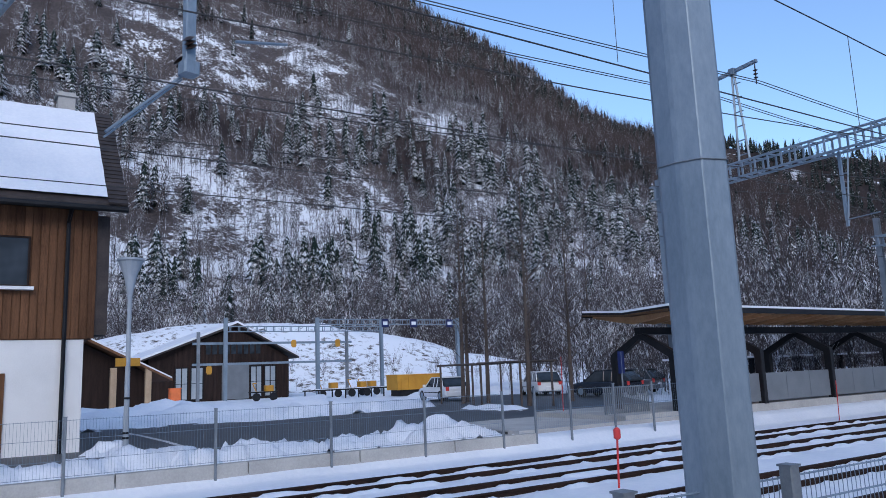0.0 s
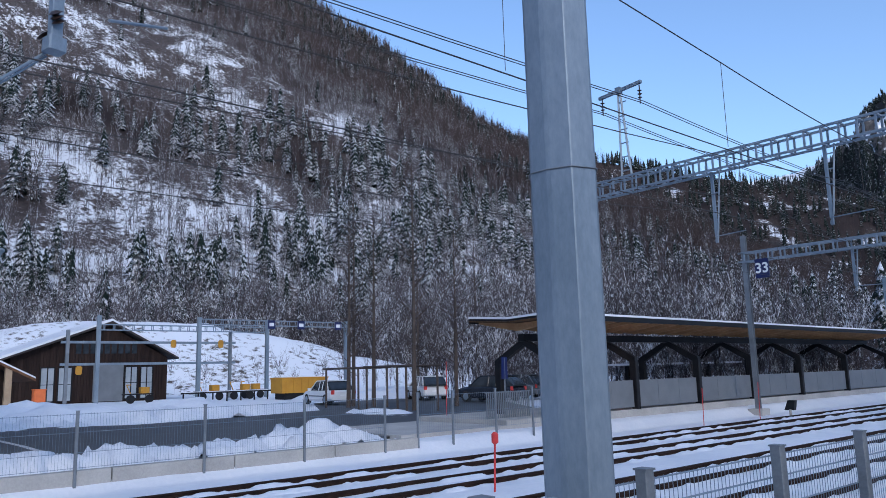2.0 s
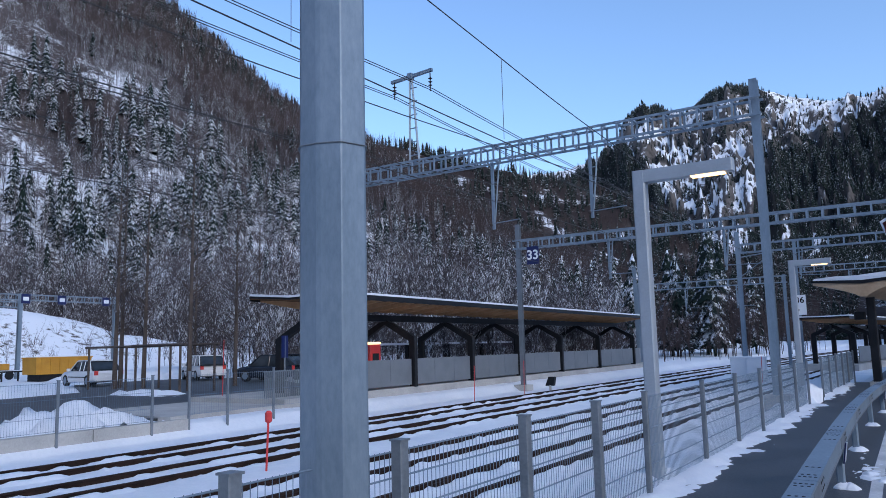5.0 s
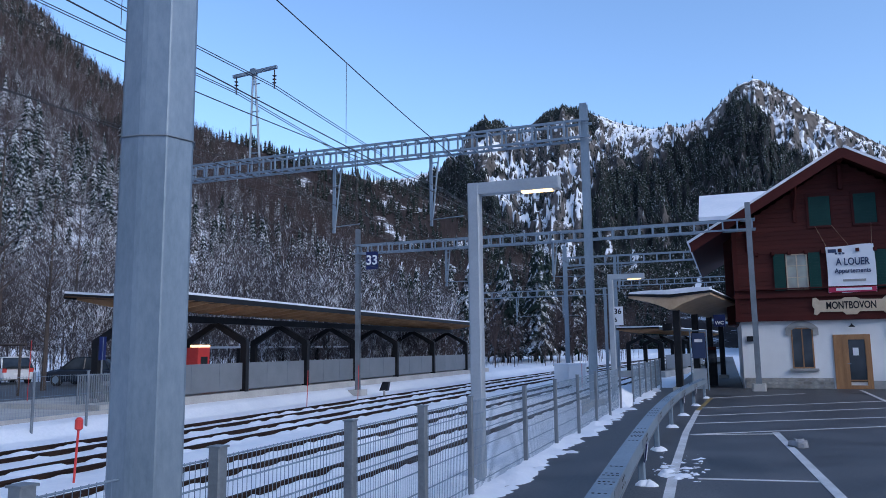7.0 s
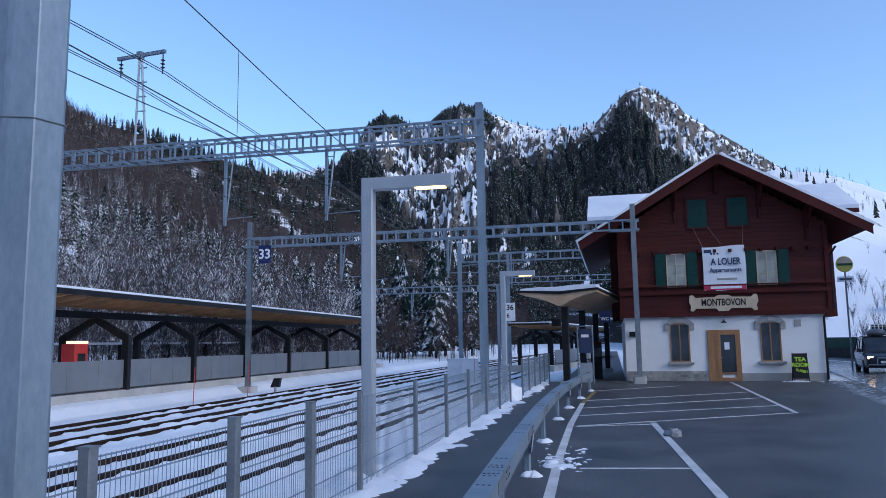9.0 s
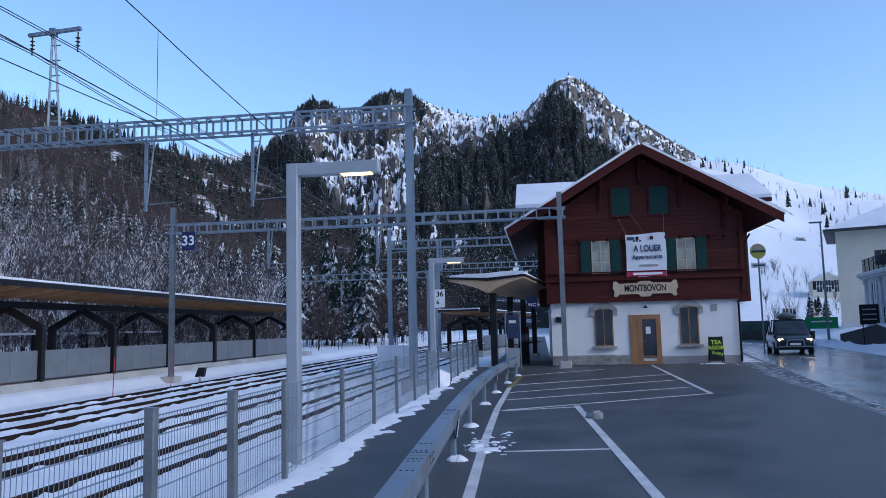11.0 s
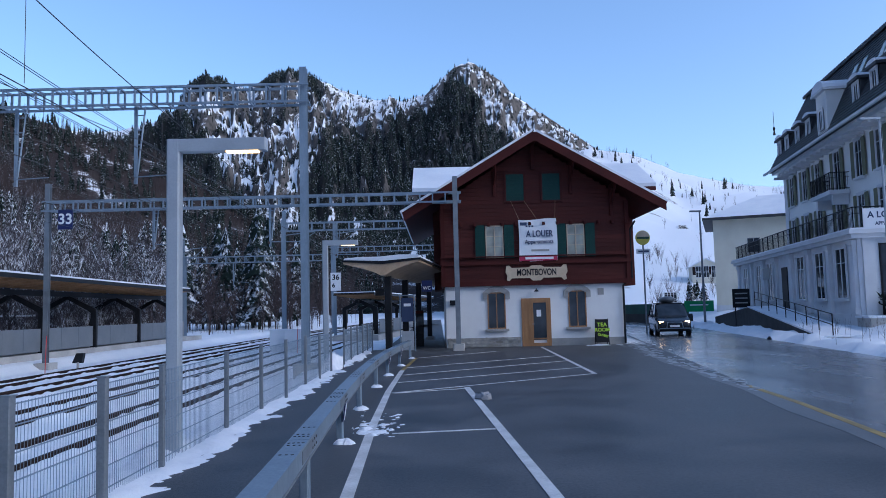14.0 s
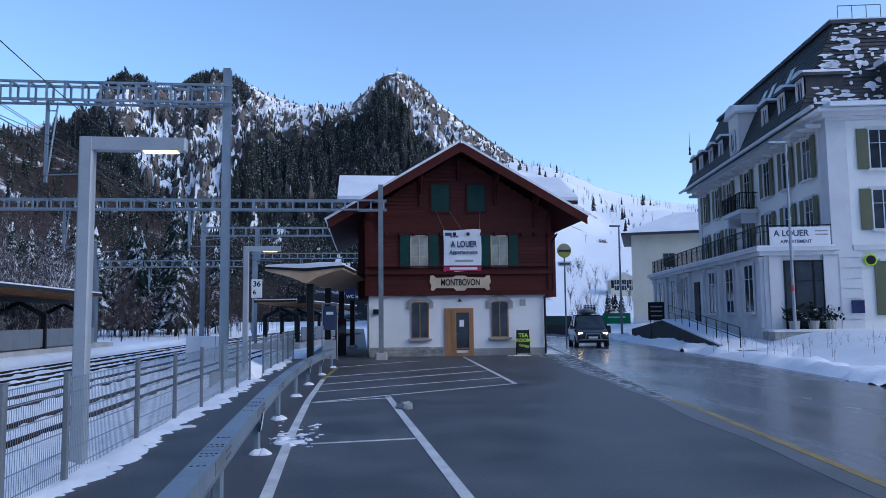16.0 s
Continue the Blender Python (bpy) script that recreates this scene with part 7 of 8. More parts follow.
# ---- brown house across the tracks ----
bh = thing("house", (-24.0, 2.45, 0), "brown timber house over a white ground floor with a snowy roof", "house")
part("ground_floor", Shape().box((-3.1, -7.0, 1.55), (6.2, 14.0, 3.14)), WHITE_PLASTER, bh, "white plastered ground floor")
part("upper_wall", Shape().box((-3.1, -6.95, 5.0), (6.26, 14.3, 3.75)), BROWN_BOARD, bh)
for k in range(60):
    y = 0.16 - 0.21 * k
    part("board", Shape().box((0.045, y, 5.0), (0.03, 0.185, 3.7)), BROWN_BOARD, bh)
for sx in (0, 1):
    pts = [(0.8, 0, 6.78), (-3.1, 0, 10.72), (-3.1, 0, 10.92), (0.8, 0, 6.98)] if sx == 0 else [(-7.0, 0, 6.78), (-3.1, 0, 10.72), (-3.1, 0, 10.92), (-7.0, 0, 6.98)]
    rfo = part("roof", Shape().extrude([(x, 0.95, z) for x, y, z in pts], (0, -16.5, 0)), TILE_DARK, bh, "dark tiled roof under even snow")
    if sx == 0:
        a, b = Vector((0.68, 0.40, 7.10)), Vector((-3.0, 0.40, 10.82))
        nn = Vector((0.70, 0, 0.71))
        sv = Shape()
        rows_, cols_ = 26, 40
        for i in range(rows_ + 1):
            for j in range(cols_ + 1):
                p = a.lerp(b, i / rows_) + Vector((0, -16.0 * j / cols_, 0)) + nn * (0.10 + 0.02 * math.sin(i * 2 * math.pi / 2.0) + 0.02 * math.sin(3.1 * j + i))
                sv.v.append(tuple(p))
        for i in range(rows_):
            for j in range(cols_):
                q = i * (cols_ + 1) + j
                sv.f.append((q, q + 1, q + cols_ + 2, q + cols_ + 1))
        part("snow_cover", sv, SNOW, rfo, "even snow cover with soft ripples", smooth=True)
        for k in range(24):
            p = Vector((0.78, 0.85, 7.0)).lerp(Vector((-3.05, 0.85, 10.9)), k / 24)
            part("verge_tile", Shape().box(p + Vector((0, -0.18, 0.05)), (0.30, 0.52, 0.06), lean=radians(38)), TILE_DARK, rfo)
part("gutter", Shape().tube((0.86, 0.95, 6.80), (0.86, -15, 6.80), 0.09), BLACK_STEEL, bh)
part("downpipe", Shape().path([(0.8, -0.52, 6.75), (0.14, -0.52, 6.45), (0.14, -0.52, 3.2), (0.10, -0.52, 3.0), (0.10, -0.52, 0.0)], 0.06), BLACK_STEEL, bh)
part("corner_shingles", Shape().box((-0.5, 0.35, 5.0), (1.0, 0.5, 3.5)), TILE_DARK, bh, "dark shingled gable end")
ch = part("chimney", Shape().box((-3.4, -0.42, 10.95), (0.5, 0.52, 0.9)), CONCRETE, bh)
part("chimney_cap", Shape().box((-3.4, -0.42, 11.43), (0.66, 0.70, 0.05)).box((-3.4, -0.42, 11.52), (0.5, 0.52, 0.10)), CONCRETE, ch, "stepped concrete chimney cover")
window(bh, Matrix.Translation((0.09, -2.05, 4.58)) @ Matrix.Rotation(radians(90), 4, "Z"), 1.2, 1.42, DARK_BOARD, GLASS, (-0.2,), (), WHITE_PAINT)
part("garage_door", Shape().box((0.03, -3.4, 1.1), (0.06, 3.0, 2.25)), BROWN_BOARD, bh)

# ---- depot shed ----
SX = -72.0
shed = thing("shed", (SX, 20.0, 0), "dark timber depot with a snow-covered gable roof", "shed")
part("wall", Shape().extrude([(0, -6.5, -0.2), (0, 6.7, -0.2), (0, 6.7, 3.9), (0, 1.35, 6.75), (0, -6.5, 4.0)], (-12, 0, 0)), DARK_BOARD, shed)
for k in range(52):
    y = -6.4 + 0.255 * k
    top = 6.6 - abs(y - 1.35) * (0.40 if y < 1.35 else 0.55)
    part("board", Shape().box((0.03, y, (top + 0.0) / 2), (0.04, 0.235, top)), DARK_BOARD, shed)
for ex, ez in ((-7.9, 3.45), (7.5, 3.7)):
    rr_ = part("roof", Shape().extrude([(0.9, 1.35, 6.95), (0.9, ex, ez), (0.9, ex, ez + 0.15), (0.9, 1.35, 7.15)], (-14, 0, 0)), TILE_DARK, shed)
    part("snow_cover", Shape().extrude([(0.8, 1.35, 7.154), (0.8, ex, ez + 0.154), (0.8, ex, ez + 0.36), (0.8, 1.35, 7.36)], (-13.8, 0, 0)), SNOW, rr_, "snow cover on the depot roof")
part("roller_door", Shape().box((0.1, 1.4, 1.6), (0.06, 2.6, 3.2)), PANEL_GREY, shed, "grey roller door")
for y in (-3.6, -2.2, 3.4, 4.8):
    part("glazed_door", frame_bars(1.2, 3.0, (0.0,), (1.5,), 0.1, 0.06), BLACK_STEEL, shed, at=Matrix.Translation((0.1, y, 0.1)) @ Matrix.Rotation(radians(90), 4, "Z"))
    part("door_pane", Shape().box((0.09, y, 1.6), (0.02, 1.1, 2.8)), PANE, shed)
for k in range(9):
    part("gable_light", Shape().box((0.09, -1.2 + 0.6 * k, 4.75), (0.03, 0.44, 1.0)), GLASS, shed)
part("side_lean_to", Shape().extrude([(0.5, -6.5, 0), (0.5, -12, 0), (0.5, -12, 2.6), (0.5, -6.5, 3.4)], (-8, 0, 0)), DARK_BOARD, shed)
shed2 = thing("shed", (-50.0, 5.0, 0), "brown open shed with a snow-edged gable roof", "shed")
part("wall", Shape().extrude([(-1.0, -5, 0), (-1.0, 4.3, 0), (-1.0, 4.3, 2.5), (-1.0, -0.4, 4.9), (-1.0, -5, 2.5)], (-7, 0, 0)), DARK_BOARD, shed2)
for ey, ez in ((-6.0, 1.9), (5.6, 1.9)):
    r2 = part("roof", Shape().extrude([(0.6, -0.4, 5.0), (0.6, ey, ez), (0.6, ey, ez + 0.14), (0.6, -0.4, 5.16)], (-9, 0, 0)), BROWN_BOARD, shed2)
    part("snow_cover", Shape().extrude([(0.5, -0.4, 5.164), (0.5, ey, ez + 0.144), (0.5, ey, ez + 0.25), (0.5, -0.4, 5.28)], (-8.8, 0, 0)), SNOW, r2)
for y in (2.2, 4.2):
    part("post", Shape().box((0.3, y, 1.4), (0.35, 0.35, 2.8)), PALE_WOOD, shed2)
part("sign_board", Shape().box((0.1, -1.8, 1.9), (0.06, 1.9, 0.55)), WHITE_PAINT, shed2)

# ---- yard portals ----
def side_portal(x, y0, y1, z, truss_z, label, plates=()):
    p = thing("catenary_portal", Matrix.Translation((x, y0, 0)) @ Matrix.Rotation(math.atan2(1, 0), 4, "Z"), label, "catenary portal", "depot portals")
    L = y1 - y0
    for s in (0, L):
        h_mast(p, s, 0, -0.2, z, 0.3)
    truss(p, 0, L, truss_z, truss_z + 0.45, 0.4, 0.8)
    for s in plates:
        part("number_plate", Shape().box((s, -0.35, truss_z + 0.1), (0.7, 0.05, 0.75)), BLUE_SIGN, p, "small blue number plate")
        part("plate_bar", Shape().box((s, -0.39, truss_z + 0.1), (0.45, 0.02, 0.3)), WHITE_PAINT, p)
    return p


side_portal(-61.5, 25.4, 40.0, 6.9, 6.3, "galvanised portal over the depot tracks", (6.5, 9.5, 13.5))
side_portal(-66.0, 18.7, 34.0, 7.2, 6.0, "galvanised portal in front of the depot", ())
stg = thing("steel_gantry", (-66.5, 16.5, 0), "low galvanised double-beam gantry before the depot", "gantry")
for s in (0, 14):
    part("post", Shape().box((0, s, 3.0), (0.25, 0.25, 6.0)), GALV_DARK, stg)
for z in (3.2, 5.0):
    part("beam", Shape().box((0, 7, z), (0.15, 15, 0.2)), GALV, stg)
for y, z in ((0.9, 2.7), (8.6, 4.9), (13, 4.9)):
    part("warning_plate", Shape().box((0.16, y, z), (0.03, 0.5, 0.5), lean=0).box((0.18, y, z), (0.02, 0.36, 0.7)), YELLOW_METAL, stg, "yellow warning plate")
skip = thing("goods_wagon", (-56.0, 31.8, 0), "yellow steel skip with raised ribs in the snow", "skip")
side = [(-2.1, 0.45), (2.0, 0.45), (2.15, 1.62), (-2.15, 1.62)]
part("body", Shape().extrude([(-0.95, y, z) for y, z in side], (1.9, 0, 0)), YELLOW_METAL, skip)
part("rim", Shape().box((0, 0, 1.66), (2.02, 4.4, 0.09)), YELLOW_METAL, skip)
for k in range(6):
    part("rib", Shape().box((0.97, -1.75 + 0.7 * k, 1.03), (0.06, 0.08, 1.1)), YELLOW_METAL, skip)
part("load_snow", Shape().box((0, 0, 1.73), (1.8, 4.1, 0.06), bevel=0.2), SNOW, skip, "snow on the load")
part("underframe", Shape().box((0, 0, 0.2), (1.6, 3.6, 0.5)), BLACK_STEEL, skip)
for k, (x, y) in enumerate(((-64, 21.4), (-63, 27.0), (-62.5, 29.6), (-64.5, 31.6))):
    dg = thing("works_machine", (x, y, -0.07), "small yellow track trolley on dark wheels", "machine", "track machines")
    part("deck", Shape().box((0, 0, 0.75), (1.2, 2.2, 0.10)), BLACK_STEEL, dg)
    part("engine_cover", Shape().box((0, 0.5, 1.05), (0.8, 0.7, 0.5), bevel=0.12), YELLOW_METAL, dg)
    part("handle", Shape().tube((0, -0.6, 0.8), (0.05, -0.95, 1.5), 0.04).tube((0.05, -0.95, 1.5), (0.05, -0.6, 1.5), 0.04), YELLOW_METAL, dg)
    for q in (-0.75, 0.75):
        part("wheel", Shape().tube((0.45, q, 0.35), (0.55, q, 0.35), 0.35, n=14), BLACK_STEEL, dg)
for x, y, w, h, mtl, lab in ((-60, 7.77, 0.62, 1.25, ORANGE_PLASTIC, "orange salt bin in the snow"), (-66, 14.5, 0.85, 1.3, ORANGE_PLASTIC, "orange container beside the depot"), (-60, 10.06, 0.95, 1.15, GREEN_PLASTIC, "green waste container in the snow")):
    cn = thing("container", (x, y, -0.07), lab, "container", "containers")
    part("body", Shape().box((0, 0, h / 2), (w, w, h), bevel=0.08), mtl, cn)
    part("lid", Shape().box((0, 0, h + 0.04), (w + 0.08, w + 0.08, 0.08), bevel=0.08), SNOW if mtl is GREEN_PLASTIC else mtl, cn)
dep_fence = thing("fence", (-58.5, 0, 0), "dark low rail fence with snow before the depot", "fence", "yard rails")
for k in range(12):
    part("post", Shape().box((0, 23 + 1.2 * k, 0.35), (0.09, 0.09, 0.8)), BLACK_STEEL, dep_fence)
part("rail", Shape().box((0, 29.6, 0.68), (0.07, 13.6, 0.12)), BLACK_STEEL, dep_fence)
part("snow_cap", Shape().box((0, 29.6, 0.765), (0.12, 13.5, 0.05)), SNOW, dep_fence)


# ---- vehicles ----
def car(name, m, paint, label, L, W, H, bonnet, van=False, box=False, lit=False):
    """A car that faces -y: lower body and cabin as lofted sections, with glass, wheels, lamps and bumpers."""
    c = thing(name, m, label, "car", "cars")
    z0 = 0.28
    def loft(sections, tuck):
        sh = Shape()
        n = len(sections[0])
        for s in sections:
            sh.v += s
        for k in range(len(sections) - 1):
            sh.f += [(k * n + i, k * n + (i + 1) % n, (k + 1) * n + (i + 1) % n, (k + 1) * n + i) for i in range(n)]
        sh.f += [tuple(range(n - 1, -1, -1)), tuple((len(sections) - 1) * n + i for i in range(n))]
        return sh
    def ringy(y, w, zb, zt):
        h, r = w / 2, 0.12
        return [(-h + 0.06, y, zb), (h - 0.06, y, zb), (h, y, zb + 0.12), (h, y, zt - r), (h - r * 0.8, y, zt), (-h + r * 0.8, y, zt), (-h, y, zt - r), (-h, y, zb + 0.12)]
    belt = 0.60 * H
    f = -L / 2
    secs = [ringy(f, W * 0.80, z0 + 0.10, belt * 0.66), ringy(f + 0.10, W * 0.92, z0, belt * 0.80), ringy(f + 0.4, W * 0.98, z0 - 0.04, belt * 0.90), ringy(f + bonnet, W, z0 - 0.06, belt), ringy(L / 2 - 0.5, W, z0 - 0.06, belt * 1.03), ringy(L / 2 - 0.08, W * 0.95, z0, belt * 0.98), ringy(L / 2, W * 0.86, z0 + 0.12, belt * 0.86)]
    body = part("body", loft(secs, 0), paint, c, smooth=False)
    y1, y2 = f + bonnet, L / 2 - (0.06 if van else 0.35)
    def cab(y, w, zt):
        h = w / 2
        return [(-h, y, belt - 0.02), (h, y, belt - 0.02), (h * 0.86, y, zt), (h * 0.6, y, zt + 0.04), (-h * 0.6, y, zt + 0.04), (-h * 0.86, y, zt)]
    cabin = [cab(y1 - 0.05, W * 0.92, belt + 0.02), cab(y1 + 0.75, W * 0.95, H - 0.06), cab((y1 + y2) / 2 + 0.4, W * 0.95, H - 0.02), cab(y2 - 0.45, W * 0.94, H - 0.06), cab(y2 + 0.12, W * 0.90, belt + 0.05)]
    part("cabin", loft(cabin, 0), GLASS, c, "dark tinted cabin glass")
    part("roof", Shape().box((0, (y1 + y2) / 2 + 0.15, H - 0.01), (W * 0.78, (y2 - y1) * 0.66, 0.06), bevel=0.12), paint, c)
    for sx in (-1, 1):
        for u in (0.0, 0.38, 0.68, 0.98):
            ya = y1 + 0.1 + (y2 - y1 - 0.1) * u
            yb = y1 + 0.78 + (y2 - 0.45 - y1 - 0.78) * u
            part("pillar", Shape().tube((sx * W * 0.475, ya if u in (0.0, 0.98) else yb, belt), (sx * W * 0.405, yb, H - 0.05), 0.035, n=5), paint, c)
        part("mirror", Shape().box((sx * (W / 2 + 0.10), y1 + 0.25, belt + 0.06), (0.2, 0.12, 0.16), bevel=0.04), paint, c)
        part("headlight", Shape().box((sx * W * 0.36, f + 0.10, belt * 0.72), (0.27, 0.10, 0.14), bevel=0.05), HEAD_GLOW if lit else GLASS_SKY, c, "lit warm headlight" if lit else "clear headlight")
        part("tail_light", Shape().box((sx * W * 0.40, L / 2 - 0.03, belt * 0.86), (0.22, 0.08, 0.24), bevel=0.02), RED_PLASTIC, c, "red tail light")
        part("side_trim", Shape().box((sx * (W / 2 + 0.004), 0.1, belt * 0.60), (0.02, L * 0.5, 0.05)), GALV if lit else BLACK_STEEL, c)
        for y in (f + 0.85, L / 2 - 0.80):
            wh = part("wheel", Shape().tube((sx * (W / 2 - 0.20), y, 0.32), (sx * (W / 2 + 0.012), y, 0.32), 0.32, n=20), RUBBER, c)
            part("rim", Shape().lathe((sx * (W / 2 + 0.014), y, 0.32), [(0.20, 0.0), (0.19, 0.012), (0.06, 0.004), (0.05, 0.014)], 12, axis=(sx, 0, 0)), GALV, wh)
    part("grille", Shape().box((0, f + 0.045, belt * 0.66), (0.75, 0.06, 0.16)), BLACK_STEEL, c)
    part("bumper", Shape().box((0, f + 0.06, z0 + 0.14), (W * 0.86, 0.20, 0.22), bevel=0.06), BLACK_STEEL, c)
    part("rear_bumper", Shape().box((0, L / 2 - 0.04, z0 + 0.14), (W * 0.90, 0.16, 0.24), bevel=0.05), paint, c)
    part("number_plate", Shape().box((0, f - 0.05, z0 + 0.26), (0.5, 0.02, 0.11)), WHITE_PAINT, c)
    part("number_plate", Shape().box((0, L / 2 + 0.015, belt * 0.62), (0.5, 0.02, 0.11)), WHITE_PAINT, c)
    if box:
        shell = Shape().lathe((0, (y1 + y2) / 2 - 0.85, H + 0.24), [(0.05, 0), (0.30, 0.12), (0.40, 0.5), (0.40, 1.5), (0.30, 1.75), (0.05, 1.8)], 14, axis=(0, 1, 0))
        shell.v = [(x, y, H + 0.24 + (z - H - 0.24) * 0.5) for x, y, z in shell.v]
        part("roof_box", shell, PANEL_GREY, c, "snow-dusted grey roof box", smooth=True)
        for y in (-0.4, 0.5):
            part("roof_bar", Shape().tube((-W * 0.4, y + 0.2, H + 0.04), (W * 0.4, y + 0.2, H + 0.04), 0.025), BLACK_STEEL, c)
        part("bull_bar", Shape().path([(-0.8, f + 0.02, 0.35), (-0.75, f - 0.10, 0.42), (0.75, f - 0.10, 0.42), (0.8, f + 0.02, 0.35)], 0.03).path([(-0.42, f - 0.10, 0.42), (-0.36, f - 0.08, 0.74), (0.36, f - 0.08, 0.74), (0.42, f - 0.10, 0.42)], 0.03), GALV, c, "bright tubular bull bar")
    return c


car("van", Matrix.Translation((12.75, 41.6, 0.0)) @ Matrix.Rotation(radians(-10), 4, "Z"), CAR_NAVY, "dark blue people carrier with roof box and lit headlights", 4.65, 1.81, 1.70, 0.95, van=True, box=True, lit=True)
car("car", Matrix.Translation((-41.6, 25.6, 0.02)) @ Matrix.Rotation(radians(-98), 4, "Z"), CAR_WHITE, "white saloon parked on the snowy yard", 4.5, 1.78, 1.45, 1.25)
car("car", Matrix.Translation((-40.4, 32.6, 0.02)) @ Matrix.Rotation(radians(-112), 4, "Z"), CAR_WHITE, "white estate car parked facing the woods", 4.3, 1.76, 1.55, 1.0, van=True)
for k, (x, y) in enumerate(((-33.0, 31.5), (-35.0, 35.5))):
    car("car", Matrix.Translation((x, y, 0.02)) @ Matrix.Rotation(radians(-80 + 6 * k), 4, "Z"), CAR_GREY if k else CAR_NAVY, "parked dark hatchback behind the platform", 4.1, 1.74, 1.5, 1.0, van=True)

# ---- yard trees with stakes ----
def grown_tree(x, y, h, seed, label, spread=0.16):
    """A leafless street tree: tapered trunk, limbs and fine twigs."""
    t = thing("tree", (x, y, 0), label, "tree", "yard trees")
    r_ = random.Random(seed)
    part("trunk", Shape().tube((0, 0, -0.1), (0.05, 0.03, h * 0.5), 0.13, 0.075, 8).tube((0.05, 0.03, h * 0.5), (0.0, 0.1, h), 0.075, 0.015, 6), BARK, t)
    limbs, tw = Shape(), Shape()
    for k in range(38):
        z = h * (0.2 + 0.75 * r_.random())
        a, l = 6.283 * r_.random(), h * spread * (1.15 - z / h) * (0.7 + 0.6 * r_.random()) + 0.3
        tip = Vector((l * math.cos(a), l * math.sin(a), z + l * (0.5 + 0.5 * r_.random())))
        limbs.tube((0.03, 0.05, z), tip, 0.028, 0.008, 4, False)
        for i in range(9):
            p = Vector((0.03, 0.05, z)).lerp(tip, 0.25 + 0.75 * r_.random())
            q = p + Vector((r_.gauss(0, 0.35), r_.gauss(0, 0.35), 0.15 + 0.5 * r_.random()))
            tw.tube(p, q, 0.009, 0.003, 3, False)
    part("branchwork", limbs, BARK, t)
    tagged(part("twig_haze", tw, TWIGS, t), kind="stuff")
    return t


for k, (x, y, h) in enumerate(((-36.0, 23.4, 12), (-37.0, 24.4, 12.5), (-35.0, 24.4, 11), (-29.6, 23.0, 12.5), (-31.0, 27.0, 10), (-43, 34, 11), (-40, 37, 12))):
    grown_tree(x, y, h, k, "tall leafless tree in a wooden stake frame on the yard" if k < 4 else "tall leafless tree at the yard edge")
for x, y in ((-35.6, 23.6), (-29.9, 22.4)):
    fr = thing("tree_stakes", (x, y, 0), "weathered timber stake frame round young trees", "stake frame", "stake frames")
    for a, b in ((-1.6, -0.9), (1.6, -0.9), (-1.6, 1.0), (1.6, 1.0)):
        part("stake", Shape().tube((a, b, 0), (a, b, 2.2), 0.06, n=6), BARK, fr)
    for b in (-0.9, 1.0):
        part("crossbar", Shape().tube((-1.9, b, 2.15), (1.9, b, 2.15), 0.06, n=6), BARK, fr)

# brush on the knoll and beside the yard
pts, hs = [], []
for k in range(340):
    b, r = -92 + 54 * rng.random(), 86 + 40 * rng.random()
    pts.append((math.sin(radians(b)) * r, math.cos(radians(b)) * r, 0.3 + 5.0 * max(0, (r - 92) / 30) * (1 if -84 < b < -58 else 0.25)))
    hs.append(1.2 + 2.8 * rng.random() ** 2)
wood("brush", [bare_shape(rng, 14, 5, 2.2) for _ in range(6)], pts, hs, TWIGS_DARK, "leafless brush poking through the snow on the knoll", rng, "bushes")
pts = [(-46 + 26 * rng.random(), 33 + 26 * rng.random(), -0.1) for _ in range(420)]
wood("brush", [bare_shape(rng, 20, 6, 1.7) for _ in range(6)], pts, 2 + 6 * rng.random(len(pts)) ** 2, TWIGS, "frosted thicket behind the platform", rng, "bushes")
pts = [(-75 + 62 * rng.random(), 66 + 60 * rng.random(), -0.1) for _ in range(800)]
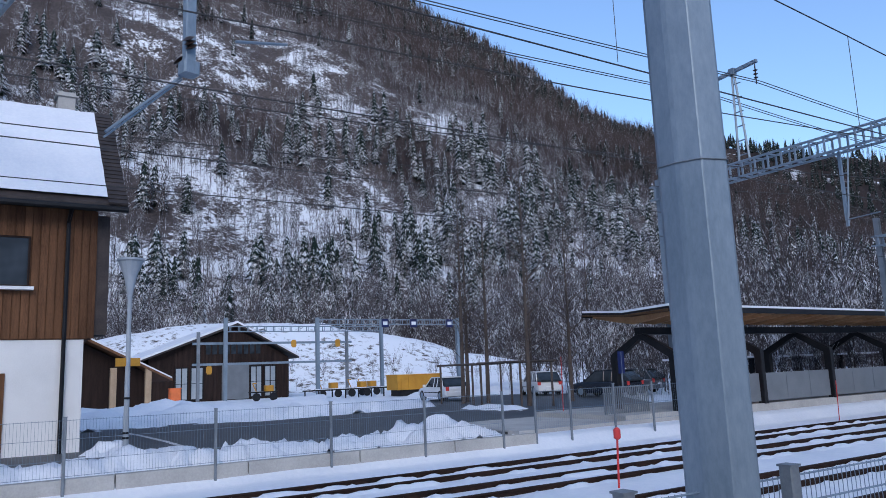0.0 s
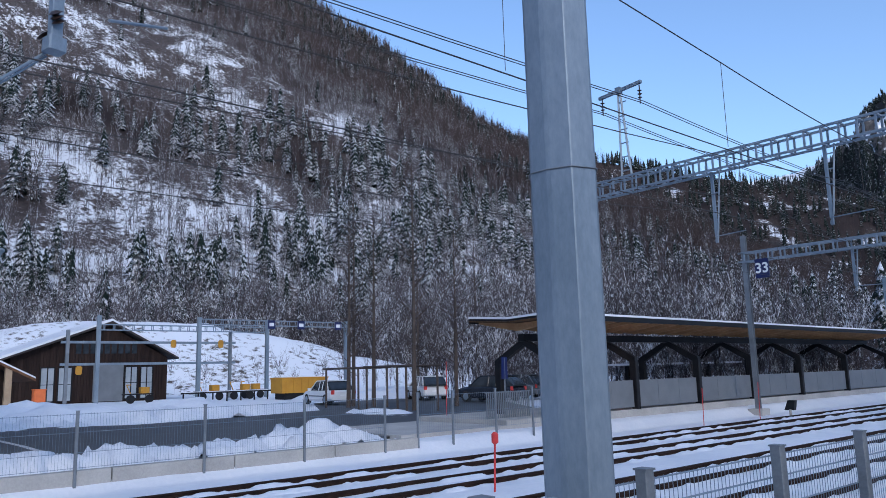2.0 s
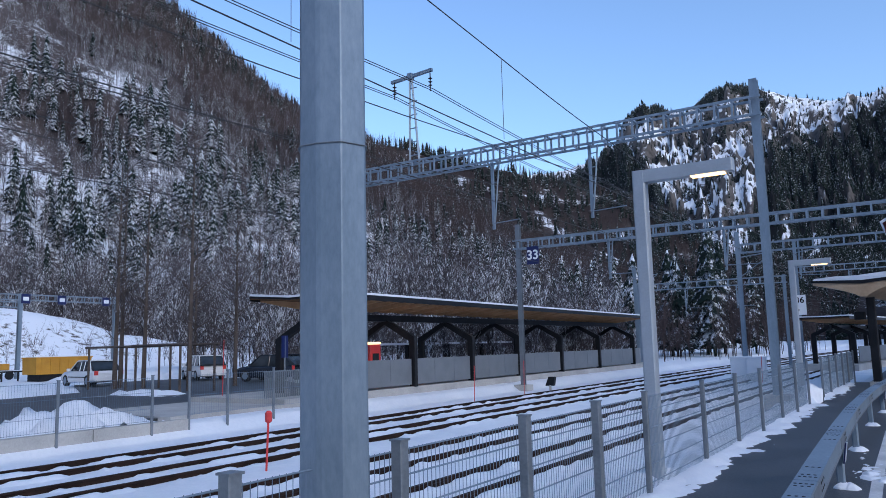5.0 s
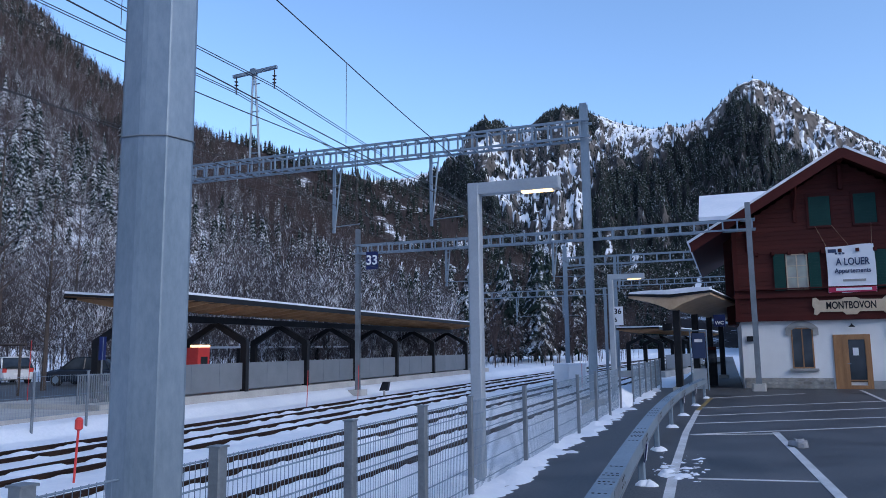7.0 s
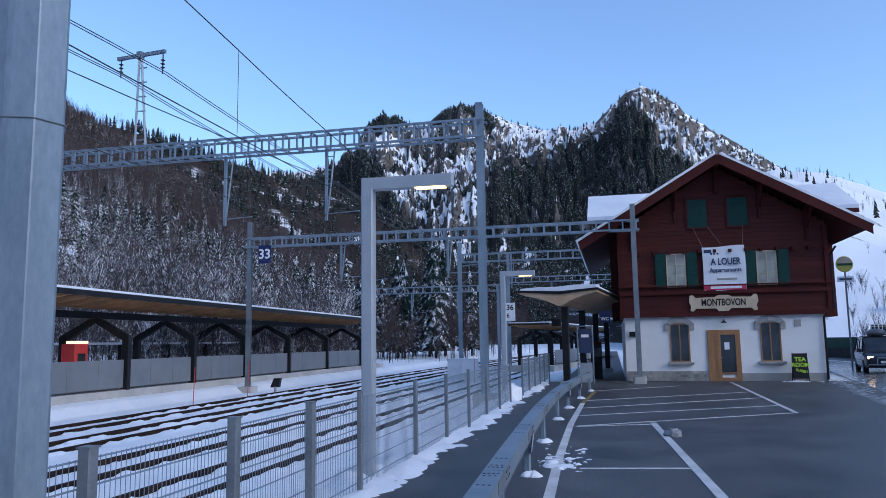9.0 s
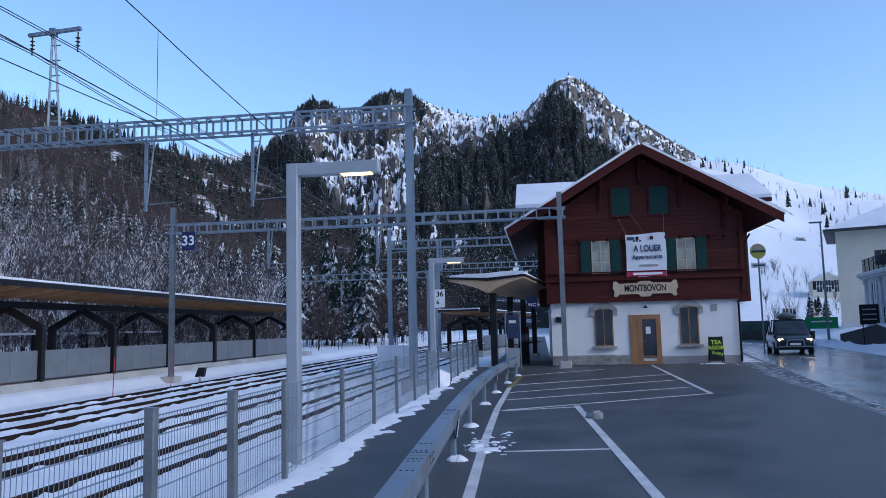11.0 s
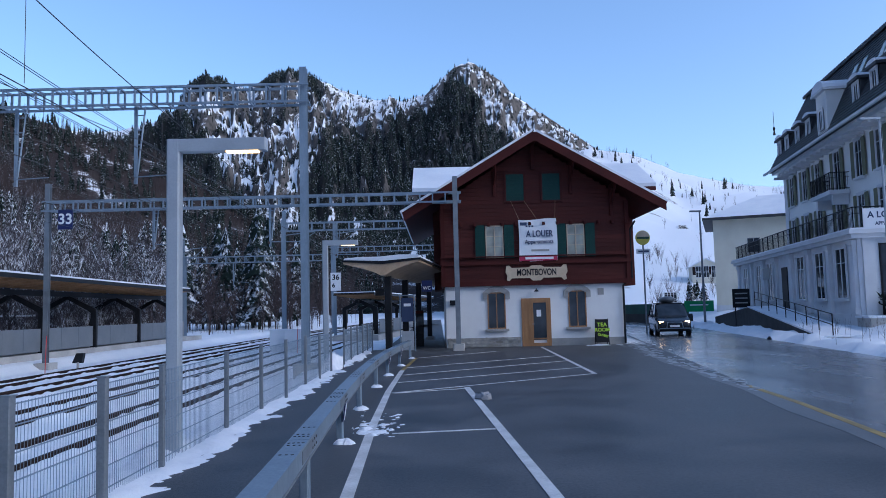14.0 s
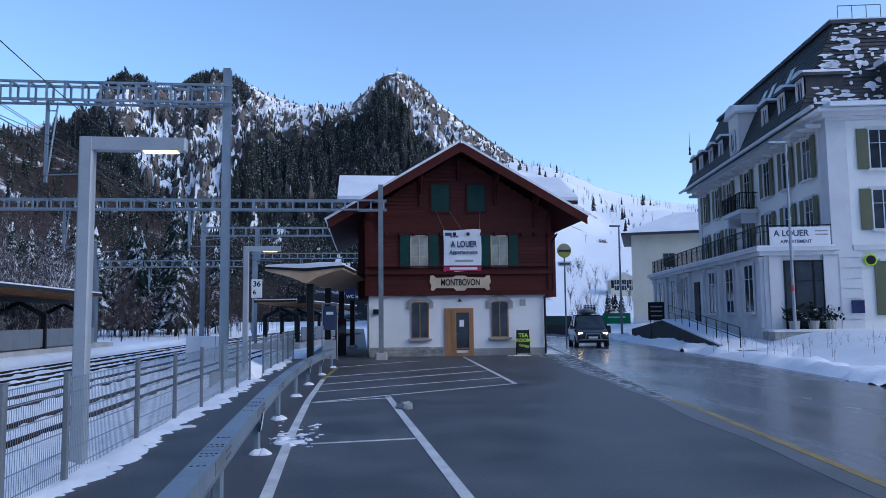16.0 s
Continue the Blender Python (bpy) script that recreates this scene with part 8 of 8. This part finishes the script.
wood("brush", [bare_shape(rng, 20, 6, 1.7) for _ in range(6)], pts, 2 + 5 * rng.random(len(pts)) ** 2, TWIGS_DARK, "leafless thicket beside the railway", rng, "bushes")

# clod on the bay line
clod = Shape()
rr = random.Random(5)
for k in range(7):
    clod.box((0.75 + 0.12 * rr.random(), 15.0 + 0.5 * rr.random() - 0.6, 0.04), (0.16, 0.22, 0.09), rr.random() * 3, rr.random() * 0.5, bevel=0.03)
solid("slush_clod", clod, surface("dirty_slush", (0.16, 0.16, 0.17), (0.36, 0.37, 0.39), 4, 30, 0.8), "clod of dirty frozen slush on the bay line", "slush", kind="stuff")

# shrubs and hedges on the slope beyond the road
pts, hs = [], []
for k in range(260):
    b, r = 15.5 + 9 * rng.random(), 92 + 75 * rng.random()
    if math.sin(r * 0.16 + b * 0.9) + 0.5 * rng.normal() < 0.1:
        continue
    pts.append((math.sin(radians(b)) * r, math.cos(radians(b)) * r, max(0.4, float(height_d(np.array([b]), np.array([r]))[0][0]) - 2.1)))
    hs.append(1.0 + 2.4 * rng.random() ** 2)
wood("hedge", [bare_shape(rng, 22, 6, 2.4) for _ in range(6)], pts, hs, TWIGS_DARK, "leafless shrubs and hedges in the snow beyond the road", rng, "bushes")
pts = [(32.3 + 2.4 * rng.random(), 95 + 3 * rng.random(), 0.6) for _ in range(9)]
wood("dark_shrub", CONES, pts, 3.0 + 1.6 * rng.random(len(pts)), CONIFER, "dark evergreen shrub under clumps of snow", rng, "bushes")
pts = [(14.0 + 8.0 * rng.random(), 23.0 + 9.0 * rng.random(), 0.15) for _ in range(40)]
wood("dry_stalks", [bare_shape(rng, 5, 2, 1.5) for _ in range(4)], pts, 0.5 + 0.6 * rng.random(len(pts)), TWIGS_DARK, "dry stalks poking out of the garden snow", rng, "stalks")

pts = [(-30 + 12 * rng.random(), 84 + 30 * rng.random(), -0.2) for _ in range(16)]
wood("lineside_conifers", CONES, pts, 8 + 8 * rng.random(len(pts)), CONIFER, "snowy spruces among the thicket beside the railway", rng)
